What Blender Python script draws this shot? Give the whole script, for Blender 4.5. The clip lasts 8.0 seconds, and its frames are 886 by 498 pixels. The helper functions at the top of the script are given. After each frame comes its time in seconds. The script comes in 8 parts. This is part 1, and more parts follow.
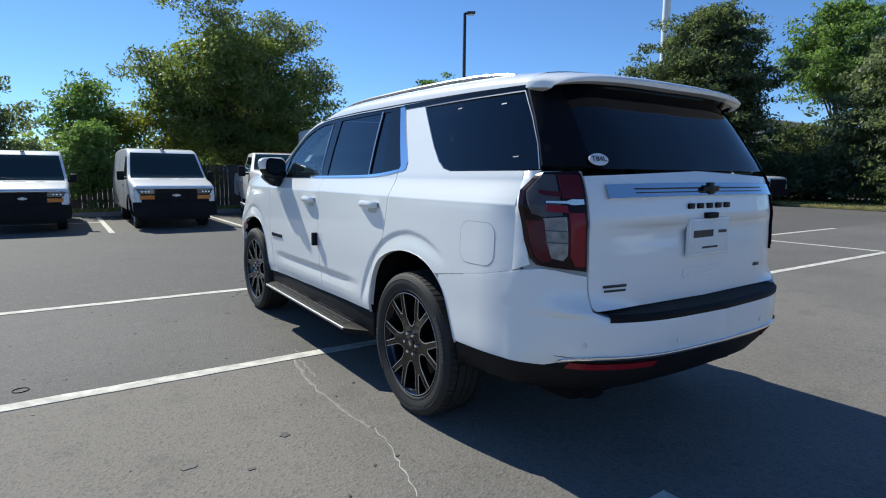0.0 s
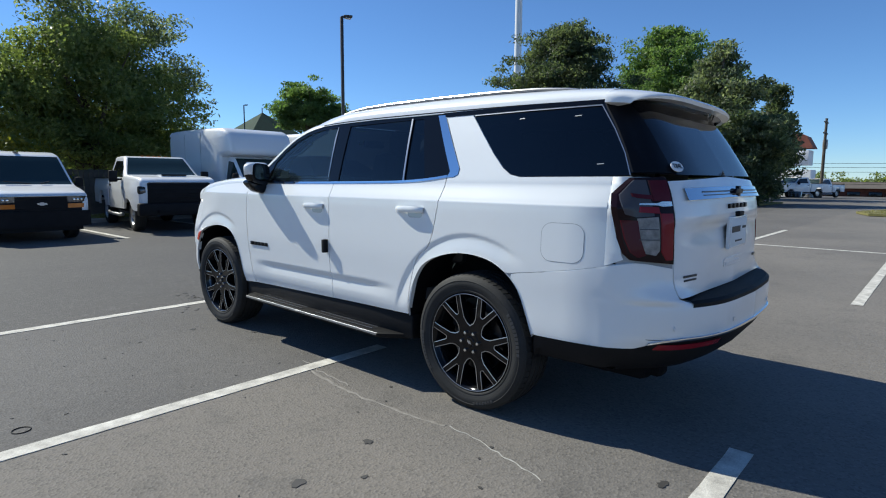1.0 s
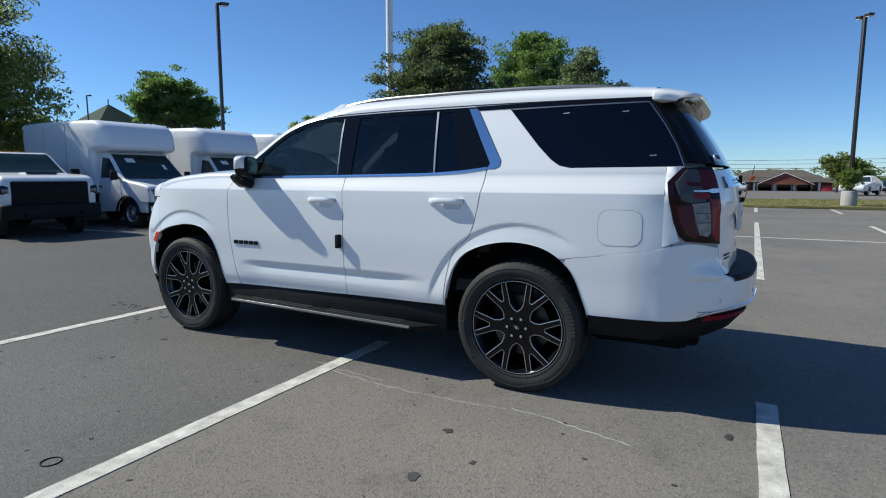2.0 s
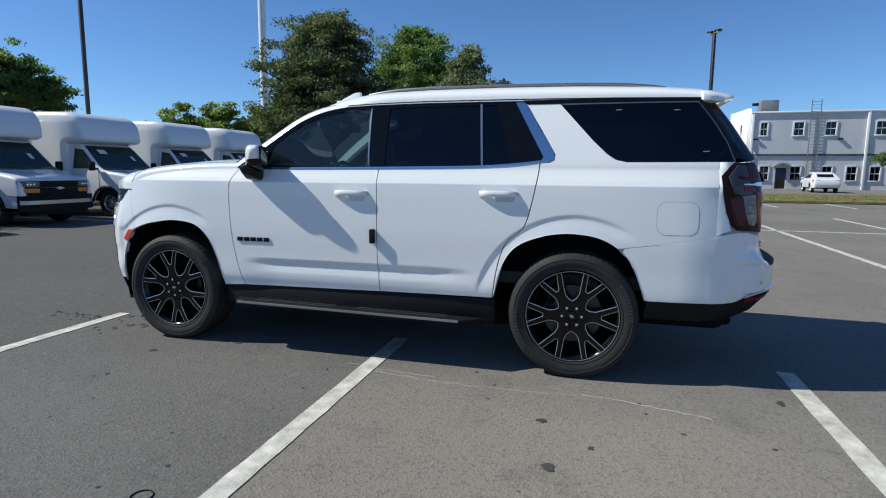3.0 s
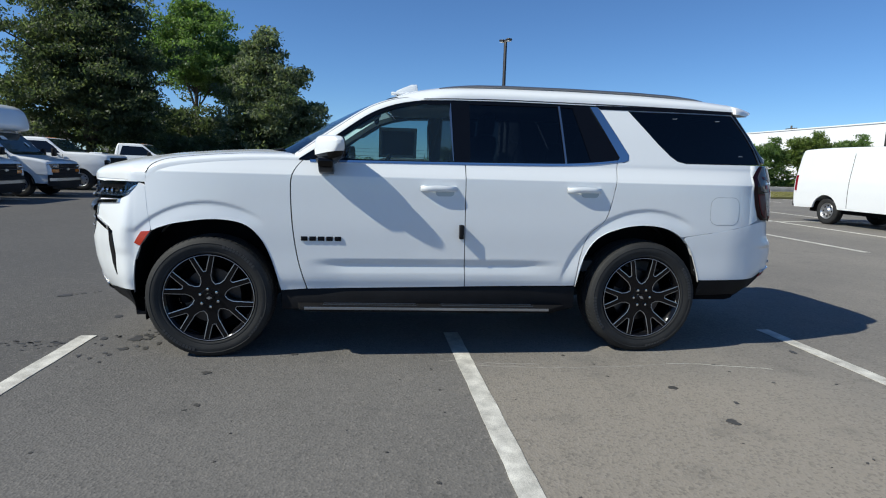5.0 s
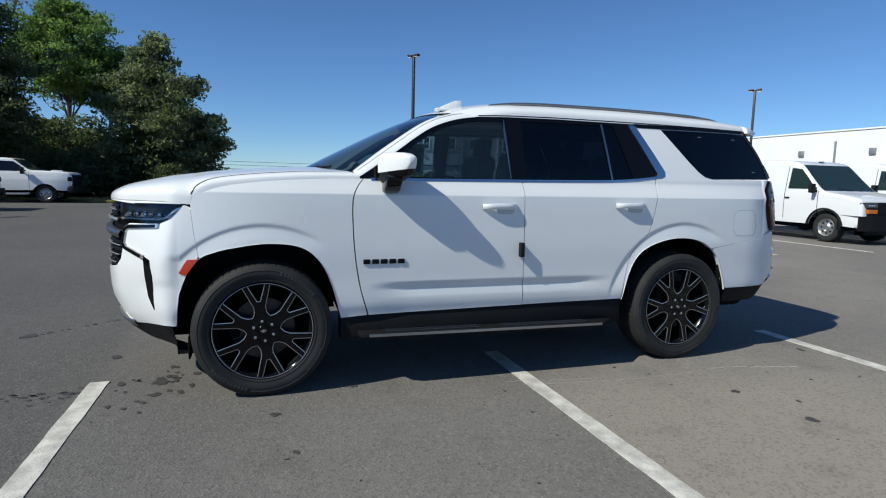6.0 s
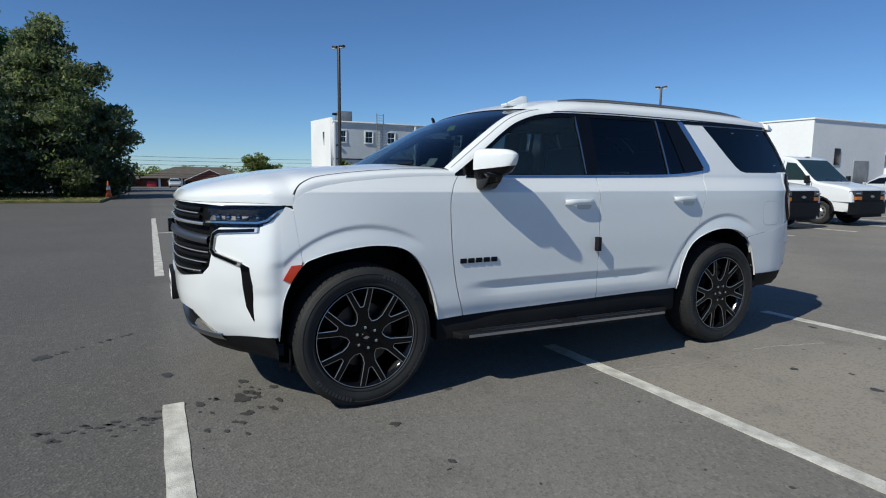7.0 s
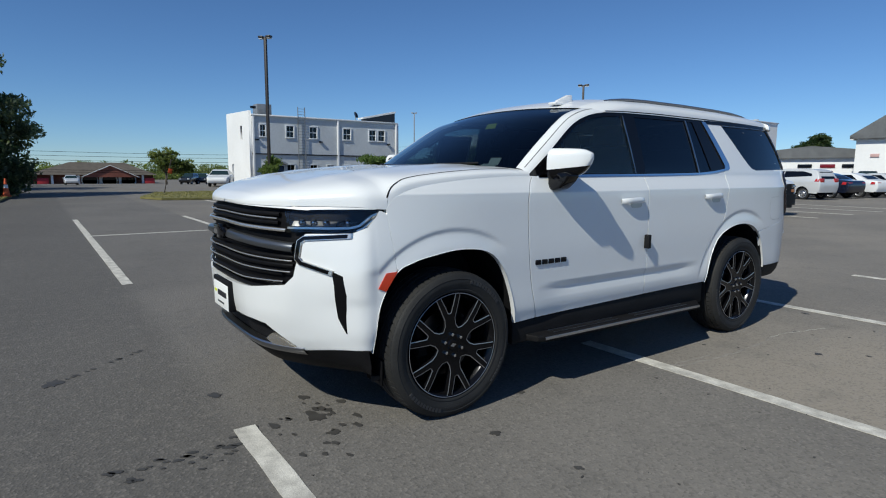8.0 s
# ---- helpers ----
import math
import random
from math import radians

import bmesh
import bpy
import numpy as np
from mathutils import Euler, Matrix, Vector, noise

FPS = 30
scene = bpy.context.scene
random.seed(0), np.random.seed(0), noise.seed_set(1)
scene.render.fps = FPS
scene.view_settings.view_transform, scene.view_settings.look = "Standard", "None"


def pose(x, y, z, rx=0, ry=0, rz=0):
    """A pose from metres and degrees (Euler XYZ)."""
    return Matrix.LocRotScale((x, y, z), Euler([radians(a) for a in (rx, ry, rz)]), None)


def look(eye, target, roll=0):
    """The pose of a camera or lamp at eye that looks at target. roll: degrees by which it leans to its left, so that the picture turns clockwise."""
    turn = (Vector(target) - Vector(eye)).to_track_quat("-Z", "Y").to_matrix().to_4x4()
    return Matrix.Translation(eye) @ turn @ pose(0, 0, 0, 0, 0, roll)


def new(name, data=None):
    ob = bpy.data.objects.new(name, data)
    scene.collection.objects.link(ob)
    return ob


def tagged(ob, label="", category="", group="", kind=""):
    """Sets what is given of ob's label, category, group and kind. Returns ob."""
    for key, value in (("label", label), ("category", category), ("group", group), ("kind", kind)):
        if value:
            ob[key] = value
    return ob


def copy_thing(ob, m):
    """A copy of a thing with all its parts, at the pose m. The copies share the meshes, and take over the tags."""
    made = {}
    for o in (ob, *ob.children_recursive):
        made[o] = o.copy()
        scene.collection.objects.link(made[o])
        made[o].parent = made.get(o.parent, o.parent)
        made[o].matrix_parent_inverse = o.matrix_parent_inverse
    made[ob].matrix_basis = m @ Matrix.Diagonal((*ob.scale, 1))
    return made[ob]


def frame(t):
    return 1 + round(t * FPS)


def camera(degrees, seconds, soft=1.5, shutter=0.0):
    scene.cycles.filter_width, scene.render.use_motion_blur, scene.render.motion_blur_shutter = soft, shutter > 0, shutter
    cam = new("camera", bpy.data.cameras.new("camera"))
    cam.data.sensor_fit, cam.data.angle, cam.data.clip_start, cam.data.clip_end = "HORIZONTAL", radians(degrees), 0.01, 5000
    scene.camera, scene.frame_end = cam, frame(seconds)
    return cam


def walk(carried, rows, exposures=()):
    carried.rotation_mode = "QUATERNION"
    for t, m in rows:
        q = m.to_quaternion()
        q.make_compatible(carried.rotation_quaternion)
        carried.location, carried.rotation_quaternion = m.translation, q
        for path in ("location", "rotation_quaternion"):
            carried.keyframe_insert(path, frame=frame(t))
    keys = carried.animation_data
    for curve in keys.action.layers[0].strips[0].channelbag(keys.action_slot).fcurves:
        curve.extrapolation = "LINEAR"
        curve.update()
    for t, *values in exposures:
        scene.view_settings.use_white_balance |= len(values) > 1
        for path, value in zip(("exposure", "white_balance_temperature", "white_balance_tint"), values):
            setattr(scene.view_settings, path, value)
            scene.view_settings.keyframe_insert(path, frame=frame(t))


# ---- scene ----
# camera and its way round the parked car
cam = camera(75.9, 8.0, soft=1.1)
PATH = [
    (0, (-2.607, -4.27, 1.384), (-1.496, -2.628, 1.122), 0.5),
    (0.5, (-3.085, -3.955, 1.379), (-1.784, -2.458, 1.117), 0.3),
    (1, (-3.566, -3.627, 1.384), (-2.084, -2.305, 1.14), 0.3),
    (1.2, (-3.749, -3.49, 1.347), (-2.211, -2.239, 1.085), 0.4),
    (2.3, (-4.367, -2.464, 1.346), (-2.561, -1.641, 1.094), -0.1),
    (2.5, (-4.448, -2.239, 1.349), (-2.608, -1.501, 1.085), 0.1),
    (3, (-4.65, -1.694, 1.337), (-2.742, -1.161, 1.065), 0.4),
    (3.5, (-4.809, -1.169, 1.327), (-2.854, -0.845, 1.052), 0.7),
    (4, (-4.895, -0.624, 1.347), (-2.916, -0.511, 1.08), 1.2),
    (4.5, (-4.959, -0.069, 1.367), (-2.977, -0.151, 1.109), 1.6),
    (4.7, (-4.932, 0.134, 1.338), (-2.957, -0.011, 1.06), 1.6),
    (5.8, (-4.641, 1.349, 1.347), (-2.735, 0.794, 1.1), 1.4),
    (6, (-4.529, 1.557, 1.342), (-2.642, 0.939, 1.105), 1.2),
    (6.5, (-4.293, 2.125, 1.344), (-2.463, 1.355, 1.104), 0.9),
    (7, (-4.027, 2.613, 1.346), (-2.264, 1.704, 1.091), 0.6),
    (7.5, (-3.732, 3.041, 1.362), (-2.048, 1.996, 1.092), 0.5),
    (8, (-3.438, 3.37, 1.37), (-1.827, 2.217, 1.1), 0.4),
]
walk(cam, [(t, look(eye, target, roll)) for t, eye, target, roll in PATH],
     exposures=[(0.0, 0.53, 6250, 3), (1.0, 0.42, 6250, 3), (2.5, 0.27, 6250, 3), (4.5, 0.26, 6250, 3), (6.5, 0.03, 6250, 3), (8.0, -0.12, 6250, 3)])

# ---- sky and sun ----
SUN_DIR = Vector((-0.27, 1.03, 1.0)).normalized()
elev, azim = math.asin(SUN_DIR.z), math.atan2(SUN_DIR.x, SUN_DIR.y)
world = bpy.data.worlds.new("sky")
scene.world = world
world.use_nodes = True
wn = world.node_tree.nodes
sky = wn.new("ShaderNodeTexSky")
sky.sky_type, sky.sun_disc = "NISHITA", False
sky.sun_elevation, sky.sun_rotation = elev, azim
sky.air_density, sky.dust_density, sky.ozone_density = 0.8, 0.0, 6.0
wn["Background"].inputs["Strength"].default_value = 0.088
tint = wn.new("ShaderNodeMix")
tint.data_type, tint.blend_type = "RGBA", "MULTIPLY"
tint.inputs[0].default_value, tint.inputs[7].default_value = 1.0, (0.88, 1.0, 1.16, 1)
world.node_tree.links.new(sky.outputs["Color"], tint.inputs[6])
world.node_tree.links.new(tint.outputs[2], wn["Background"].inputs["Color"])
sun = new("sun", bpy.data.lights.new("sun", "SUN"))
sun.data.energy, sun.data.angle, sun.data.color = 4.55, radians(0.6), (1.0, 0.93, 0.82)
sun.matrix_world = look(SUN_DIR * 60, (0, 0, 0))

# ---- mesh tools ----
from mathutils.geometry import delaunay_2d_cdt


def material(name, color, rough=0.6, metal=0.0, vary=0.0, scale=4.0, bump=0.0, bump_scale=60.0, coat=0.0, spec=0.5, second=None, random_tint=0.0):
    """A surface with its colour varied at a large and a small scale, and a fine relief."""
    m = bpy.data.materials.new(name)
    m.use_nodes = True
    nt = m.node_tree
    n, l = nt.nodes, nt.links
    b = n["Principled BSDF"]
    b.inputs["Roughness"].default_value, b.inputs["Metallic"].default_value = rough, metal
    b.inputs["Coat Weight"].default_value, b.inputs["Coat Roughness"].default_value = coat, 0.04
    b.inputs["Specular IOR Level"].default_value = spec
    b.inputs["Base Color"].default_value = (*color, 1)
    if vary or bump or second:
        tc = n.new("ShaderNodeTexCoord")
    if vary or second:
        big, fine, mix = n.new("ShaderNodeTexNoise"), n.new("ShaderNodeTexNoise"), n.new("ShaderNodeMix")
        big.inputs["Scale"].default_value, fine.inputs["Scale"].default_value = scale, scale * 14
        big.inputs["Detail"].default_value, fine.inputs["Detail"].default_value = 5, 3
        l.new(tc.outputs["Object"], big.inputs["Vector"])
        l.new(tc.outputs["Object"], fine.inputs["Vector"])
        add = n.new("ShaderNodeMath")
        add.operation = "MULTIPLY_ADD"
        l.new(fine.outputs["Fac"], add.inputs[0])
        add.inputs[1].default_value = 0.45
        l.new(big.outputs["Fac"], add.inputs[2])
        ramp = n.new("ShaderNodeMapRange")
        ramp.inputs["From Min"].default_value, ramp.inputs["From Max"].default_value = 0.45, 1.0
        l.new(add.outputs[0], ramp.inputs["Value"])
        mix.data_type = "RGBA"
        lo = [max(0, c * (1 - vary)) for c in color]
        hi = second or [min(1, c * (1 + vary)) for c in color]
        mix.inputs[6].default_value, mix.inputs[7].default_value = (*lo, 1), (*hi, 1)
        l.new(ramp.outputs[0], mix.inputs[0])
        out = mix.outputs[2]
        if random_tint:
            info, hsv = n.new("ShaderNodeObjectInfo"), n.new("ShaderNodeHueSaturation")
            rng = n.new("ShaderNodeMapRange")
            rng.inputs["To Min"].default_value, rng.inputs["To Max"].default_value = 1 - random_tint, 1 + random_tint
            l.new(info.outputs["Random"], rng.inputs["Value"])
            l.new(rng.outputs[0], hsv.inputs["Value"])
            l.new(out, hsv.inputs["Color"])
            out = hsv.outputs["Color"]
        l.new(out, b.inputs["Base Color"])
    if bump:
        nb, bp = n.new("ShaderNodeTexNoise"), n.new("ShaderNodeBump")
        nb.inputs["Scale"].default_value, nb.inputs["Detail"].default_value = bump_scale, 4
        bp.inputs["Strength"].default_value, bp.inputs["Distance"].default_value = bump, 0.01
        l.new(tc.outputs["Object"], nb.inputs["Vector"])
        l.new(nb.outputs["Fac"], bp.inputs["Height"])
        l.new(bp.outputs["Normal"], b.inputs["Normal"])
    return m


def glass(name, tint, rough=0.01, haze=None):
    """Thin tinted glass: part clear, part mirror, with an optional teal haze painted in for reflected sky."""
    m = bpy.data.materials.new(name)
    m.use_nodes = True
    n, l = m.node_tree.nodes, m.node_tree.links
    n.remove(n["Principled BSDF"])
    clear, gloss, mix, fr = n.new("ShaderNodeBsdfTransparent"), n.new("ShaderNodeBsdfGlossy"), n.new("ShaderNodeMixShader"), n.new("ShaderNodeFresnel")
    clear.inputs["Color"].default_value = (*tint, 1)
    gloss.inputs["Roughness"].default_value = rough
    gloss.inputs["Color"].default_value = (0.9, 0.95, 1, 1)
    fr.inputs["IOR"].default_value = 1.5
    l.new(fr.outputs[0], mix.inputs[0])
    l.new(gloss.outputs[0], mix.inputs[2])
    if haze:
        # pale teal diffuse mixed in, standing in for dim reflections on the pane
        teal_haze, veil = n.new("ShaderNodeBsdfDiffuse"), n.new("ShaderNodeMixShader")
        teal_haze.inputs["Color"].default_value = (0.36, 0.60, 0.72, 1)
        veil.inputs[0].default_value = haze
        l.new(clear.outputs[0], veil.inputs[1])
        l.new(teal_haze.outputs[0], veil.inputs[2])
        l.new(veil.outputs[0], mix.inputs[1])
    else:
        l.new(clear.outputs[0], mix.inputs[1])
    l.new(mix.outputs[0], n["Material Output"].inputs["Surface"])
    return m


def finish(me, material_, smooth=35):
    if material_:
        me.materials.append(material_)
    if smooth:
        me.polygons.foreach_set("use_smooth", [True] * len(me.polygons))
        me.set_sharp_from_angle(angle=radians(smooth))
    me.update()


def own_normals(me):
    """Shade a patch by the normals of the surface that it lies on."""
    layer = me.attributes.get("nrm")
    if layer is None:
        return
    n = len(me.vertices)
    a, b = np.zeros(n * 3), np.zeros(n * 3)
    layer.data.foreach_get("vector", a)
    me.vertex_normals.foreach_get("vector", b)
    a, b = a.reshape(-1, 3), b.reshape(-1, 3)
    a = np.where((a * b).sum(1)[:, None] < 0, -a, a)
    me.normals_split_custom_set_from_vertices(a.tolist())
    me.attributes.remove(me.attributes["nrm"])


def part(name, bm, material_, parent=None, label="", smooth=35):
    """One bmesh as one mesh object, under a thing or a part."""
    bmesh.ops.recalc_face_normals(bm, faces=bm.faces) if name not in KEEP else None
    me = bpy.data.meshes.new(name)
    bm.to_mesh(me)
    bm.free()
    finish(me, material_, smooth)
    own_normals(me)
    ob = new(name, me)
    ob.parent = parent
    if label:
        ob["label"] = label
    return ob


KEEP = set()


def piece(name, me, parent, m=None):
    ob = new(name, me)
    ob.parent = parent
    if m is not None:
        ob.matrix_basis = m
    return ob


def thing(name, label, category, m=None, group="", kind=""):
    e = new(name)
    e.empty_display_size = 0.1
    if m is not None:
        e.matrix_basis = m
    return tagged(e, label, category, group, kind)


def single(name, bm, material_, label, category, m=None, group="", kind="", smooth=35):
    ob = part(name, bm, material_, None, "", smooth)
    if m is not None:
        ob.matrix_basis = m
    return tagged(ob, label, category, group, kind)


def raw(verts, faces):
    bm = bmesh.new()
    vs = [bm.verts.new(v) for v in verts]
    for f in faces:
        try:
            bm.faces.new([vs[i] for i in f])
        except ValueError:
            pass
    return bm


def join(*bms):
    out = bms[0]
    for b in bms[1:]:
        me = bpy.data.meshes.new("t")
        b.to_mesh(me)
        b.free()
        out.from_mesh(me)
        bpy.data.meshes.remove(me)
    return out


def moved(bm, m):
    bmesh.ops.transform(bm, matrix=m, verts=bm.verts)
    return bm


def mirrored(bm):
    lay = bm.verts.layers.float_vector.get("nrm")
    for v in bm.verts:
        v.co.x = -v.co.x
        if lay:
            v[lay] = Vector((-v[lay].x, v[lay].y, v[lay].z))
    bmesh.ops.reverse_faces(bm, faces=bm.faces)
    return bm


def box(cx, cy, cz, sx, sy, sz, bev=0.0, seg=2):
    bm = bmesh.new()
    bmesh.ops.create_cube(bm, size=1, matrix=Matrix.LocRotScale((cx, cy, cz), None, (sx, sy, sz)))
    if bev:
        bmesh.ops.bevel(bm, geom=bm.edges[:], offset=bev, segments=seg, affect="EDGES", profile=0.5)
    return bm


def prism(poly, axis, a, b, bev=0.0, seg=2):
    """A polygon (of two coordinates, in the order of the two other axes) drawn out from a to b along axis."""
    def put(p, d):
        return {"x": (d, p[0], p[1]), "y": (p[0], d, p[1]), "z": (p[0], p[1], d)}[axis]
    n = len(poly)
    bm = raw([put(p, a) for p in poly] + [put(p, b) for p in poly],
             [list(range(n)), list(range(2 * n - 1, n - 1, -1))] + [[i, (i + 1) % n, n + (i + 1) % n, n + i] for i in range(n)])
    bmesh.ops.recalc_face_normals(bm, faces=bm.faces)
    if bev:
        bmesh.ops.bevel(bm, geom=bm.edges[:], offset=bev, segments=seg, affect="EDGES", profile=0.5)
    return bm


def lathe(profile, axis="z", n=32, closed=False):
    """Spin (radius, height) points about an axis."""
    vs, fs = [], []
    k = len(profile)
    for i in range(n):
        a = 2 * math.pi * i / n
        for r, h in profile:
            p, q = r * math.cos(a), r * math.sin(a)
            vs.append({"z": (p, q, h), "x": (h, p, q), "y": (p, h, q)}[axis])
    for i in range(n):
        j = (i + 1) % n
        for q in range(k if closed else k - 1):
            w = (q + 1) % k
            fs.append([i * k + q, j * k + q, j * k + w, i * k + w])
    bm = raw(vs, fs)
    bmesh.ops.remove_doubles(bm, verts=bm.verts, dist=1e-5)
    bmesh.ops.recalc_face_normals(bm, faces=bm.faces)
    return bm


def tube(pts, r, n=8, taper=None, ends=True):
    pts = [Vector(p) for p in pts]
    vs, fs = [], []
    up = Vector((0.13, 0.31, 0.94)).normalized()
    for i, p in enumerate(pts):
        d = (pts[min(i + 1, len(pts) - 1)] - pts[max(i - 1, 0)]).normalized()
        u = d.cross(up).normalized()
        w = d.cross(u)
        rr = taper[i] if taper else r
        vs += [p + rr * (math.cos(2 * math.pi * k / n) * u + math.sin(2 * math.pi * k / n) * w) for k in range(n)]
    for i in range(len(pts) - 1):
        fs += [[i * n + k, i * n + (k + 1) % n, (i + 1) * n + (k + 1) % n, (i + 1) * n + k] for k in range(n)]
    if ends:
        fs += [list(range(n)), list(range(len(vs) - 1, len(vs) - n - 1, -1))]
    return raw(vs, fs)


def sheet(rows, closed=False):
    """Quads between rows of points."""
    n = len(rows[0])
    fs = []
    for i in range(len(rows) - 1):
        for j in range(n if closed else n - 1):
            k = (j + 1) % n
            fs.append([i * n + j, i * n + k, (i + 1) * n + k, (i + 1) * n + j])
    return raw([p for r in rows for p in r], fs)


def spline(pts, n=8):
    """Catmull-Rom through the points, n steps a span."""
    pts = [np.array(p, float) for p in pts]
    out = []
    for i in range(len(pts) - 1):
        a, b, c, d = pts[max(i - 1, 0)], pts[i], pts[i + 1], pts[min(i + 2, len(pts) - 1)]
        for k in range(n):
            t = k / n
            out.append(0.5 * (2 * b + (c - a) * t + (2 * a - 5 * b + 4 * c - d) * t * t + (3 * b - a - 3 * c + d) * t ** 3))
    return [tuple(p) for p in out + [pts[-1]]]


def resample(ring, step, closed=True):
    out = []
    m = len(ring)
    for i in range(m if closed else m - 1):
        a, b = np.array(ring[i], float), np.array(ring[(i + 1) % m], float)
        k = max(1, int(np.linalg.norm(b - a) / step + 0.5))
        out += [tuple(a + (b - a) * j / k) for j in range(k)]
    return out if closed else out + [tuple(ring[-1])]


def inside(pts, ring):
    pts, r = np.asarray(pts, float), np.asarray(ring, float)
    res = np.zeros(len(pts), bool)
    for (x0, y0), (x1, y1) in zip(r, np.roll(r, -1, 0)):
        hit = (y0 > pts[:, 1]) != (y1 > pts[:, 1])
        if y1 != y0:
            res ^= hit & (pts[:, 0] < (x1 - x0) * (pts[:, 1] - y0) / (y1 - y0) + x0)
    return res


def near(pts, ring, d):
    pts = np.asarray(pts, float)
    res = np.zeros(len(pts), bool)
    for p in ring:
        res |= ((pts - p) ** 2).sum(1) < d * d
    return res


def patch(ring, holes, place, step=0.06, lip=None):
    """A flat outline with holes, filled with fine triangles and laid on the surface place(a, b). lip: how its edges turn in."""
    ring = resample(ring, step)
    holes = [resample(h, step) for h in holes]
    loops = [ring] + holes
    pts, edges = [], []
    for lp in loops:
        o = len(pts)
        pts += lp
        edges += [(o + i, o + (i + 1) % len(lp)) for i in range(len(lp))]
    a = np.array(ring)
    g = np.array([(u, v) for u in np.arange(a[:, 0].min(), a[:, 0].max(), step) for v in np.arange(a[:, 1].min(), a[:, 1].max(), step)])
    if len(g):
        ok = inside(g, ring)
        for lp in loops:
            ok &= ~near(g, lp, step * 0.55)
        for h in holes:
            ok &= ~inside(g, h)
        pts += [tuple(p) for p in g[ok]]
    vs, es, fs, *_ = delaunay_2d_cdt([Vector(p) for p in pts], edges, [], 0, 1e-5)
    mids = np.array([np.mean([vs[i] for i in f], 0) for f in fs])
    ok = inside(mids, ring)
    for h in holes:
        ok &= ~inside(mids, h)
    bm = raw([place(*v) for v in vs], [f for f, k in zip(fs, ok) if k])
    lay = bm.verts.layers.float_vector.new("nrm")
    bm.verts.ensure_lookup_table()
    h = 0.004
    for v, (a_, b_) in zip(bm.verts, vs):
        p = [Vector(place(a_ + da, b_ + db)) for da, db in ((h, 0), (-h, 0), (0, h), (0, -h))]
        v[lay] = (p[0] - p[1]).cross(p[2] - p[3]).normalized()
    loose = [v for v in bm.verts if not v.link_faces]
    bmesh.ops.delete(bm, geom=loose, context="VERTS")
    bmesh.ops.recalc_face_normals(bm, faces=bm.faces)
    if lip:
        for e in [e for e in bm.edges if e.is_boundary]:
            q = [e.verts[0].co.copy(), e.verts[1].co.copy()]
            d = Vector(lip(q[0]) if callable(lip) else lip)
            bm.faces.new([bm.verts.new(c) for c in (q[0], q[1], q[1] + d, q[0] + d)])
    return bm


def lerp_table(table, x):
    xs = [r[0] for r in table]
    return float(np.interp(x, xs, [r[1] for r in table]))


def smoothstep(a, b, x):
    t = min(1.0, max(0.0, (x - a) / (b - a)))
    return t * t * (3 - 2 * t)


def offset_line(pts, d):
    """Shift an open line to its inner (right-hand) side."""
    p = np.array(pts, float)
    t = np.gradient(p, axis=0)
    t /= np.linalg.norm(t, axis=1)[:, None] + 1e-9
    nrm = np.stack([t[:, 1], -t[:, 0]], 1)
    return p, nrm


def letters(text, size, depth=0.002):
    """Built-in font lettering as a mesh in the xy plane, centred."""
    cu = bpy.data.curves.new("t", "FONT")
    cu.body, cu.size, cu.extrude, cu.align_x, cu.align_y = text, size, depth, "CENTER", "CENTER"
    ob = bpy.data.objects.new("t", cu)
    scene.collection.objects.link(ob)
    me = bpy.data.meshes.new_from_object(ob.evaluated_get(bpy.context.evaluated_depsgraph_get()))
    bm = bmesh.new()
    bm.from_mesh(me)
    bpy.data.objects.remove(ob)
    bpy.data.curves.remove(cu)
    bpy.data.meshes.remove(me)
    return bm


def resample_line(pts, step):
    """Points no further apart than step along an open line."""
    res = [np.array(pts[0], float)]
    for a, b in zip(pts[:-1], pts[1:]):
        a, b = np.array(a, float), np.array(b, float)
        n = max(1, int(math.ceil(np.linalg.norm(b - a) / step)))
        res += [a + (b - a) * k / n for k in range(1, n + 1)]
    return res

# ---- materials ----
WHITE = material("white_car_paint", (0.80, 0.815, 0.82), 0.24, 0, vary=0.01, scale=1.5, coat=0.6)
WHITE_DULL = material("white_van_paint", (0.76, 0.77, 0.78), 0.35, 0, vary=0.02, scale=1.2, coat=0.6)
BLACK_TRIM = material("black_plastic", (0.011, 0.011, 0.0125), 0.6, vary=0.25, scale=6, bump=0.15, bump_scale=300, spec=0.15)
PILLAR_BLACK = material("pillar_black", (0.006, 0.006, 0.008), 0.35, spec=0.15)
GLOSS_BLACK = material("gloss_black", (0.004, 0.004, 0.005), 0.06, spec=0.32)
MIRROR = material("mirror_glass", (0.20, 0.215, 0.24), 0.03, 1.0)
UNDER = material("underbody", (0.008, 0.008, 0.009), 0.9, vary=0.4, scale=3, spec=0.08)
CHROME = material("chrome", (0.75, 0.77, 0.80), 0.08, 1.0)
BAR_GREY = material("grey_satin_trim", (0.16, 0.17, 0.185), 0.28, 0.8)
BAR_THIN = material("thin_bright_trim", (0.66, 0.64, 0.61), 0.26, 0.8)
GRILLE_BLACK = material("black_grille", (0.006, 0.006, 0.007), 0.45, vary=0.3, scale=20, spec=0.12)
BAR = material("bright_trim", (0.80, 0.77, 0.72), 0.26, 0.85)
LENS_GREY = material("grey_lens", (0.065, 0.064, 0.074), 0.2, coat=0.2, spec=0.2)
LENS_CLEAR = material("clear_lens", (0.26, 0.24, 0.225), 0.25, 0.0, vary=0.4, scale=30, coat=0.2, spec=0.15)
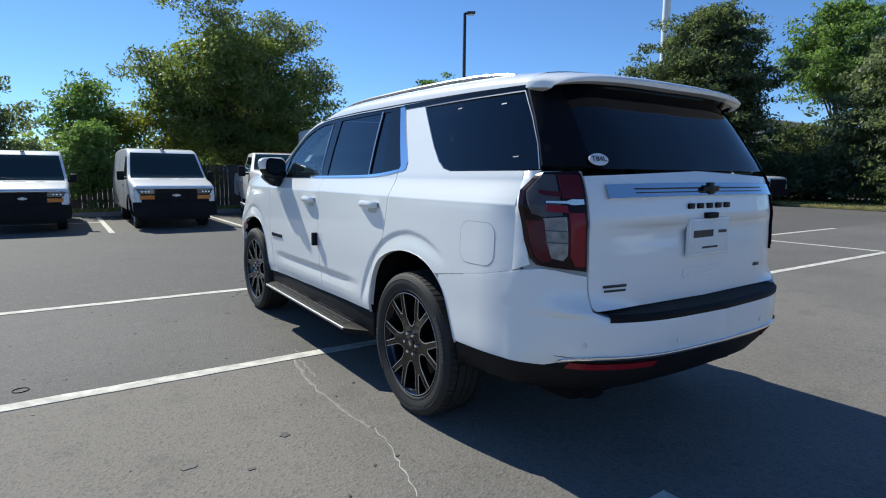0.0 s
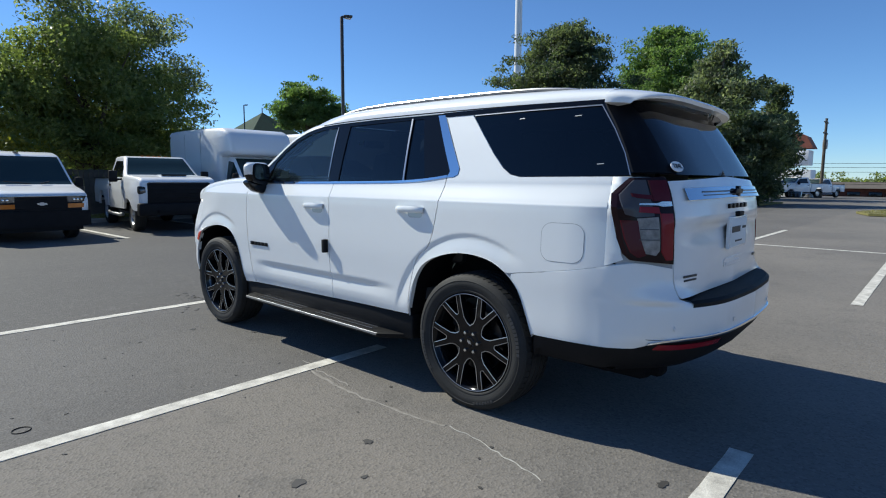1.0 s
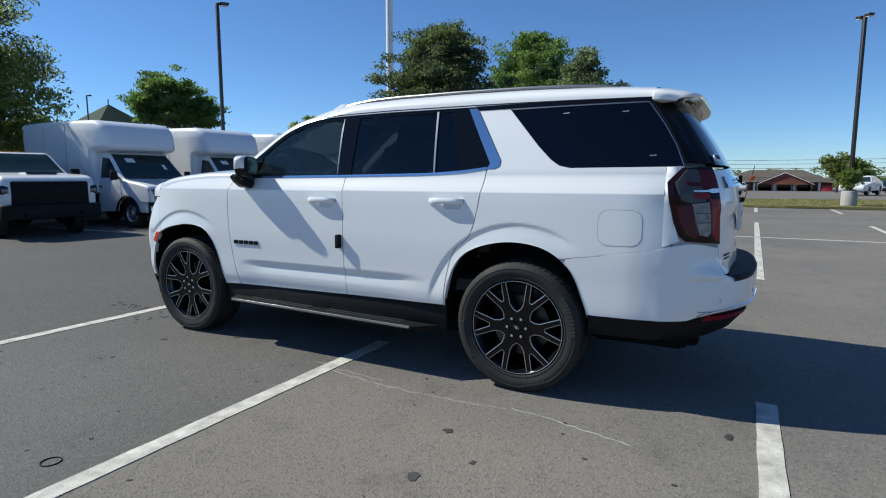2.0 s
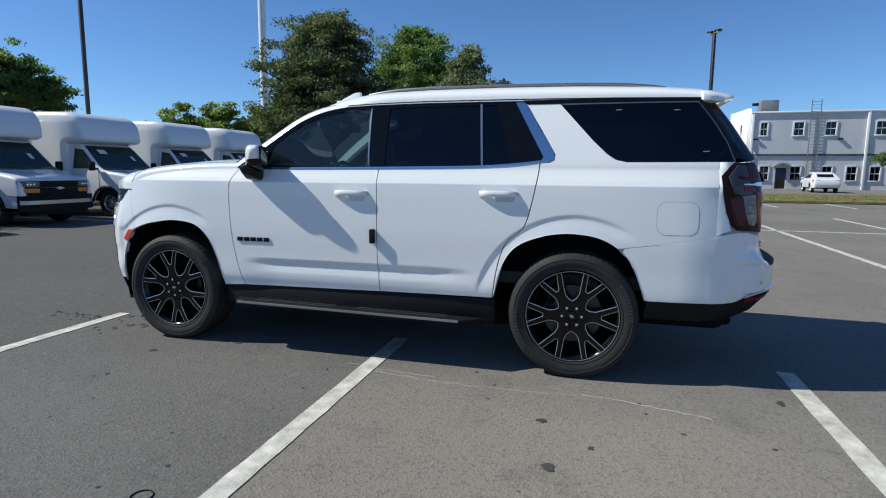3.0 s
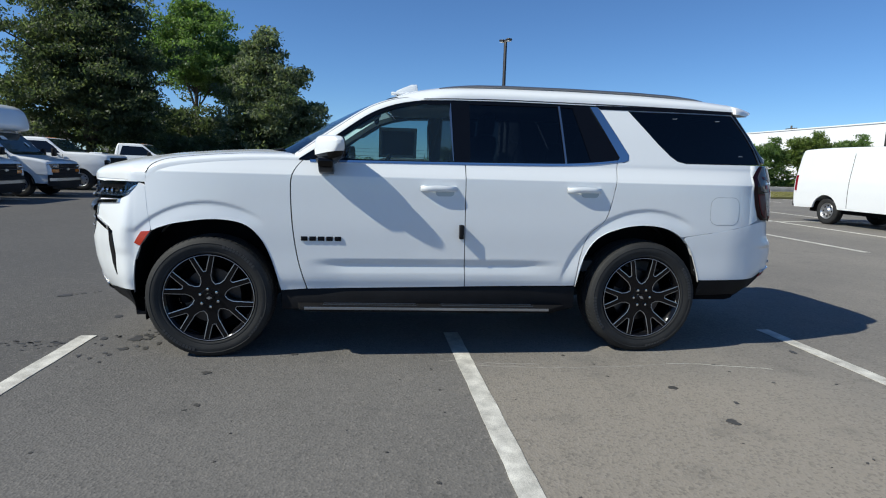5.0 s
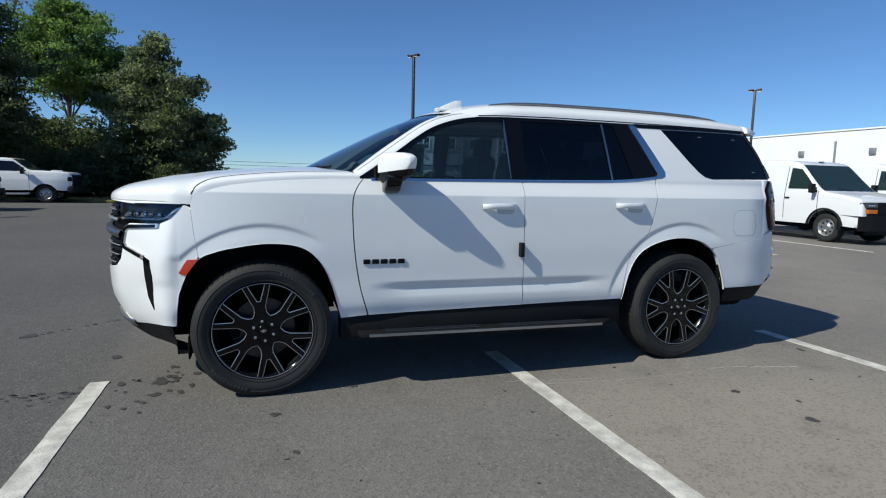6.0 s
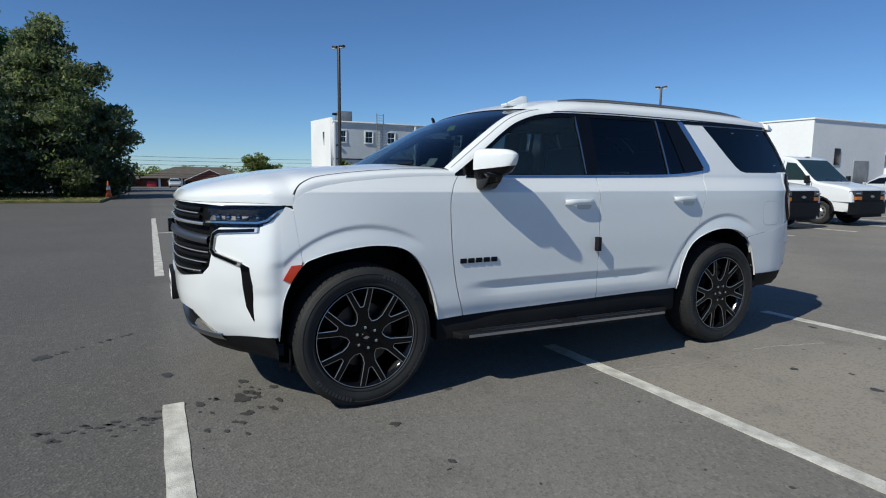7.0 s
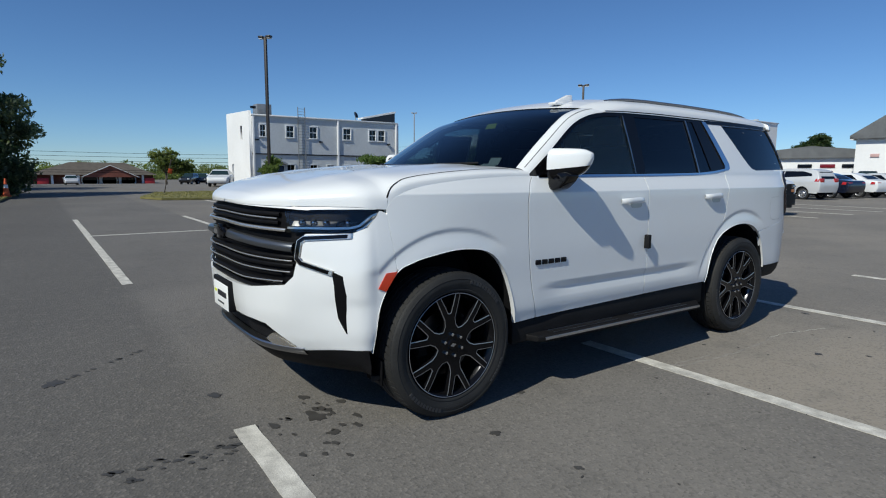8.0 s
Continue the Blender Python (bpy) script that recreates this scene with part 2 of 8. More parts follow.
SEAM_DARK = material("door_gap_shadow", (0.03, 0.03, 0.032), 0.9)
SEAM_GREY = material("panel_gap", (0.36, 0.37, 0.38), 0.8)
SATIN = material("satin_silver", (0.42, 0.43, 0.45), 0.3, 1.0)
DARK_METAL = material("dark_metal", (0.06, 0.06, 0.065), 0.28, 0.9, vary=0.15, scale=8)
RAIL = material("silver_roof_rail", (0.42, 0.42, 0.43), 0.30, 0.9, vary=0.1, scale=8)
RUBBER = material("tyre_rubber", (0.021, 0.021, 0.0212), 0.7, vary=0.35, scale=7, bump=0.2, bump_scale=120, spec=0.35)
SIDEWALL = material("sidewall_rubber", (0.035, 0.035, 0.037), 0.6, vary=0.3, scale=12)
BOARD = material("dark_board", (0.010, 0.010, 0.011), 0.6, spec=0.12)
RIM_BLACK = material("black_wheel", (0.005, 0.005, 0.006), 0.10, 0.0, coat=0.1, spec=0.2)
RIM_BARREL = material("dark_wheel_barrel", (0.10, 0.10, 0.108), 0.22, 0.9, vary=0.2, scale=9)
RIM_CUT = material("machined_wheel", (0.40, 0.40, 0.41), 0.28, 0.7)
RIM_SILVER = material("silver_wheel", (0.5, 0.5, 0.51), 0.35, 0.9, vary=0.15, scale=9)
GLASS_CLEAR = glass("clear_glass", (0.62, 0.78, 0.82), haze=0.02)
# the clear glass again, its tint darkened to dim the view through the far pane
GLASS_FAR_DIM = glass("dimmed_far_glass", (0.33, 0.42, 0.44))
GLASS_DARK = glass("privacy_glass", (0.085, 0.10, 0.115))
GLASS_DEEP = glass("deep_privacy_glass", (0.03, 0.036, 0.045))
GLASS_FRONT = glass("windscreen_glass", (0.24, 0.30, 0.32))
GLASS_LAMP = glass("lamp_glass", (0.94, 0.95, 0.96))
GLASS_BLACK = material("dark_window", (0.004, 0.005, 0.008), 0.04, spec=0.45)
AMBER = material("amber_lens", (0.62, 0.17, 0.010), 0.2, coat=0.8)
GLASS_VAN = material("cab_window", (0.018, 0.034, 0.036), 0.05, spec=0.35)
ORANGE = material("orange_marker", (0.52, 0.040, 0.008), 0.3, coat=0.3)
RED = material("red_lens", (0.20, 0.010, 0.018), 0.2, coat=0.15, spec=0.2)
RED_CAR = material("bright_red_lens", (0.42, 0.02, 0.02), 0.2, coat=0.4)
RED_DARK = material("smoked_red_lens", (0.075, 0.006, 0.012), 0.2, coat=0.15, spec=0.15)
SMOKE = material("smoked_lens", (0.012, 0.004, 0.006), 0.2, 0.0, coat=0.1, spec=0.15)
LAMP_DIM = material("dull_lamp", (0.10, 0.105, 0.115), 0.18, 0.6, coat=0.8)
LAMP_BOWL = material("lamp_bowl", (0.075, 0.077, 0.085), 0.25, 0.6)
LAMP_IN = material("lamp_reflector", (0.80, 0.80, 0.81), 0.28, 0.45)
LAMP_CELL = material("smoked_reflector", (0.34, 0.34, 0.345), 0.2, 0.8)
INTERIOR = material("grey_cabin_trim", (0.05, 0.052, 0.055), 0.7, vary=0.2, scale=5)
SEAT = material("black_leather", (0.02, 0.02, 0.022), 0.45, vary=0.2, scale=6, bump=0.1, bump_scale=80)
LINING_PALE = material("pale_cabin_trim", (0.22, 0.22, 0.215), 0.7, vary=0.06, scale=6)
PAPER = material("white_paper", (0.78, 0.79, 0.78), 0.7, vary=0.04)
YELLOW_TAG = material("yellow_tag", (0.65, 0.72, 0.05), 0.6, vary=0.05)
INK = material("dark_print", (0.02, 0.02, 0.025), 0.5)
LINE_PAINT = material("worn_road_paint", (0.42, 0.40, 0.36), 0.8, vary=0.3, scale=9, second=(0.72, 0.695, 0.63), bump=0.3, bump_scale=160)
STAIN = material("oil_stain", (0.052, 0.049, 0.046), 0.6, vary=0.3, scale=14)
CRACK = material("pale_crack", (0.30, 0.29, 0.265), 0.9, vary=0.35, scale=18)
SCUFF = material("scuffed_asphalt", (0.215, 0.20, 0.18), 0.9, vary=0.3, scale=14)
POLE_DARK = material("bronze_pole", (0.045, 0.04, 0.038), 0.45, 0.4, vary=0.2, scale=2)
POLE_GREY = material("galvanised_pole", (0.3, 0.31, 0.32), 0.5, 0.5, vary=0.15, scale=2)
MAST = material("white_mast_paint", (0.74, 0.75, 0.75), 0.5, vary=0.05, scale=1)
LENS = material("lamp_lens", (0.6, 0.62, 0.62), 0.2)
BARK = material("bark", (0.10, 0.08, 0.06), 0.9, vary=0.45, scale=5, bump=0.8, bump_scale=25)
CONCRETE = material("concrete", (0.34, 0.33, 0.31), 0.85, vary=0.2, scale=1.5, bump=0.3, bump_scale=40)
STUCCO_GREY = material("grey_render", (0.56, 0.585, 0.605), 0.85, vary=0.12, scale=0.35, bump=0.2, bump_scale=30)
STUCCO_WHITE = material("white_render", (0.82, 0.82, 0.815), 0.8, vary=0.06, scale=0.3, bump=0.2, bump_scale=30)
STONE_TAN = material("tan_render", (0.32, 0.28, 0.23), 0.85, vary=0.25, scale=0.8, bump=0.3, bump_scale=20)
BRICK = material("red_brick", (0.22, 0.075, 0.05), 0.85, vary=0.3, scale=1.2)
ROOF_BROWN = material("brown_shingle", (0.10, 0.085, 0.07), 0.9, vary=0.25, scale=1.5)
ROOF_GREY = material("grey_shingle", (0.13, 0.135, 0.14), 0.9, vary=0.25, scale=1.0)
ROOF_GREEN = material("green_metal_roof", (0.012, 0.040, 0.020), 0.9, vary=0.15, scale=1.0)
RED_PANEL = material("red_banner", (0.45, 0.03, 0.04), 0.6, vary=0.1)
SIGN_PALE = material("faded_red_sign", (0.55, 0.36, 0.34), 0.7, vary=0.1)
CONE = material("orange_cone", (0.55, 0.08, 0.015), 0.6, vary=0.1)
GRASS = material("grass_blade", (0.14, 0.155, 0.030), 0.8, vary=0.35, scale=3, second=(0.26, 0.24, 0.065))
TURF = material("turf", (0.14, 0.15, 0.04), 0.95, vary=0.4, scale=2.5, second=(0.25, 0.22, 0.08), bump=0.8, bump_scale=60)
WOOD_FENCE = material("weathered_fence", (0.09, 0.075, 0.06), 0.85, vary=0.35, scale=4, bump=0.4, bump_scale=30)
SILVER_PAINT = material("silver_car_paint", (0.62, 0.63, 0.64), 0.3, 0.15, coat=0.8)
NAVY_PAINT = material("dark_blue_car_paint", (0.012, 0.016, 0.035), 0.2, 0.2, coat=1.0)
RED_PAINT = material("red_car_paint", (0.20, 0.012, 0.02), 0.22, 0.1, coat=1.0)
BLACK_PAINT = material("black_car_paint", (0.010, 0.010, 0.012), 0.2, coat=1.0)


def leaf_material(name, color, tip):
    m = bpy.data.materials.new(name)
    m.use_nodes = True
    n, l = m.node_tree.nodes, m.node_tree.links
    b = n["Principled BSDF"]
    geo, ramp = n.new("ShaderNodeNewGeometry"), n.new("ShaderNodeMix")
    ramp.data_type = "RGBA"
    ramp.inputs[6].default_value, ramp.inputs[7].default_value = (*color, 1), (*tip, 1)
    tc, patchy, both_ = n.new("ShaderNodeTexCoord"), n.new("ShaderNodeTexNoise"), n.new("ShaderNodeMath")
    patchy.inputs["Scale"].default_value, patchy.inputs["Detail"].default_value = 0.9, 2
    l.new(tc.outputs["Object"], patchy.inputs["Vector"])
    spread = n.new("ShaderNodeMapRange")
    spread.inputs["From Min"].default_value, spread.inputs["From Max"].default_value = 0.35, 0.65
    l.new(patchy.outputs["Fac"], spread.inputs["Value"])
    both_.operation = "MULTIPLY"
    l.new(spread.outputs[0], both_.inputs[0])
    l.new(geo.outputs["Random Per Island"], both_.inputs[1])
    l.new(both_.outputs[0], ramp.inputs[0])
    l.new(ramp.outputs[2], b.inputs["Base Color"])
    b.inputs["Roughness"].default_value = 0.48
    b.inputs["Specular IOR Level"].default_value = 0.4
    tr, mix = n.new("ShaderNodeBsdfTranslucent"), n.new("ShaderNodeMixShader")
    warm = n.new("ShaderNodeMix")
    warm.data_type, warm.blend_type = "RGBA", "MULTIPLY"
    warm.inputs[0].default_value, warm.inputs[7].default_value = 1.0, (1.5, 1.65, 0.95, 1)
    l.new(ramp.outputs[2], warm.inputs[6])
    l.new(warm.outputs[2], tr.inputs["Color"])
    mix.inputs[0].default_value = 0.55
    l.new(b.outputs[0], mix.inputs[1])
    l.new(tr.outputs[0], mix.inputs[2])
    l.new(mix.outputs[0], n["Material Output"].inputs["Surface"])
    return m


LEAF_MID = leaf_material("leaf_mid_green", (0.120, 0.150, 0.050), (0.31, 0.33, 0.115))
LEAF_DARK = leaf_material("leaf_dark_green", (0.055, 0.075, 0.040), (0.19, 0.21, 0.12))
LEAF_BRIGHT = leaf_material("leaf_bright_green", (0.090, 0.145, 0.048), (0.22, 0.30, 0.105))
LEAF_DEEP = leaf_material("leaf_deep_green", (0.040, 0.070, 0.026), (0.10, 0.135, 0.055))
LEAF_LIGHT = leaf_material("leaf_light_green", (0.12, 0.165, 0.045), (0.25, 0.30, 0.10))
LEAF_GREY = leaf_material("leaf_greyish_green", (0.075, 0.100, 0.058), (0.30, 0.32, 0.21))
LEAF_YELLOW = leaf_material("leaf_yellow_green", (0.15, 0.15, 0.02), (0.30, 0.26, 0.04))


def asphalt():
    """Aged asphalt: aggregate, faint wheel tracks, a pale worn bay and broad patches."""
    m = bpy.data.materials.new("asphalt")
    m.use_nodes = True
    n, l = m.node_tree.nodes, m.node_tree.links
    b = n["Principled BSDF"]
    geo = n.new("ShaderNodeNewGeometry")
    pos = geo.outputs["Position"]

    def noise_(scale, detail=4, rough=0.55):
        t = n.new("ShaderNodeTexNoise")
        t.inputs["Scale"].default_value, t.inputs["Detail"].default_value, t.inputs["Roughness"].default_value = scale, detail, rough
        l.new(pos, t.inputs["Vector"])
        return t.outputs["Fac"]

    def calc(op, a, c, clamp=False):
        t = n.new("ShaderNodeMath")
        t.operation, t.use_clamp = op, clamp
        for i, v in enumerate((a, c)):
            if isinstance(v, (int, float)):
                t.inputs[i].default_value = v
            else:
                l.new(v, t.inputs[i])
        return t.outputs[0]

    def span(v, a, c, lo=0.0, hi=1.0):
        t = n.new("ShaderNodeMapRange")
        t.interpolation_type = "SMOOTHSTEP"
        for k, w in zip(("From Min", "From Max", "To Min", "To Max"), (a, c, lo, hi)):
            t.inputs[k].default_value = w
        l.new(v, t.inputs["Value"])
        return t.outputs[0]

    def blend(f, a, c):
        t = n.new("ShaderNodeMix")
        t.data_type = "RGBA"
        l.new(f, t.inputs[0])
        for i, v in ((6, a), (7, c)):
            if isinstance(v, tuple):
                t.inputs[i].default_value = (*v, 1)
            else:
                l.new(v, t.inputs[i])
        return t.outputs[2]

    sep = n.new("ShaderNodeSeparateXYZ")
    l.new(pos, sep.inputs[0])
    wob = calc("MULTIPLY", calc("SUBTRACT", noise_(0.9), 0.5), 1.6)
    yy, xx = calc("ADD", sep.outputs["Y"], wob), calc("ADD", sep.outputs["X"], wob)
    old = span(sep.outputs["Y"], -0.30, -0.12, 1, 0)
    bay = calc("MULTIPLY", calc("MULTIPLY", span(yy, -3.2, -1.7), old), span(xx, -2.0, -0.9, 1, 0))
    broad = span(noise_(0.35, 6), 0.3, 0.7)
    base = blend(broad, (0.124, 0.117, 0.109), (0.160, 0.150, 0.138))
    base = blend(old, base, blend(broad, (0.148, 0.138, 0.126), (0.198, 0.182, 0.161)))
    base = blend(calc("MULTIPLY", span(sep.outputs["Y"], 2.45, 2.7), 0.55), base, (0.084, 0.080, 0.076))
    base = blend(calc("MULTIPLY", bay, 0.85), base, (0.235, 0.210, 0.178))
    base = blend(calc("MULTIPLY", span(noise_(2.3, 5), 0.54, 0.72), 0.35), base, (0.090, 0.086, 0.081))
    base = blend(calc("MULTIPLY", span(noise_(7, 4), 0.55, 0.75), 0.3), base, (0.215, 0.197, 0.175))
    vor = n.new("ShaderNodeTexVoronoi")
    vor.inputs["Scale"].default_value = 75
    l.new(pos, vor.inputs["Vector"])
    stone = n.new("ShaderNodeSeparateColor")
    l.new(vor.outputs["Color"], stone.inputs[0])
    base = blend(calc("MULTIPLY", span(stone.outputs[0], 0.70, 0.98), 0.30), base, (0.26, 0.24, 0.22))
    base = blend(calc("MULTIPLY", span(stone.outputs[1], 0.65, 0.95), 0.30), base, (0.035, 0.034, 0.034))
    l.new(base, b.inputs["Base Color"])
    b.inputs["Roughness"].default_value = 0.8
    b.inputs["Diffuse Roughness"].default_value = 0.35
    b.inputs["Specular IOR Level"].default_value = 0.3
    bp = n.new("ShaderNodeBump")
    bp.inputs["Strength"].default_value, bp.inputs["Distance"].default_value = 0.5, 0.006
    l.new(calc("ADD", vor.outputs["Distance"], noise_(45, 3)), bp.inputs["Height"])
    l.new(bp.outputs["Normal"], b.inputs["Normal"])
    return m


ASPHALT = asphalt()

# ---- ground ----
def gz(x, y):
    """Height of the ground: level round the car, falling slowly far ahead."""
    return -0.03 * 40 * smoothstep(40, 120, x) - 0.8 * smoothstep(120, 300, x)


gx = sorted(set([-900, -500, -250, -120, -60, -30, -15, -8, -4, 0, 4, 8, 15, 22, 30, 36, 40, 45, 50, 56, 62, 70, 80, 90, 100, 110, 120, 150, 200, 300, 500, 900, 1800]))
gy = [-1800, -900, -500, -250, -120, -60, -30, -15, -7, 0, 7, 15, 30, 60, 120, 250, 500, 900, 1800]
single("ground", sheet([[(x, y, gz(x, y)) for y in gy] for x in gx]), ASPHALT, "weathered dark grey asphalt car park surface", "ground", kind="structure")


def strip(a, b, w, wear=0.0):
    """A painted line a few millimetres proud of the ground, its edges slightly ragged."""
    a, b = Vector((*a, 0)), Vector((*b, 0))
    d = (b - a).normalized()
    s = Vector((-d.y, d.x, 0)) * w / 2
    k = max(2, int((b - a).length / 0.12))
    rows = []
    for i in range(k + 1):
        p = a + (b - a) * i / k
        e, f = 1 + random.uniform(-0.05, 0.05), 1 + random.uniform(-0.05, 0.05)
        z = gz(p.x, p.y)
        rows.append([(*(p + s * e).xy, z + 0.001), (*(p + s * e).xy, z + 0.005), (*(p - s * f).xy, z + 0.005), (*(p - s * f).xy, z + 0.001)])
    return sheet(rows)


BAY = 2.74
for i in range(-9, 2):
    y = -0.19 + BAY * i
    single("parking_line", strip((-0.47, y), (-5.9, y + (0.035 if i > 0 else -0.045)), 0.115), LINE_PAINT, "worn white parking bay line painted on asphalt", "parking line", group="near bay lines", kind="structure")
for i in range(-9, 4):
    y = -0.19 + BAY * i
    if i < 2:
        single("parking_line", strip((4.2, y), (14.9, y), 0.115), LINE_PAINT, "worn white parking bay line painted on asphalt", "parking line", group="far bay lines", kind="structure")
for i in range(-8, 0):
    single("parking_line", strip((20.6, -0.19 + BAY * i), (24.0, -0.19 + BAY * i), 0.115), LINE_PAINT, "worn white parking bay line painted on asphalt", "parking line", group="bay lines by the grass", kind="structure")
single("parking_line", strip((10.25, 2.5), (10.25, -24.5), 0.115), LINE_PAINT, "long white line between two rows of parking bays", "parking line", group="far bay lines", kind="structure")
for i in range(-2, 8):
    x = -4.6 + 2.95 * i
    single("parking_line", strip((x, 10.4), (x, 15.8), 0.115), LINE_PAINT, "worn white parking bay line painted on asphalt", "parking line", group="van bay lines", kind="structure")
single("parking_line", strip((-8, 13.6), (-1.7, 13.6), 0.115), LINE_PAINT, "worn white parking bay line painted on asphalt", "parking line", group="van bay lines", kind="structure")


def blot(x, y, r, stretch=1.0, turn=0.0, n=14):
    pts = []
    for i in range(n):
        a = 2 * math.pi * i / n
        q = r * random.uniform(0.55, 1.15)
        u, v = q * math.cos(a) * stretch, q * math.sin(a)
        pts.append((x + u * math.cos(turn) - v * math.sin(turn), y + u * math.sin(turn) + v * math.cos(turn)))
    return prism(pts, "z", 0.0005, 0.0035)


SPOTS = [(-1.29, 1.48, 0.05), (-1.785, 1.395, 0.03), (-1.69, -1.43, 0.05), (-2.18, -1.51, 0.05), (-1.935, -1.69, 0.025), (-0.555, 2.18, 0.09), (-0.79, 2.18, 0.055), (-0.954, 0.983, 0.045), (-1.06, -0.93, 0.02), (-1.06, -2.75, 0.04), (0.08, 2.57, 0.06), (0.86, 3.37, 0.10), (-2.65, 0.16, 0.018), (-1.3, -1.95, 0.02)]
for x, y, r in SPOTS:
    single("oil_spot", blot(x, y, r * 0.60, random.uniform(1, 1.6), random.uniform(0, 3)), STAIN, "small dark oil stain on the asphalt", "stain", group="oil spots", kind="structure")
spill = []
for i in range(34):
    t = random.random()
    spill.append(blot(-0.66 + random.gauss(0, 0.05), 2.55 + 0.65 * t + random.gauss(0, 0.03), random.uniform(0.006, 0.022), random.uniform(1, 2.2), 1.2, 9))
for i in range(26):
    spill.append(blot(-0.62 + random.gauss(0, 0.22), 2.2 + random.gauss(0, 0.16), random.uniform(0.008, 0.028), random.uniform(1, 2), 0.3, 9))
for i in range(14):
    t = random.random()
    spill.append(blot(0.9 + 0.4 * t, 3.3 - 0.5 * t, random.uniform(0.006, 0.016), 2.0, 0.9, 9))
for i in range(60):
    spill.append(blot(random.uniform(-4.5, -1.1), random.uniform(-3.5, 3.5), random.uniform(0.003, 0.010), random.uniform(1, 2), random.uniform(0, 3), 7))
single("oil_drips", join(*spill), STAIN, "trail of small dark drips on the asphalt", "stain", kind="stuff")


def crack(pts, w):
    rows = []
    for x, y in resample(pts, 0.05, closed=False):
        j, q = random.uniform(-0.012, 0.012), w * random.uniform(0.4, 1.3)
        rows.append([(x + j - q, y, 0.0005), (x + j, y, 0.0035), (x + j + q, y, 0.0005)])
    return sheet(rows)


single("crack", crack([(-1.262, -1.62), (-1.268, -1.75), (-1.30, -1.92), (-1.345, -2.1), (-1.40, -2.32)], 0.0045), CRACK, "pale hairline crack in the asphalt", "crack", kind="structure")
single("scuff", crack([(-1.225, -0.26), (-1.275, -0.6), (-1.305, -0.95), (-1.30, -1.3), (-1.27, -1.6)], 0.012), SCUFF, "faint pale scuff along the asphalt", "scuff", kind="structure")
single("scuff", crack([(-1.12, -0.02), (-1.19, -0.3), (-1.23, -0.7)], 0.007), SCUFF, "faint pale scuff along the asphalt", "scuff", kind="structure")

# ---- the white sport utility vehicle ----
hero = thing("suv", "large white sport utility vehicle with black wheels, parked across the bays", "car")
HUB_F, HUB_R, HUB_Z = 1.535, -1.535, 0.412
ARCH_F = spline([(2.022, 0.44), (2.000, 0.65), (1.957, 0.765), (1.885, 0.862), (1.815, 0.895), (1.71, 0.922), (1.497, 0.948), (1.306, 0.921), (1.193, 0.825), (1.118, 0.667), (1.064, 0.465)], 6)
ARCH_R = spline([(-1.019, 0.49), (-1.051, 0.667), (-1.143, 0.832), (-1.301, 0.916), (-1.502, 0.949), (-1.708, 0.917), (-1.86, 0.806), (-1.936, 0.642), (-1.972, 0.53)], 6)
SECTION = [(0.30, 0.945), (0.47, 0.968), (0.56, 0.985), (0.72, 0.988), (0.9, 0.992), (1.1, 0.988), (1.235, 0.984), (1.262, 0.978), (1.345, 0.936), (1.40, 0.922), (1.60, 0.862), (1.79, 0.797), (1.95, 0.742)]
SEC_SMOOTH = spline(SECTION, 6)


def half_width(y, z):
    """Half the body's width at a height and a place along it: tumblehome, shoulder, sill scallop, arches and the taper to both ends."""
    w = lerp_table(SEC_SMOOTH, z)
    # crease low on the doors, the panel stepping in under it
    if z < 0.70 and -1.1 < y < 1.0:
        m = smoothstep(0.93, 0.60, y) * smoothstep(-0.96, -0.55, y)
        w -= m * (0.017 * (1 - min(max((z - 0.645) / 0.040, 0), 1)) - 0.009 * (1 - min(max((z - 0.580) / 0.065, 0), 1)))
    # the band round each arch
    for hub in (HUB_F, HUB_R):
        dy, dz = y - hub, (z - 0.40) * 0.985
        r = math.hypot(dy, dz)
        if r < 0.8 and dz > 0.1:
            a = smoothstep(0.15, 0.4, dz / max(r, 0.01))
            a *= smoothstep(-0.62, -0.34, dy / max(r, 0.01))
            w += a * (-0.008 * (1 - smoothstep(0.630, 0.662, r)) + 0.009 * (1 - smoothstep(0.54, 0.64, r)))
    hi = smoothstep(0.8, 1.3, z)
    if y > 1.2:
        t = (y - 1.2) / 0.8
        w -= (0.020 + 0.056 * hi) * t ** 2.4
    if y < -1.6:
        t = (-1.6 - y) / 0.8
        w -= (0.030 + 0.012 * hi) * t ** 2.2
    if -2.6 < y < -2.15 and z < 1.39:
        w -= 0.018 * ((-2.15 - y) / 0.2) ** 2 * smoothstep(1.39, 1.17, z)
    return w


def left(y, z):
    return (-half_width(y, z), y, z)


def both(name, make, mat, parent=None, label="", smooth=35):
    """The same part on either side."""
    par = hero if parent is None else parent
    a = part(name, make(), mat, par, label, smooth)
    b = part(name, mirrored(make()), mat, par, label, smooth)
    return a, b


LIP = (0.03, 0, 0)
# front fender
DOOR_F = spline([(0.887, 0.475), (0.943, 0.671), (0.978, 0.908), (0.989, 1.18), (0.965, 1.28), (0.915, 1.347)], 5)
FENDER_TOP = [(1.10, 1.345), (1.3, 1.335), (1.5, 1.320), (1.7, 1.295), (1.82, 1.265), (1.895, 1.225), (1.93, 1.178)]
fender = [p for p in ARCH_F if p[0] < 1.884] + [(0.897, 0.475)] + [(y + 0.008, z) for y, z in DOOR_F[1:]] + spline(FENDER_TOP, 4) + [(1.91, 1.0), (1.887, 0.866)]
both("fender", lambda: patch(fender, [], left, 0.012, LIP), WHITE)
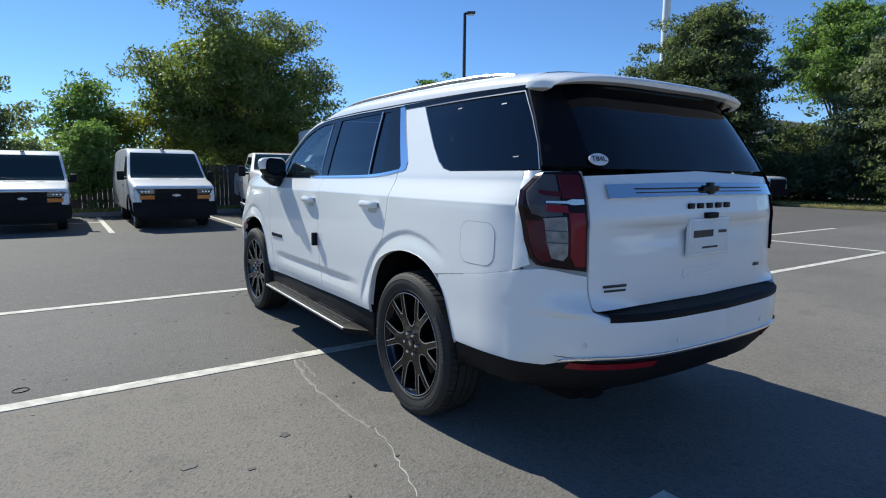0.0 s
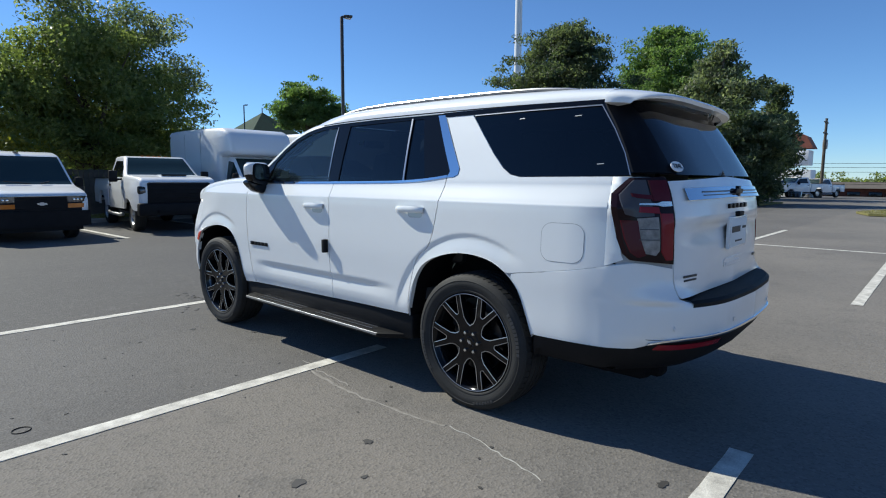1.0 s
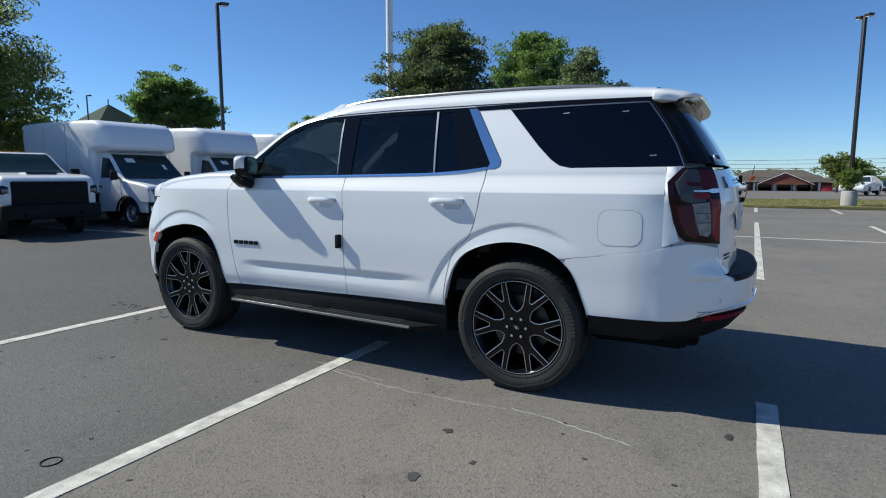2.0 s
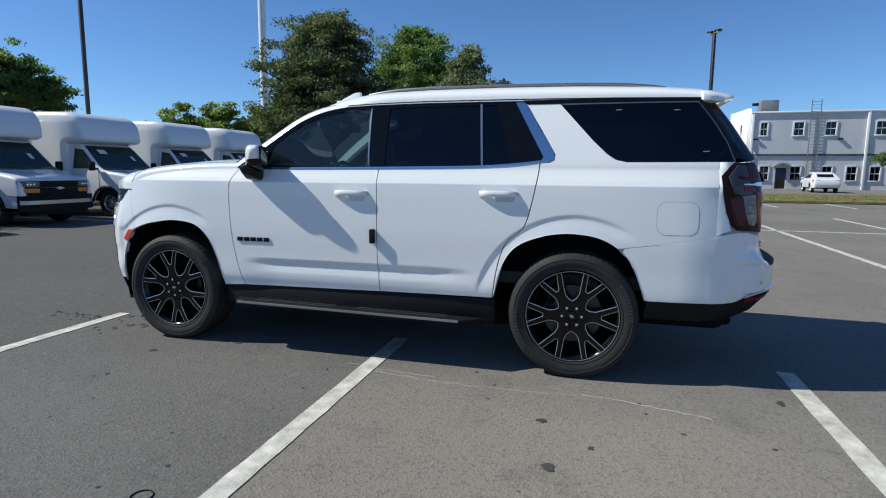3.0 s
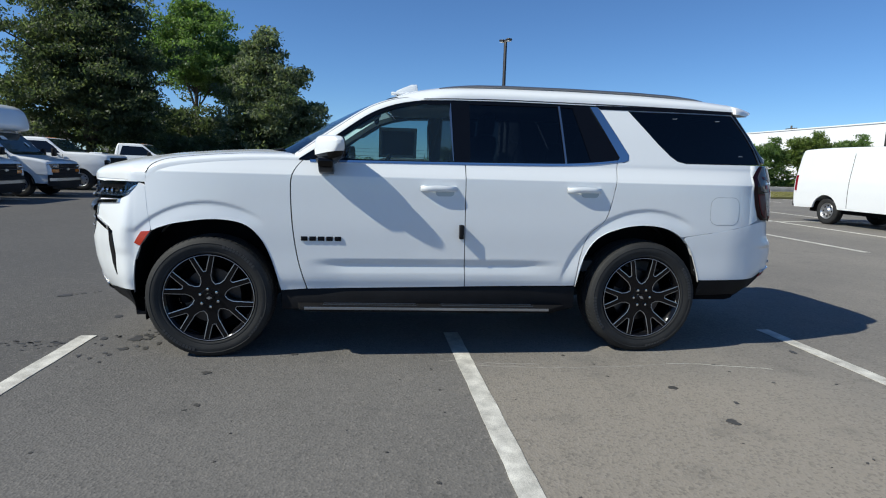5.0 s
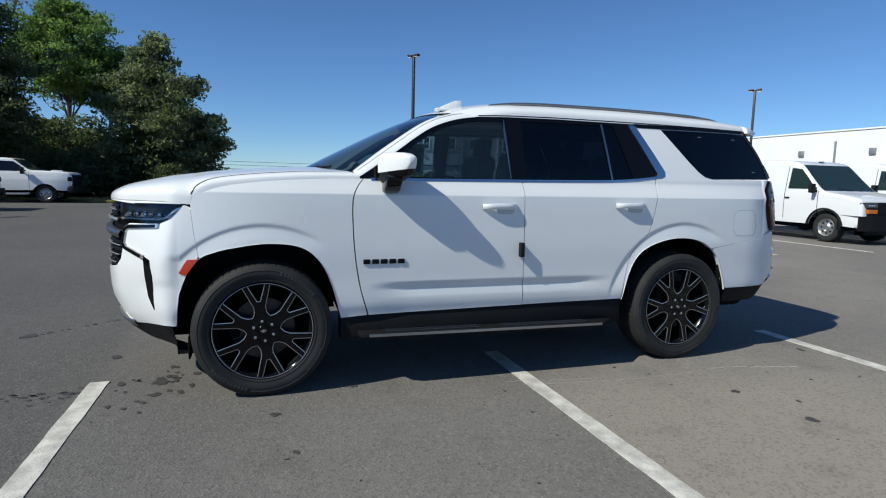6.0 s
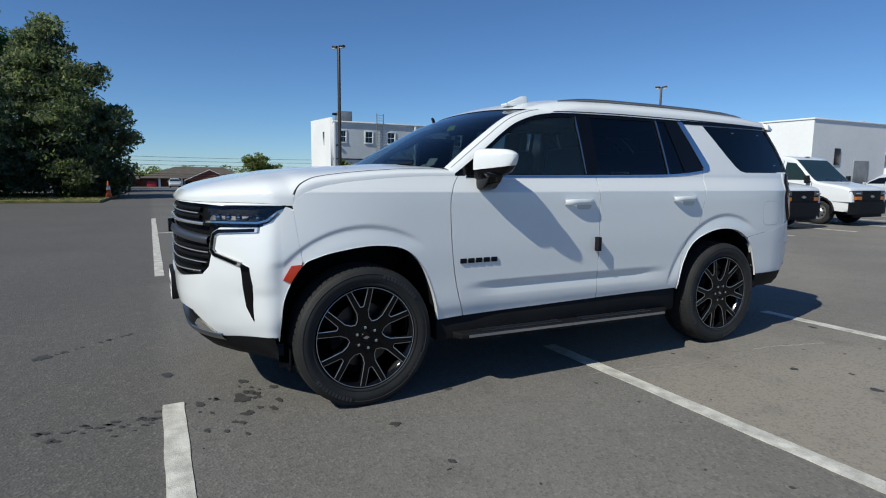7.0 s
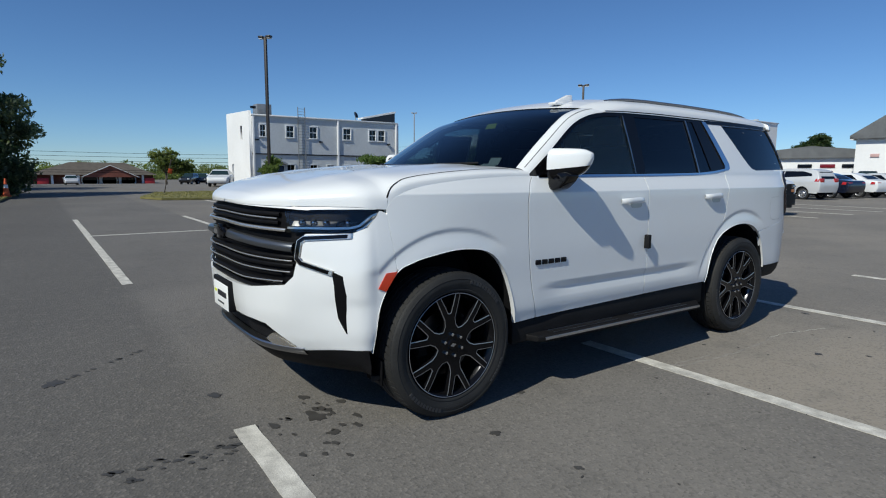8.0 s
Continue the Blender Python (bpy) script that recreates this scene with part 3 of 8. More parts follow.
# doors
BX = -0.19
door_f = [(p[0], p[1]) for p in DOOR_F] + [(0.5, 1.347), (BX + 0.004, 1.352), (BX + 0.002, 1.0), (BX + 0.0, 0.75), (BX - 0.012, 0.49)]
both("front_door", lambda: patch(door_f, [], left, 0.013, LIP), WHITE)
DOOR_R = spline([(-1.295, 1.40), (-1.275, 1.235), (-1.212, 0.99), (-1.095, 0.875), (-1.037, 0.708), (-1.008, 0.50)], 6)
door_r = [(BX - 0.018, 0.491), (BX - 0.006, 0.75), (BX - 0.004, 1.0), (BX - 0.002, 1.353), (-0.7, 1.358), (-0.95, 1.365), (-1.12, 1.378)] + DOOR_R
both("rear_door", lambda: patch(door_r, [], left, 0.013, LIP), WHITE)
# rear quarter, with the opening of its window
QG = [(-1.405, 1.772), (-2.235, 1.772), (-2.33, 1.64), (-2.40, 1.52), (-2.445, 1.408), (-1.83, 1.398), (-1.765, 1.412), (-1.71, 1.448), (-1.62, 1.535)]
JOIN = -2.36
quarter = [(y - 0.007, z + 0.001) for y, z in DOOR_R] + [p for p in ARCH_R if p[0] > -1.805 and p[1] > 0.70] + [(-1.81, 0.866), (-1.86, 0.874), (-2.0, 0.893), (-2.2, 0.925), (JOIN, 0.957), (JOIN, 1.400)] + \
    [(-2.445, 1.402)] + QG[5:] + [QG[0], (-1.8, 1.773), QG[1]] + [(-2.242, 1.79), (-1.8, 1.792), (-1.175, 1.79), (-1.20, 1.76), (-1.30, 1.60), (-1.392, 1.448), (-1.385, 1.41), (-1.35, 1.395)]
quarter_panel, _ = both("quarter_panel", lambda: patch(quarter, [], left, 0.012, LIP), WHITE)


def inset(d):
    return lambda y, z: (-half_width(y, z) + d, y, z)


def out(d):
    return lambda y, z: (-half_width(y, z) - d, y, z)


both("quarter_window_edge", lambda: patch([QG[1]] + QG[2:5] + [(y - 0.005, z) for y, z in reversed(QG[1:5])], [], out(0.002), 0.04, (0.01, 0, 0)), SATIN)
both("seam_backing", lambda: patch([(-1.74, 0.92), (-2.0, 0.92), (-2.2, 0.95), (-2.40, 0.985), (-2.40, 0.93), (-2.2, 0.895), (-2.0, 0.86), (-1.84, 0.82)], [], inset(0.005), 0.03), SEAM_GREY)
both("roof_trim", lambda: patch([(-1.19, 1.774), (-1.8, 1.775), (-2.236, 1.774), (-2.262, 1.800), (-1.8, 1.803), (-1.16, 1.803)], [], out(0.003), 0.03, (0.01, 0, 0)), GLOSS_BLACK, label="black strip between quarter window and roof")
# fuel flap: a thin raised panel with a shadow gap round it
def rounded(cx, cz, w, h, r, n=5):
    pts = []
    for sx, sz, a0 in ((1, 1, 0), (-1, 1, 90), (-1, -1, 180), (1, -1, 270)):
        for i in range(n + 1):
            a = radians(a0 + 90 * i / n)
            pts.append((cx + sx * (w / 2 - r) + r * math.cos(a), cz + sz * (h / 2 - r) + r * math.sin(a)))
    return pts


part("fuel_flap", patch(rounded(-2.138, 1.060, 0.236, 0.200, 0.058), [], out(0.0012), 0.05, (0.004, 0, 0)), WHITE, hero)
flap_ring = patch(rounded(-2.138, 1.060, 0.242, 0.206, 0.061), [rounded(-2.138, 1.060, 0.236, 0.200, 0.058)], out(0.0008), 0.05)
part("flap_gap", flap_ring, SEAM_GREY, hero)

# glasshouse: black frames with real window openings
G_TOP = [(0.955, 1.352), (0.86, 1.415), (0.76, 1.482), (0.667, 1.548), (0.55, 1.632), (0.43, 1.703), (0.28, 1.757), (0.117, 1.785), (-0.1, 1.794), (-0.5, 1.80), (-1.15, 1.797)]
G_S = spline(G_TOP, 5)
FG = [(0.735, 1.366), (0.70, 1.42), (0.665, 1.515), (0.55, 1.602), (0.43, 1.674), (0.28, 1.730), (0.117, 1.760), (-0.085, 1.768), (-0.115, 1.366)]
RG = [(-0.225, 1.368), (-0.225, 1.772), (-0.872, 1.778), (-0.910, 1.378)]
FIX = [(-0.925, 1.380), (-0.890, 1.778), (-0.985, 1.777), (-1.105, 1.395)]
green = G_S + [(-1.30, 1.56), (-1.36, 1.42), (-1.30, 1.395), (-1.12, 1.376), (-0.95, 1.363), (-0.7, 1.356), (BX, 1.351), (0.5, 1.345)]
both("window_surround", lambda: patch(green, [FG, RG, FIX], lambda y, z: (-half_width(y, z) + 0.006, y, z), 0.05, LIP), GLOSS_BLACK, label="gloss black pillars and window frames")


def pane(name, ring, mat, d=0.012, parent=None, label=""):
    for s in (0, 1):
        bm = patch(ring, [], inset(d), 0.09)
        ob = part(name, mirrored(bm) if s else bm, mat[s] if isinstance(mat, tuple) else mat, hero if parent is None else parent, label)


# same glass both sides; the far pane's dimness is put into its tint
pane("front_window", FG, (GLASS_CLEAR, GLASS_FAR_DIM), label="clear green-tinted glass")
pane("rear_window", RG, GLASS_DARK, label="dark privacy glass")
pane("fixed_window", FIX, GLASS_DEEP, label="dark privacy glass")
pane("quarter_window", QG, GLASS_DEEP, 0.007, label="dark privacy glass")
both("window_top_edge", lambda: patch([(-1.42, 1.771), (-1.8, 1.772), (-2.236, 1.771), (-2.238, 1.767), (-1.8, 1.768), (-1.42, 1.767)], [], out(0.002), 0.04, (0.006, 0, 0)), SATIN)
for y, z in ((-1.77, 1.728), (-2.115, 1.722), (-2.285, 1.466)):
    both("window_clip", lambda: patch([(y - 0.018, z - 0.002), (y + 0.018, z - 0.004), (y + 0.018, z + 0.001), (y - 0.018, z + 0.003)], [], inset(0.004), 0.03), POLE_GREY, label="small grey clip on the window")
both("window_divider", lambda: patch([(-0.911, 1.37), (-0.874, 1.785), (-0.888, 1.785), (-0.924, 1.372)], [], out(0.0), 0.05, (0.01, 0, 0)), SATIN)
both("b_pillar_edge", lambda: patch([(-0.103, 1.37), (-0.080, 1.70), (-0.088, 1.775), (-0.092, 1.775), (-0.108, 1.37)], [], out(-0.001), 0.05, (0.003, 0, 0)), SATIN)
# chrome along the belt and up the rear pillar
belt = spline([(0.87, 1.338), (0.5, 1.341), (BX, 1.347), (-0.7, 1.354), (-0.95, 1.361), (-1.15, 1.376), (-1.30, 1.394)], 6)
both("belt_moulding", lambda: patch(belt + [(y, z + 0.016) for y, z in reversed(belt)], [], out(0.004), 0.03, (0.012, 0, 0)), CHROME, label="bright chrome strip under the windows")
wedge = [(-1.115, 1.79), (-1.172, 1.79), (-1.195, 1.76), (-1.295, 1.60), (-1.388, 1.450), (-1.384, 1.413), (-1.352, 1.398), (-1.30, 1.394), (-1.305, 1.412), (-1.318, 1.43)]
both("pillar_trim", lambda: patch(wedge, [], out(0.003), 0.03, (0.012, 0, 0)), CHROME, label="polished chrome wedge on the rear pillar")

# ---- front end, by plan curves at several heights ----
FRONT = [
    (0.30, [(0, 2.33), (0.35, 2.315), (0.565, 2.22), (0.73, 2.105), (0.87, 1.98)]),
    (0.44, [(0, 2.44), (0.35, 2.425), (0.585, 2.34), (0.75, 2.225), (0.89, 2.08)]),
    (0.52, [(0, 2.47), (0.35, 2.455), (0.595, 2.37), (0.76, 2.255), (0.9, 2.09)]),
    (0.66, [(0, 2.495), (0.35, 2.48), (0.615, 2.395), (0.77, 2.275), (0.905, 2.1)]),
    (0.80, [(0, 2.5), (0.35, 2.485), (0.625, 2.4), (0.775, 2.285), (0.905, 2.1)]),
    (0.95, [(0, 2.495), (0.35, 2.48), (0.625, 2.39), (0.77, 2.275), (0.895, 2.09)]),
    (1.08, [(0, 2.485), (0.35, 2.47), (0.625, 2.375), (0.76, 2.255), (0.875, 2.07)]),
    (1.18, [(0, 2.475), (0.35, 2.46), (0.615, 2.36), (0.74, 2.235), (0.852, 2.06)]),
    (1.24, [(0, 2.445), (0.35, 2.43), (0.595, 2.33), (0.72, 2.205), (0.84, 2.04)]),
]
REAR = [
    (0.40, [(0, -2.7), (0.45, -2.67), (0.68, -2.57), (0.805, -2.455), (0.908, -2.36)]),
    (0.52, [(0, -2.79), (0.45, -2.76), (0.7, -2.66), (0.825, -2.525), (0.928, -2.39)]),
    (0.62, [(0, -2.835), (0.45, -2.805), (0.72, -2.705), (0.85, -2.565), (0.943, -2.41)]),
    (0.74, [(0, -2.84), (0.45, -2.81), (0.72, -2.715), (0.855, -2.575), (0.948, -2.41)]),
    (0.78, [(0, -2.832), (0.45, -2.802), (0.72, -2.708), (0.853, -2.57), (0.946, -2.41)]),
    (0.80, [(0, -2.715), (0.45, -2.696), (0.735, -2.684), (0.864, -2.59), (0.95, -2.416)]),
    (0.86, [(0, -2.71), (0.45, -2.692), (0.728, -2.654), (0.862, -2.565), (0.946, -2.406)]),
    (0.90, [(0, -2.705), (0.45, -2.693), (0.72, -2.649), (0.860, -2.559), (0.943, -2.416)]),
    (1.05, [(0, -2.7), (0.45, -2.688), (0.72, -2.644), (0.856, -2.554), (0.936, -2.416)]),
    (1.13, [(0, -2.688), (0.45, -2.677), (0.72, -2.641), (0.851, -2.55), (0.931, -2.416)]),
    (1.175, [(0, -2.722), (0.45, -2.709), (0.72, -2.647), (0.848, -2.546), (0.928, -2.416)]),
    (1.20, [(0, -2.717), (0.45, -2.703), (0.72, -2.644), (0.846, -2.544), (0.926, -2.416)]),
    (1.30, [(0, -2.7), (0.45, -2.683), (0.72, -2.624), (0.835, -2.529), (0.908, -2.416)]),
    (1.41, [(0, -2.64), (0.45, -2.63), (0.7, -2.59), (0.81, -2.52), (0.872, -2.42)]),
    (1.55, [(0, -2.56), (0.45, -2.55), (0.67, -2.51), (0.77, -2.45), (0.825, -2.375)]),
    (1.68, [(0, -2.475), (0.45, -2.465), (0.64, -2.43), (0.73, -2.375), (0.785, -2.305)]),
    (1.80, [(0, -2.385), (0.45, -2.375), (0.61, -2.34), (0.7, -2.29), (0.75, -2.225)]),
]


def smooth_table(zs, vs, z):
    """Monotone cubic interpolation of a table."""
    zs, vs = np.array(zs), np.array(vs)
    h, d = np.diff(zs), np.diff(vs) / np.diff(zs)
    m = np.zeros(len(zs))
    for k in range(1, len(zs) - 1):
        if d[k - 1] * d[k] > 0:
            a, b = 2 * h[k] + h[k - 1], h[k] + 2 * h[k - 1]
            m[k] = (a + b) / (a / d[k - 1] + b / d[k])
    m[0], m[-1] = d[0], d[-1]
    k = int(min(max(np.searchsorted(zs, z) - 1, 0), len(h) - 1))
    t = min(1.0, max(0.0, (z - zs[k]) / h[k]))
    return float((1 + 2 * t) * (1 - t) ** 2 * vs[k] + t * (1 - t) ** 2 * h[k] * m[k] + t * t * (3 - 2 * t) * vs[k + 1] + t * t * (t - 1) * h[k] * m[k + 1])


def plan_curve(table, z, tail):
    """The curve of one end at height z from the middle to the side, then along the side to tail."""
    zs = [r[0] for r in table]
    pts = [(smooth_table(zs, [r[1][k][0] for r in table], z), smooth_table(zs, [r[1][k][1] for r in table], z)) for k in range(5)]
    last = pts[-1][1]
    s = 1 if tail > 0 else -1
    pts[-1] = (half_width(last, z) - (0.0 if s < 0 else 0.017), last)
    if s < 0:
        knots = np.arange(-2.30 if z < 1.405 else -2.10, -1.5, 0.08)
    else:
        knots = np.arange(1.99, 1.65, -0.08)
    knots = [float(y) for y in knots if s * y < s * last - 0.03]
    sp = [p for p in spline(pts + [(half_width(y, z), y) for y in knots[:3]], 12) if s * p[1] > max(s * knots[0], s * tail) + 0.001]
    dense = [knots[0] - s * 0.008 * k for k in range(112)]
    return sp + [(half_width(y, z), y) for y in dense if s * y > s * tail + 0.002] + [(half_width(tail, z), tail)]


class End:
    """One end of the body as a surface over (way along the plan curve in metres, height)."""
    def __init__(self, table, tail):
        self.z = np.arange(table[0][0], table[-1][0] + 1e-6, 0.01)
        self.rows = []
        for z in self.z:
            c = np.array(plan_curve(table, z, tail(z)))
            d = np.concatenate([[0], np.cumsum(np.linalg.norm(np.diff(c, axis=0), axis=1))])
            self.rows.append((d, c))

    def at(self, s, z, push=0.0):
        k = (min(max(z, self.z[0]), self.z[-1]) - self.z[0]) / 0.01
        i = min(int(k), len(self.z) - 2)
        f = k - i
        p = []
        for d, c in (self.rows[i], self.rows[i + 1]):
            p.append(np.array([np.interp(abs(s), d, c[:, 0]), np.interp(abs(s), d, c[:, 1])]))
        q = p[0] * (1 - f) + p[1] * f
        x, y = q
        if push:
            d, c = self.rows[i]
            e = np.array([np.interp(abs(s) + 0.02, d, c[:, 0]), np.interp(abs(s) + 0.02, d, c[:, 1])]) - np.array([np.interp(max(abs(s) - 0.02, 0), d, c[:, 0]), np.interp(max(abs(s) - 0.02, 0), d, c[:, 1])])
            e /= np.linalg.norm(e) + 1e-9
            nrm = np.array([abs(e[1]), np.sign(y) * abs(e[0])])
            x, y = x + push * nrm[0], y + push * nrm[1]
        return (-x if s >= 0 else x, y, z)

    def between(self, z, of):
        k = (min(max(z, self.z[0]), self.z[-1]) - self.z[0]) / 0.01
        i = min(int(k), len(self.z) - 2)
        return (1 - k + i) * of(*self.rows[i]) + (k - i) * of(*self.rows[i + 1])

    def end(self, z):
        return self.between(z, lambda d, c: float(d[-1]))

    def s_of_x(self, x, z):
        return self.between(z, lambda d, c: float(np.interp(x, np.maximum.accumulate(c[:, 0]), d)))

    def s_of_y(self, y, z):
        s = 1 if self.rows[0][1][-1, 1] > 0 else -1
        return self.between(z, lambda d, c: float(np.interp(-s * y, np.maximum.accumulate(-s * c[:, 1]), d)))


def front_tail(z):
    if z < 0.862:
        return float(np.interp(z, [0.3, 0.44, 0.55, 0.65, 0.765, 0.862], [2.024, 2.024, 2.014, 2.002, 1.959, 1.89]))
    return float(np.interp(z, [0.862, 1.0, 1.18, 1.3], [1.89, 1.912, 1.932, 1.90]))


def rear_tail(z):
    if z < 0.96:
        return float(np.interp(z, [0.4, 0.53, 0.642, 0.73, 0.806, 0.84, 0.864, 0.873, 0.892, 0.924, 0.954, 0.957], [-1.976, -1.972, -1.936, -1.902, -1.860, -1.834, -1.812, -1.86, -2.0, -2.2, -2.34, JOIN - 0.002]))
    if z < 1.405:
        return JOIN - 0.002
    return float(np.interp(z, [1.405, 1.42, 1.535, 1.65, 1.80], [-2.448, -2.454, -2.402, -2.337, -2.235]))


front, rear = End(FRONT, front_tail), End(REAR, rear_tail)


def on(end, push=0.0):
    return lambda s, z: end.at(s, z, push)


def fx(x, z):
    return (front.s_of_x(x, z), z)


def fy(y, z):
    return (front.s_of_y(y, z), z)


def rx_(x, z):
    return (rear.s_of_x(x, z), z)


def ry_(y, z):
    return (rear.s_of_y(y, z), z)


def ribbon(line, w):
    """The outline of a band of half width w along an open line."""
    p, nrm = offset_line(line, 0)
    return [tuple(q) for q in p + w * nrm] + [tuple(q) for q in (p - w * nrm)[::-1]]


def mirror_ring(half):
    """A ring symmetric about the middle from its half, which starts and ends on the middle line."""
    return half + [(-s, z) for s, z in reversed(half) if abs(s) > 1e-6]


def bumper_lip(p):
    """Edges turn in towards the body: lengthwise at the ends, crosswise along the sides."""
    if abs(p.x) > 0.86 and abs(p.y) < 2.06:
        back = 0 if p.z < 0.868 else 0.014
        return (-math.copysign(0.03 if not back else 0.006, p.x), -math.copysign(back, p.y), 0)
    return (0, -math.copysign(0.033, p.y), 0)


# openings in the bumper skin
GR_TOP, = [1.165]
HL = [fx(0.635, 1.168), fx(0.72, 1.172), fy(2.25, 1.176), fy(2.05, 1.180), fy(1.965, 1.178), fy(1.985, 1.145), fy(2.035, 1.09), fy(2.10, 1.062), fy(2.18, 1.058), fx(0.74, 1.063), fx(0.66, 1.066)]
GRILLE = [(0, 1.190), fx(0.35, 1.185), fx(0.63, 1.172), fx(0.66, 1.07), fx(0.735, 1.05), fx(0.725, 0.955), fx(0.71, 0.84), fx(0.67, 0.795), fx(0.40, 0.755), (0, 0.74)]
INTAKE = [(0, 0.575), fx(0.40, 0.575), fx(0.50, 0.565), fx(0.63, 0.475), (fx(0.66, 0.45)[0], 0.445), fx(0.30, 0.43), (0, 0.43)]
SLOT = [fy(2.200, 0.872), fy(2.163, 0.850), fy(2.150, 0.75), fy(2.149, 0.646), fy(2.143, 0.555), fy(2.176, 0.635), fy(2.185, 0.70), fy(2.194, 0.80)]
skin_side = [(front.end(z) - 0.001, z) for z in np.arange(0.462, 1.18, 0.03)]
skin = mirror_ring([(0, 0.425)] + [fx(x, z) for x, z in ((0.3, 0.425), (0.55, 0.425), (0.7, 0.435), (0.8, 0.448), (0.88, 0.457))] + skin_side + [fy(2.0, 1.187), fy(2.15, 1.192), fx(0.78, 1.192), fx(0.6, 1.196), fx(0.3, 1.20), (0, 1.205)])
face = [(0, 1.190), fx(0.35, 1.186), fx(0.63, 1.180)] + HL[1:9] + [fx(0.74, 1.056)] + GRILLE[4:]
holes = [mirror_ring(face), mirror_ring(INTAKE)]
bumper_f = part("front_bumper", patch(skin, holes, on(front), 0.012, bumper_lip), WHITE, hero)

# grille: dark mesh behind, silver bars in front
gr_ring = mirror_ring(face)
part("grille_mesh", patch(gr_ring, [], on(front, -0.030), 0.05), GRILLE_BLACK, hero)


def bar_on(end, pts, h, d, push):
    """A moulding along points (s, z) of an end: height h, depth d."""
    rows = []
    for s, z in pts:
        rows.append([end.at(s, z - h / 2, push - d)] + [end.at(s, z - h / 2 * math.cos(a), push - 0.45 * h + 0.45 * h * math.sin(a) ** 0.8) for a in np.linspace(0.15, 2.9, 6)] + [end.at(s, z + h / 2, push - d)])
    return sheet(rows, closed=True)


def across(end, table, h, d, push, n=40):
    """A full-width moulding: table of (x, z) for one half."""
    pts = []
    for k in range(-n, n + 1):
        x = table[-1][0] * k / n
        z = lerp_table(table, abs(x))
        s = end.s_of_x(abs(x), z)
        pts.append((math.copysign(s, -x) if x else 0.0, z))
    return bar_on(end, pts, h, d, push)


part("grille_bar", across(front, [(0, 1.015), (0.35, 1.008), (0.70, 0.985)], 0.048, 0.035, 0.018), BAR_GREY, bumper_f, "broad satin silver bar across the grille")
part("grille_bar", across(front, [(0, 1.085), (0.4, 1.078), (0.66, 1.072)], 0.018, 0.012, 0.010), BAR, bumper_f)
for z0, z1, xe in ((1.138, 1.128, 0.60), (0.930, 0.918, 0.70), (0.868, 0.862, 0.695), (0.805, 0.812, 0.66)):
    part("grille_slat", across(front, [(0, z0), (0.35, z0 - 0.004), (xe, z1)], 0.007, 0.006, 0.001), BAR_THIN, bumper_f, "thin silver grille slat")
for row in range(10):
    z0 = 1.155 - 0.043 * row
    if 0.99 < z0 < 1.04 or 1.075 < z0 < 1.1:
        continue
    xe = 0.6 if z0 > 1.05 else 0.70
    part("grille_rib", across(front, [(0, z0), (0.35, z0 - 0.004), (xe - (0.05 if z0 < 0.86 else 0), z0 - 0.006)], 0.022, 0.012, -0.010), GRILLE_BLACK, bumper_f)
emblem = prism([(-0.115, 0), (-0.095, 0.024), (-0.036, 0.024), (-0.036, 0.042), (0.036, 0.042), (0.036, 0.024), (0.115, 0.024), (0.095, -0.024), (0.036, -0.024), (0.036, -0.042), (-0.036, -0.042), (-0.036, -0.024), (-0.095, -0.024)], "y", 2.48, 2.518, 0.004)
part("emblem", moved(emblem, pose(0, 0, 1.02)), GLOSS_BLACK, hero, "black cross-shaped badge")


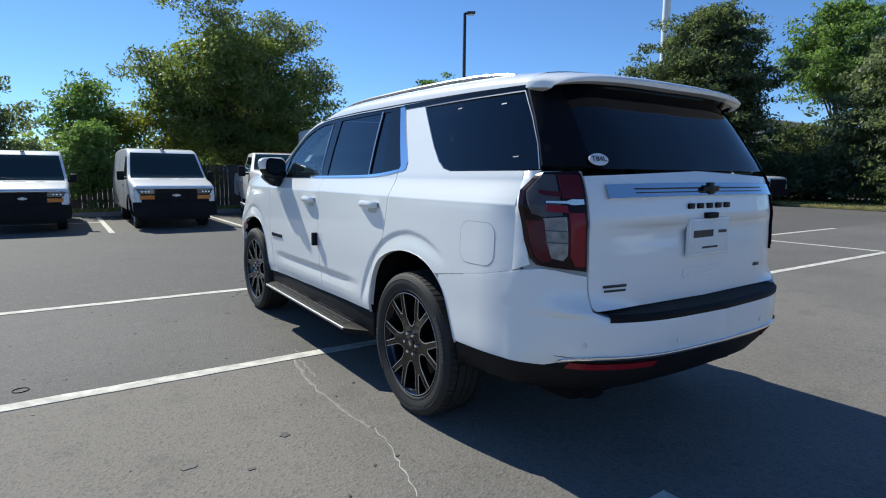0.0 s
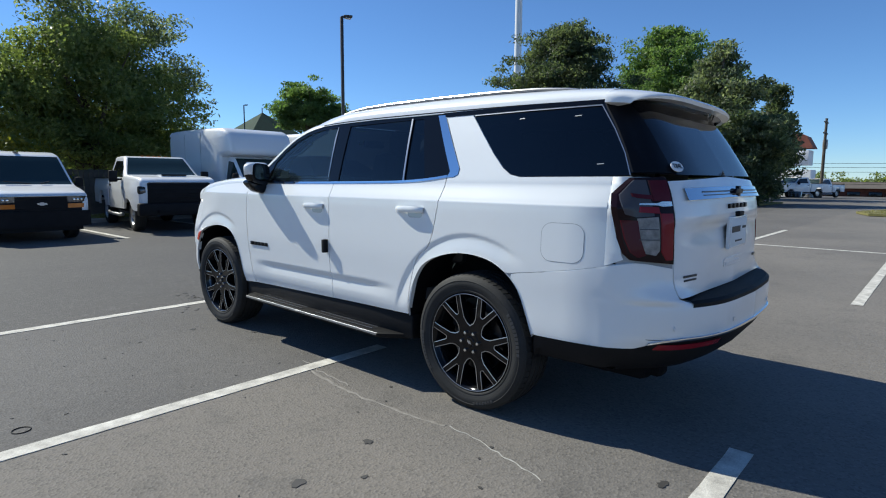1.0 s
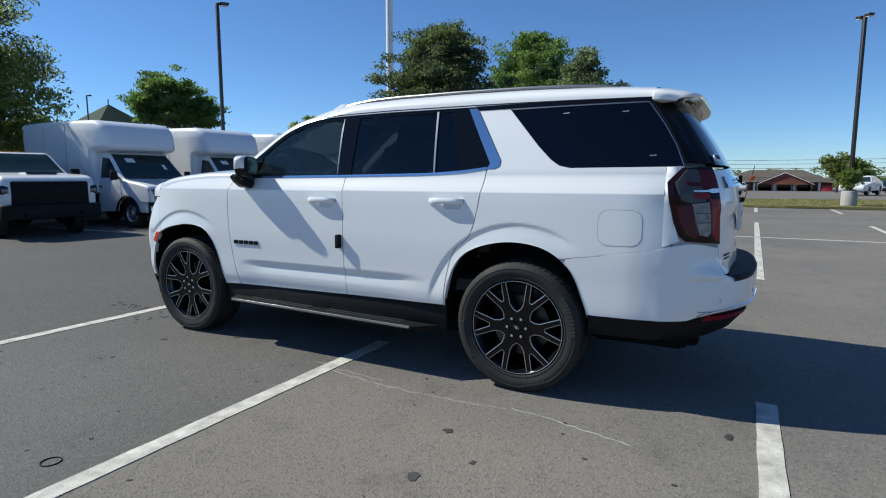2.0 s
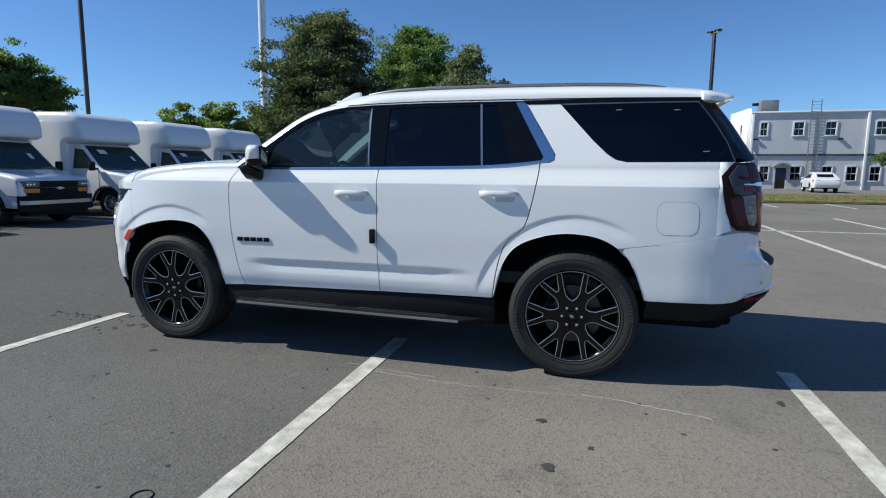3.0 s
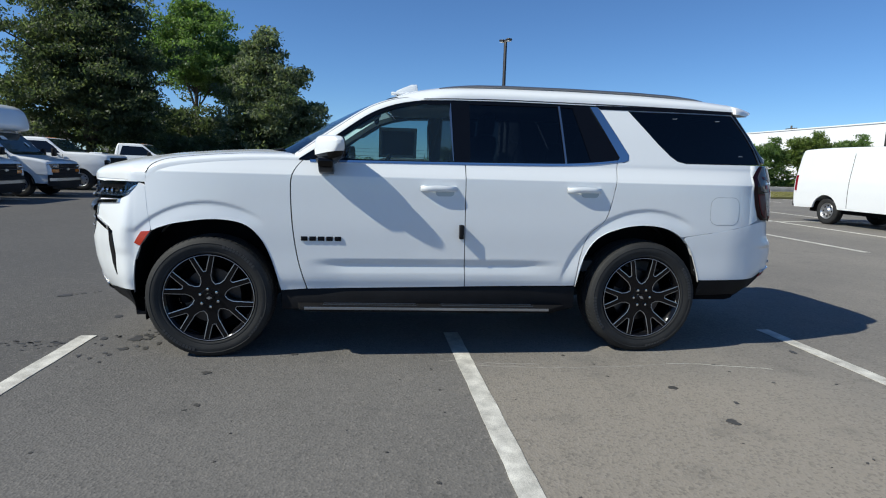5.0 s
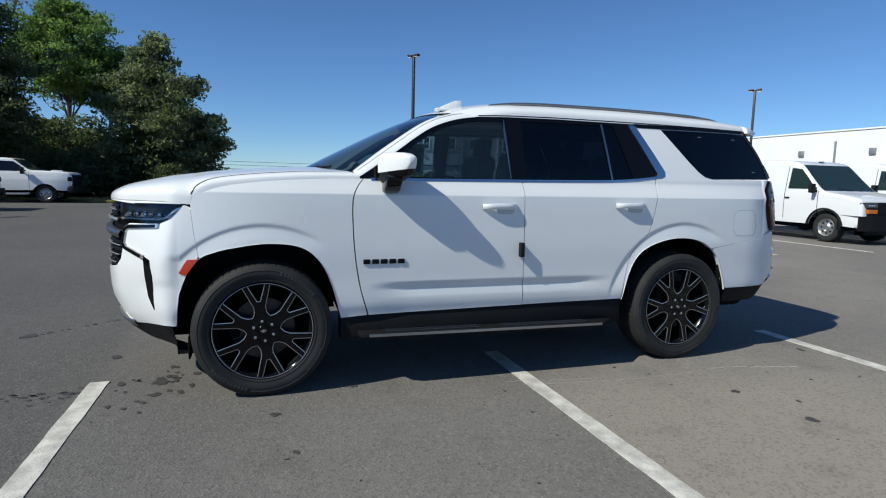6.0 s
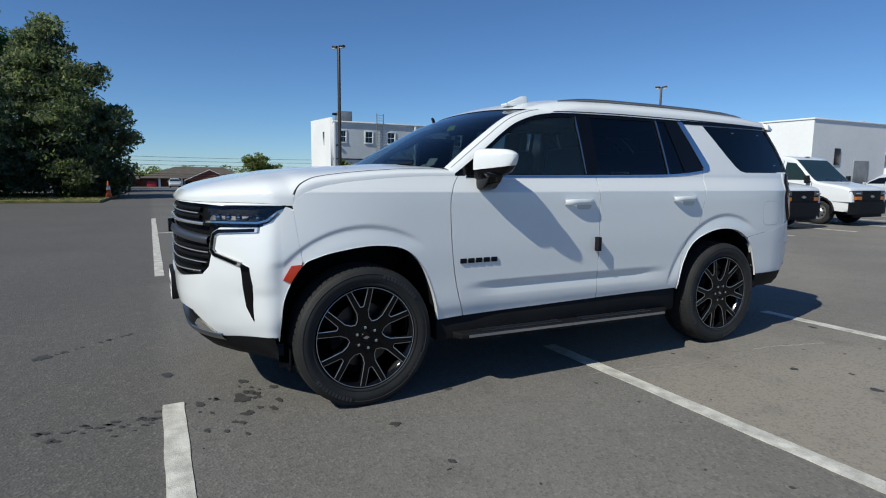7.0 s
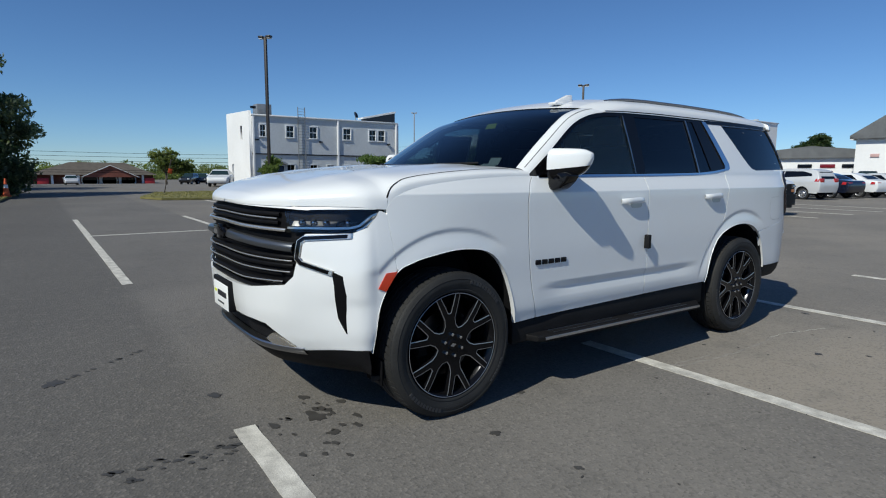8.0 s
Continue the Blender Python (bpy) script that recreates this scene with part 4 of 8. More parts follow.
def lamp(side):
    """A headlight: dark bowl, clear cover, two projectors and the bright brow."""
    k = 1 if side > 0 else -1
    def r(ring):
        return [(k * s, z) for s, z in ring]
    cover = part("headlight", patch(r(HL), [], on(front, -0.050), 0.05), LAMP_BOWL, hero, "slim headlight with dark bowl and bright edge")
    part("lens", patch(r(HL), [], on(front, -0.004), 0.05), GLASS_LAMP, cover)
    # slanted reflector cells over a bright sill, and the hooked turn lamp
    edges = [front.s_of_x(0.665, 1.12), front.s_of_x(0.745, 1.12), front.s_of_y(2.255, 1.12), front.s_of_y(2.16, 1.12), front.s_of_y(2.08, 1.12)]
    for a, b in zip(edges[:-1], edges[1:]):
        cell = [(a + 0.008, 1.092), (b - 0.003, 1.092), (b + 0.012, 1.165), (a + 0.026, 1.165)]
        part("reflector", patch(r(cell), [], lambda s_, z_: front.at(s_, z_, -0.05 + 0.45 * (1.160 - z_)), 0.03), LAMP_CELL, cover)
        c = front.at(k * (a + b) / 2, 1.110, -0.020)
        part("projector", moved(lathe([(0.0, 0.008), (0.012, 0.006), (0.018, 0.0), (0.020, -0.012)], "y", 16), pose(*c)), CHROME, cover)
    brow = ribbon(resample_line([fx(0.66, 1.083), fx(0.74, 1.084), fy(2.2, 1.084), fy(2.11, 1.086), fy(2.07, 1.098), fy(2.01, 1.146), fy(1.980, 1.156)], 0.02), 0.0055)
    part("light_strip", patch(r(brow), [], on(front, -0.008), 0.03, (0, -0.02, 0)), BAR, cover)
    hook = ribbon(resample_line([fy(2.085, 1.074), fy(2.055, 1.086), fy(2.00, 1.130)], 0.02), 0.0035)
    part("light_strip", patch(r(hook), [], on(front, -0.008), 0.03, (0, -0.02, 0)), BAR, cover)
    # the chrome-framed C-shaped running light that starts under it, and the slot below
    cee = resample_line([fy(2.108, 1.050), fy(2.20, 1.043), fx(0.738, 1.036), fx(0.722, 1.018), fx(0.720, 0.935), fx(0.736, 0.912), fy(2.200, 0.864)], 0.02)
    part("running_light_frame", patch(r(ribbon(cee, 0.0125)), [], on(front, 0.008), 0.03, (0, -0.02, 0)), BAR, cover, "chrome frame of the running light")
    part("running_light", patch(r(ribbon(cee[1:-1], 0.0085)), [], on(front, 0.0105), 0.03, (0, -0.01, 0)), GLOSS_BLACK, cover, "dark C-shaped running light")
    part("air_slot", patch(r(SLOT), [], on(front, 0.004), 0.05, (0, -0.02, 0)), GLOSS_BLACK, hero, "gloss black vertical air slot")


lamp(1)
lamp(-1)
part("intake_grille", patch(mirror_ring(INTAKE), [], on(front, -0.05), 0.05), BLACK_TRIM, hero)
part("skid_plate", across(front, [(0, 0.425), (0.5, 0.425), (0.68, 0.43)], 0.05, 0.06, 0.014), SATIN, hero, "satin silver skid plate")
for k in (1, -1):
    part("skid_insert", patch([(k * s, z) for s, z in [fx(0.47, 0.475), fx(0.53, 0.515), fx(0.60, 0.485), fx(0.645, 0.445), fx(0.5, 0.442)]], [], on(front, 0.006), 0.04, (0, -0.02, 0)), BAR, hero, "bright metal insert in the lower bumper")
lip_low = [[front.at(s, z, p) for z, p in ((0.428 + 0.036 * smoothstep(fx(0.55, 0.43)[0], fx(0.9, 0.43)[0], abs(s)), 0.004), (0.37, 0.002), (0.315, -0.012), (0.285, -0.12))] for s in np.linspace(-front.end(0.42), front.end(0.42), 61)]
part("front_valance", sheet(lip_low), BLACK_TRIM, hero, "black plastic lower bumper lip")
both("mud_flap", lambda: box(-0.85, 1.96, 0.32, 0.16, 0.012, 0.14, 0.004), UNDER)
# orange side markers beside the front arches
MARK = [(1.893, 0.861), (1.952, 0.857), (1.999, 0.781), (1.958, 0.764), (1.925, 0.812)]


def marker():
    vs = [front.s_of_y(y, round(z / 0.02) * 0.02) if y > front_tail(z) + 0.001 else front.end(z) for y, z in MARK]
    return patch([(s, z) for s, (y, z) in zip(vs, MARK)], [], on(front, 0.006), 0.03, (0.012, 0, 0))


both("side_marker", marker, ORANGE, label="orange side marker lens")
# number plate on a bracket, with unreadable print
plate = part("front_plate", box(0, 2.516, 0.640, 0.305, 0.012, 0.150, 0.004), PAPER, hero, "white dealer plate on the front bumper")
part("plate_bracket", box(0, 2.500, 0.652, 0.33, 0.040, 0.175, 0.006), BLACK_TRIM, hero)
part("print_bar", box(-0.03, 2.523, 0.652, 0.18, 0.002, 0.032), INK, plate)
part("print_bar", box(0, 2.523, 0.598, 0.13, 0.002, 0.010), INK, plate)
part("print_bar", box(0.105, 2.523, 0.655, 0.05, 0.002, 0.016), YELLOW_TAG, plate)

# ---- bonnet, windscreen, roof ----
HOOD_C = [(2.475, 1.205), (2.44, 1.248), (2.355, 1.285), (2.265, 1.308), (2.065, 1.345), (1.83, 1.375), (1.54, 1.400), (1.30, 1.415), (1.16, 1.415)]


def hood_z(y):
    t = sorted(HOOD_C)
    return lerp_table(t, y)


side_z = sorted(spline(FENDER_TOP, 4))


def bonnet_edge(y):
    """Half width and height of the bonnet's edge at y."""
    if y <= 1.93:
        zs = lerp_table(side_z, max(y, 1.1))
        return half_width(y, zs) - 0.001, zs
    p = front.at(front.s_of_y(y, 1.18), 1.185)
    return abs(p[0]), 1.178 + 0.014 * smoothstep(1.93, 2.1, y)


def bonnet_point(y, t, lift=0.0):
    w, zs = bonnet_edge(y)
    x = w * t
    yb = 1.285 - 0.34 * (x / 0.93) ** 2.2
    if y < yb:
        y = yb
        w, zs = bonnet_edge(y)
        t = min(1.0, x / w)
    zc = hood_z(min(y, 2.475))
    crown = max(0.0, 1 - t ** 3.4) ** (1 / 3.4)
    ridge = 0.008 * math.exp(-((x - 0.52) / 0.09) ** 2) * smoothstep(2.45, 2.0, y)
    return (-x, y, zs + max(0.0, zc - zs) * crown + ridge * crown + lift)


ts = [math.sin(a) for a in np.linspace(0, math.pi / 2, 26)]
bon_y = list(np.linspace(0.94, 1.9, 34)) + list(np.linspace(1.93, 2.335, 20)) + [2.475 - 0.13 * k for k in (0.8, 0.6, 0.42, 0.28, 0.17, 0.09, 0.04, 0.015, 0.003)]
rows = []
for y in bon_y:
    half = [bonnet_point(y, t) for t in ts]
    rows.append([(-x, yy, z) for x, yy, z in reversed(half[1:])] + half)
part("bonnet", sheet(rows), WHITE, hero)
# the gap between bonnet and wing
cut = spline([(1.928, 0.998), (1.908, 0.990), (1.885, 0.980), (1.84, 0.965), (1.78, 0.952), (1.6, 0.945), (1.35, 0.94), (1.12, 0.93), (1.02, 0.90)], 6)
both("bonnet_gap", lambda: sheet([[bonnet_point(y, t - 0.0035, 0.0012), bonnet_point(y, min(1, t + 0.0035), 0.0012)] for y, t in cut]), UNDER)

# windscreen from the cowl to the roof's front edge
WS_C = spline([(1.245, 1.405), (0.95, 1.56), (0.60, 1.735), (0.36, 1.834)], 6)
WS_S = spline([(0.975, 1.395), (0.74, 1.568), (0.47, 1.742), (0.285, 1.806)], 6)


def ws_point(i, u):
    (yc, zc), (ys, zs) = WS_C[i], WS_S[i]
    a = abs(u)
    x = a * (half_width(ys, zs) - 0.075)
    return (math.copysign(x, u), yc + (ys - yc) * a ** 2.2, zc + (zs - zc) * a ** 2.2)


N = len(WS_C)
part("windscreen", sheet([[ws_point(i, u) for u in np.linspace(-1, 1, 31)] for i in range(N)]), GLASS_FRONT, hero, "tinted laminated windscreen")


def ws_in(i, u, d):
    x, y, z = ws_point(i, u)
    return (x, y - d * 0.5, z - d * 0.8)


band = [[ws_in(i, u, 0.004) for u in np.linspace(-1, 1, 31)] for i in (N - 2, N - 1)]
part("sun_band", sheet(band), GLOSS_BLACK, hero)
part("cowl", sheet([[(x, y + 0.01, z - 0.02) for x, y, z in (ws_point(0, u) for u in np.linspace(-1, 1, 21))], [(x * 0.98, y + 0.09, z - 0.03) for x, y, z in (ws_point(0, u) for u in np.linspace(-1, 1, 21))]]), BLACK_TRIM, hero)


# white pillars between windscreen and door frames
def pillar():
    rows = []
    n = 24
    gt = [p for p in G_S if p[0] > 0.10]
    gd = np.linspace(0, 1, len(gt))
    wd = np.linspace(0, 1, N)
    for k in range(n + 1):
        t = k / n
        y, z = np.interp(t, gd, [p[0] for p in gt]), np.interp(t, gd, [p[1] for p in gt])
        ys, zs = np.interp(t, wd, [p[0] for p in WS_S]), np.interp(t, wd, [p[1] for p in WS_S])
        a = np.array((-half_width(y, z), y, z))
        b = np.array((-(half_width(ys, zs) - 0.075), ys, zs))
        mid = (a + b) / 2 + np.array((-0.022, 0.012, 0.022))
        rows.append([tuple(a + np.array((0.02, -0.004, -0.004)))] + [tuple((1 - s) ** 2 * a + 2 * s * (1 - s) * mid + s * s * b) for s in np.linspace(0, 1, 8)] + [tuple(b + np.array((0.03, -0.03, -0.03)))])
    return sheet(rows)


both("a_pillar", pillar, WHITE)


def pillar_seam():
    """The door gap, running up the pillar beside the window."""
    bm = pillar()
    bm.verts.ensure_lookup_table()
    rows_ = [[bm.verts[k * 10 + j].co.copy() for j in (4, 5)] for k in range(25)]
    bm.free()
    up = Vector((-0.0010, 0.0008, 0.0010))
    return sheet([[tuple(a.lerp(b, 0.30) + up), tuple(a.lerp(b, 0.62) + up)] for a, b in rows_[1:]])


both("door_seam", pillar_seam, SEAM_DARK)


def pillar_lining():
    """The grey lining inside the pillar."""
    bm = pillar()
    bm.verts.ensure_lookup_table()
    rows_ = [[tuple(bm.verts[k * 10 + j].co + Vector((0.035, -0.022, -0.022))) for j in range(0, 10)] for k in range(25)]
    bm.free()
    return sheet(rows_)


both("pillar_lining", pillar_lining, INTERIOR)


def pillar_trim():
    """A narrow pale trim along the inside of the pillar, with a grab handle on it."""
    bm = pillar()
    bm.verts.ensure_lookup_table()
    at = [[bm.verts[k * 10 + j].co + Vector((0.048, -0.030, -0.030)) for j in (4, 6)] for k in range(25)]
    bm.free()
    mids = [a.lerp(b, 0.5) + Vector((0.012, -0.012, -0.008)) for a, b in at]
    bar = [mids[11].lerp(at[11][0], 0.5)] + [mids[k] + Vector((0.030, -0.030, -0.012)) for k in (12, 14, 16)] + [mids[17].lerp(at[17][0], 0.5)]
    return join(sheet([[tuple(a), tuple(a.lerp(b, 0.5) + Vector((0.012, -0.012, -0.008))), tuple(b)] for a, b in at[4:21]]), tube(bar, 0.012, 8))


both("pillar_trim_inner", pillar_trim, LINING_PALE, label="pale pillar trim with a grab handle")
# roof: a shallow crown that rolls over to the door tops
ROOF_C = [(0.36, 1.838), (0.30, 1.861), (0.22, 1.884), (0.12, 1.905), (-0.02, 1.924), (-0.2, 1.937), (-0.5, 1.947), (-1.0, 1.949), (-1.5, 1.941), (-2.0, 1.918), (-2.30, 1.888)]
ROOF_S = [(0.36, 1.735), (0.25, 1.766), (0.117, 1.788), (-0.1, 1.797), (-0.5, 1.803), (-1.2, 1.800), (-1.8, 1.794), (-2.30, 1.785)]


def roof_point(y, u, lift=0.0, ys=None):
    zc, zs = lerp_table(sorted(ROOF_C), y), lerp_table(sorted(ROOF_S), y)
    w = half_width(y, zs)
    a = math.sin(abs(u) * math.pi / 2)
    x = w * a
    return (math.copysign(x, u), y, zs + (zc - zs) * max(0.0, 1 - a ** 3.0) ** (1 / 3.0) + lift)


ws_top = [ws_point(N - 1, u) for u in np.linspace(0, 1, 31)]


def roof_front(u):
    """The roof's front edge: along the top of the windscreen, then down to the door frame."""
    w = half_width(0.16, 1.779)
    x = w * math.sin(abs(u) * math.pi / 2)
    xs = [q[0] for q in ws_top] + [w]
    y = float(np.interp(x, xs, [q[1] for q in ws_top] + [0.16]))
    return y, float(np.interp(x, xs, [q[2] + 0.004 for q in ws_top] + [1.781]))


rows = []
for k in range(71):
    t = (k / 70) ** 1.5
    row = []
    for u in np.linspace(-1, 1, 41):
        y0, z0 = roof_front(u)
        y = y0 + (-2.26 - y0) * t
        x, _, z = roof_point(y, u)
        row.append((x, y, z + (z0 - roof_point(y0, u)[2]) * (1 - smoothstep(-0.10, 0.42, y0 - y)) / (1 - smoothstep(-0.10, 0.42, 0.0))))
    rows.append(row)
part("roof", sheet(rows), WHITE, hero)
# roof rails
def rail():
    pts, tp = [], []
    for t in np.linspace(0, 1, 30):
        y = -0.02 - 2.03 * t
        lift = 0.015 * min(1, 8 * t, 8 * (1 - t))
        x, _, z = roof_point(y, -0.66)
        pts.append((x, y, z + lift - 0.004))
        tp.append(0.0115 if 0.02 < t < 0.98 else 0.008)
    return tube(pts, 0.0115, 8, tp)


both("roof_rail", rail, RAIL, label="satin silver raised roof rail")
both("roof_seam", lambda: sheet([[roof_point(y, -0.985), roof_point(y, -0.995)] for y in np.linspace(0.1, -2.24, 30)]), BLACK_TRIM)
# shark-fin aerial
fin = prism([(0.10, 0), (0.075, 0.03), (-0.03, 0.075), (-0.075, 0.078), (-0.085, 0.0)], "x", -0.016, 0.016, 0.008)
part("aerial", moved(join(fin, box(0, 0.0, 0.006, 0.075, 0.24, 0.02, 0.008)), pose(-0.50, 0.20, 1.853)), WHITE, hero, "white shark-fin aerial")
# spoiler over the rear window
rows = []
for k, (y, dz) in enumerate([(-2.262, 0.0), (-2.36, -0.007), (-2.46, -0.018), (-2.55, -0.031), (-2.60, -0.042), (-2.612, -0.052), (-2.60, -0.061), (-2.52, -0.066), (-2.42, -0.078), (-2.34, -0.10)]):
    row = []
    for u in np.linspace(-1, 1, 33):
        a = abs(u)
        back = (y + 2.262)
        yy = -2.262 + 0.66 * back * (1 - 0.50 * a ** 3)
        q = math.sin(a * math.pi / 2)
        x = q * (0.800 - 0.050 * smoothstep(-2.3, -2.62, y)) * (1 - 0.03 * max(0, k - 6))
        z = 1.779 + 0.105 * max(0.0, 1 - q ** 3) ** (1 / 3) + dz * (1 - 0.8 * a ** 4) - (0.012 if k > 5 else 0) * (1 - a)
        row.append((math.copysign(x, u), yy, z))
    rows.append(row)
rows.insert(0, [tuple(Vector(roof_point(-2.252, u)) - Vector((0, 0, 0.001))) for u in np.linspace(-1, 1, 33)])
ends = [raw([r[i] for r in rows], [list(range(len(rows)))]) for i in (0, -1)]
spoiler_top = part("spoiler", join(sheet(rows[:9]), *ends), WHITE, hero, "white roof spoiler over the rear window")
part("spoiler_underside", sheet(rows[8:]), GLOSS_BLACK, hero)
part("brake_light", box(0, -2.475, 1.832, 0.34, 0.02, 0.014, 0.003), RED_DARK, spoiler_top)

# ---- rear end ----
SEAM = [(-1.86, 0.871), (-2.0, 0.890), (-2.2, 0.922), (-2.34, 0.952)]
gate_side = [(rear.s_of_x(0.748, z), z) for z in np.arange(0.82, 1.405, 0.04)]
gate = mirror_ring([(0, 0.806)] + [(rear.s_of_x(x, 0.82), 0.806) for x in (0.3, 0.55, 0.735)] + gate_side + [(0, 1.408)])
tailgate = part("tailgate", patch(gate, [], on(rear), 0.045, (0, 0.03, 0)), WHITE, hero)


def run(ring):
    """A closed outline whose stretches along x or along y follow the body closely."""
    pts = []
    for (ka, va, za), (kb, vb, zb) in zip(ring, ring[1:] + ring[:1]):
        f = {"x": rx_, "y": ry_}
        n = 6 if ka == kb else 1
        for i in range(n):
            pts.append(f[ka](va + (vb - va) * i / n, za + (zb - za) * i / n))
    return pts


# panel between lamp and gate foot, continuing the quarter to the rear
for k in (1, -1):
    up = [(rear.end(z), z) for z in np.arange(0.96, 1.401, 0.04)] + [ry_(-2.455, 1.403)] + [ry_(float(np.interp(z, [0.985, 1.0, 1.10, 1.22, 1.325, 1.403], [-2.46, -2.442, -2.418, -2.403, -2.393, -2.445])), z) for z in np.arange(1.395, 0.98, -0.02)]
    part("rear_corner", patch([(k * s, z) for s, z in up], [], on(rear), 0.04, (0, 0.02, 0)), WHITE, hero)
# tail lamps
LAMP = [("y", -2.462, 1.395), ("y", -2.398, 1.318), ("y", -2.410, 1.22), ("y", -2.437, 1.10), ("y", -2.468, 1.025), ("y", -2.50, 0.995), ("x", 0.80, 0.982), ("x", 0.762, 0.976), ("x", 0.762, 1.1), ("x", 0.758, 1.3), ("x", 0.757, 1.385), ("x", 0.765, 1.402)]
LENSES = [
    ("red_lens", RED, 0.016, "deep red lens", [("x", 0.768, 1.225), ("x", 0.768, 1.1), ("x", 0.770, 0.998), ("x", 0.80, 0.998), ("x", 0.818, 1.04), ("x", 0.815, 1.12), ("x", 0.812, 1.225)]),
    ("red_lens", RED_DARK, 0.016, "smoked red lens", [("x", 0.764, 1.385), ("x", 0.766, 1.285), ("x", 0.825, 1.285), ("x", 0.825, 1.385)]),
    ("red_lens", RED_DARK, 0.016, "smoked red lens", [("y", -2.425, 1.19), ("y", -2.450, 1.10), ("y", -2.480, 1.035), ("y", -2.512, 1.010), ("y", -2.540, 1.022), ("y", -2.515, 1.10), ("y", -2.497, 1.19)]),
    ("clear_lens", LENS_GREY, 0.015, "smoke-grey clear lens", [("y", -2.462, 1.386), ("x", 0.833, 1.386), ("x", 0.833, 1.212), ("y", -2.492, 1.205), ("y", -2.448, 1.218), ("y", -2.418, 1.29), ("y", -2.412, 1.315)]),
    ("red_lens", RED_DARK, 0.020, "smoked red lens", [("y", -2.458, 1.322), ("y", -2.50, 1.316), ("x", 0.828, 1.314), ("x", 0.828, 1.292), ("y", -2.49, 1.298), ("y", -2.466, 1.306)]),
    ("red_lens", RED, 0.020, "deep red lens", [("y", -2.500, 1.258), ("x", 0.815, 1.256), ("x", 0.815, 1.225), ("y", -2.500, 1.230)]),
    ("reversing_lens", LENS_CLEAR, 0.016, "clear reversing lens", [("y", -2.497, 1.200), ("x", 0.822, 1.208), ("x", 0.823, 1.120), ("x", 0.826, 1.046), ("x", 0.840, 1.022), ("y", -2.538, 1.030), ("y", -2.515, 1.11)]),
    ("bright_line", BAR, 0.018, "", [("x", 0.766, 1.283), ("x", 0.80, 1.283), ("x", 0.815, 1.275), ("y", -2.498, 1.274), ("y", -2.498, 1.266), ("x", 0.815, 1.264), ("x", 0.80, 1.258), ("x", 0.766, 1.262)]),
]
for k in (1, -1):
    def r(ring):
        return [(k * s, z) for s, z in ring]
    back = [ry_(-2.372, 1.40), ry_(-2.372, 1.2), ry_(-2.375, 1.0), ry_(-2.43, 0.962), rx_(0.80, 0.955), rx_(0.748, 0.95), rx_(0.748, 1.2), rx_(0.748, 1.40)]
    part("lamp_backing", patch(r(back), [], on(rear, -0.007), 0.05), SEAM_GREY, hero)
    tl = part("tail_light", patch(r(run(LAMP)), [], on(rear, 0.012), 0.02, (0, 0.03, 0)), SMOKE, hero, "smoked red and clear tail light")
    for name, mat, push, label, ring in LENSES:
        part(name, patch(r(run(ring)), [], on(rear, push), 0.015, (0, 0.006, 0)), mat, tl, label)
    for z in (1.150, 1.10):
        part("lens_rib", patch(r([ry_(-2.512, z), rx_(0.826, z), rx_(0.826, z - 0.004), ry_(-2.512, z - 0.004)]), [], on(rear, 0.019), 0.02, (0, 0.004, 0)), LENS_GREY, tl)
# rear window and black corner glass
rw = mirror_ring([(0, 1.412)] + [(rear.s_of_x(x, 1.42), 1.412) for x in (0.3, 0.6)] + [(rear.end(z), z) for z in np.arange(1.42, 1.80, 0.03)] + [(rear.s_of_x(0.4, 1.80), 1.80), (0, 1.80)])
rear_glass = part("rear_glass", patch(rw, [], on(rear), 0.05, (0, 0.012, 0)), GLASS_BLACK, hero, "dark wrap-round rear window")
for k in (1, -1):
    post = [(rear.end(z) - 0.006, z) for z in np.arange(1.425, 1.79, 0.03)] + [(rear.s_of_x(0.700 - 0.12 * (z - 1.42), z), z) for z in np.arange(1.78, 1.42, -0.03)]
    part("corner_pillar", patch([(k * s, z) for s, z in post], [], on(rear, 0.006), 0.04, (0, 0.01, 0)), PILLAR_BLACK, hero, "black rear corner pillar")
# bright bar, badge and bars of lettering on the gate
plate_rows = []
for x in np.linspace(-0.665, 0.665, 41):
    zb = 1.326 - 0.008 * (x / 0.665) ** 2
    sx = math.copysign(rear.s_of_x(abs(x), 1.32), -x)
    plate_rows.append([rear.at(sx, zb - 0.034, -0.004), rear.at(sx, zb - 0.031, 0.019), rear.at(sx, zb + 0.027, 0.010), rear.at(sx, zb + 0.030, -0.004)])
part("gate_bar", sheet(plate_rows), CHROME, tailgate, "bright chrome bar across the tailgate", 20)
for dz in (-0.012, 0.006):
    part("gate_bar_groove", across(rear, [(0, 1.325 + dz), (0.52, 1.322 + dz)], 0.005, 0.004, 0.0165), DARK_METAL, tailgate)
cross = prism([(-0.075, -0.014), (-0.06, 0.014), (-0.022, 0.014), (-0.022, 0.03), (0.022, 0.03), (0.022, 0.014), (0.075, 0.014), (0.06, -0.014), (0.022, -0.014), (0.022, -0.03), (-0.022, -0.03), (-0.022, -0.014)], "y", -2.725, -2.705, 0.003)
part("emblem", moved(cross, pose(0, 0.006, 1.325)), PILLAR_BLACK, tailgate, "black cross-shaped badge")
for i in range(5):
    part("badge_bar", box(-0.15 + 0.075 * i, -2.713, 1.245, 0.045, 0.012, 0.026, 0.003), PILLAR_BLACK, tailgate)
part("badge_bar", box(0.52, -2.688, 0.915, 0.06, 0.01, 0.018, 0.003), DARK_METAL, tailgate)
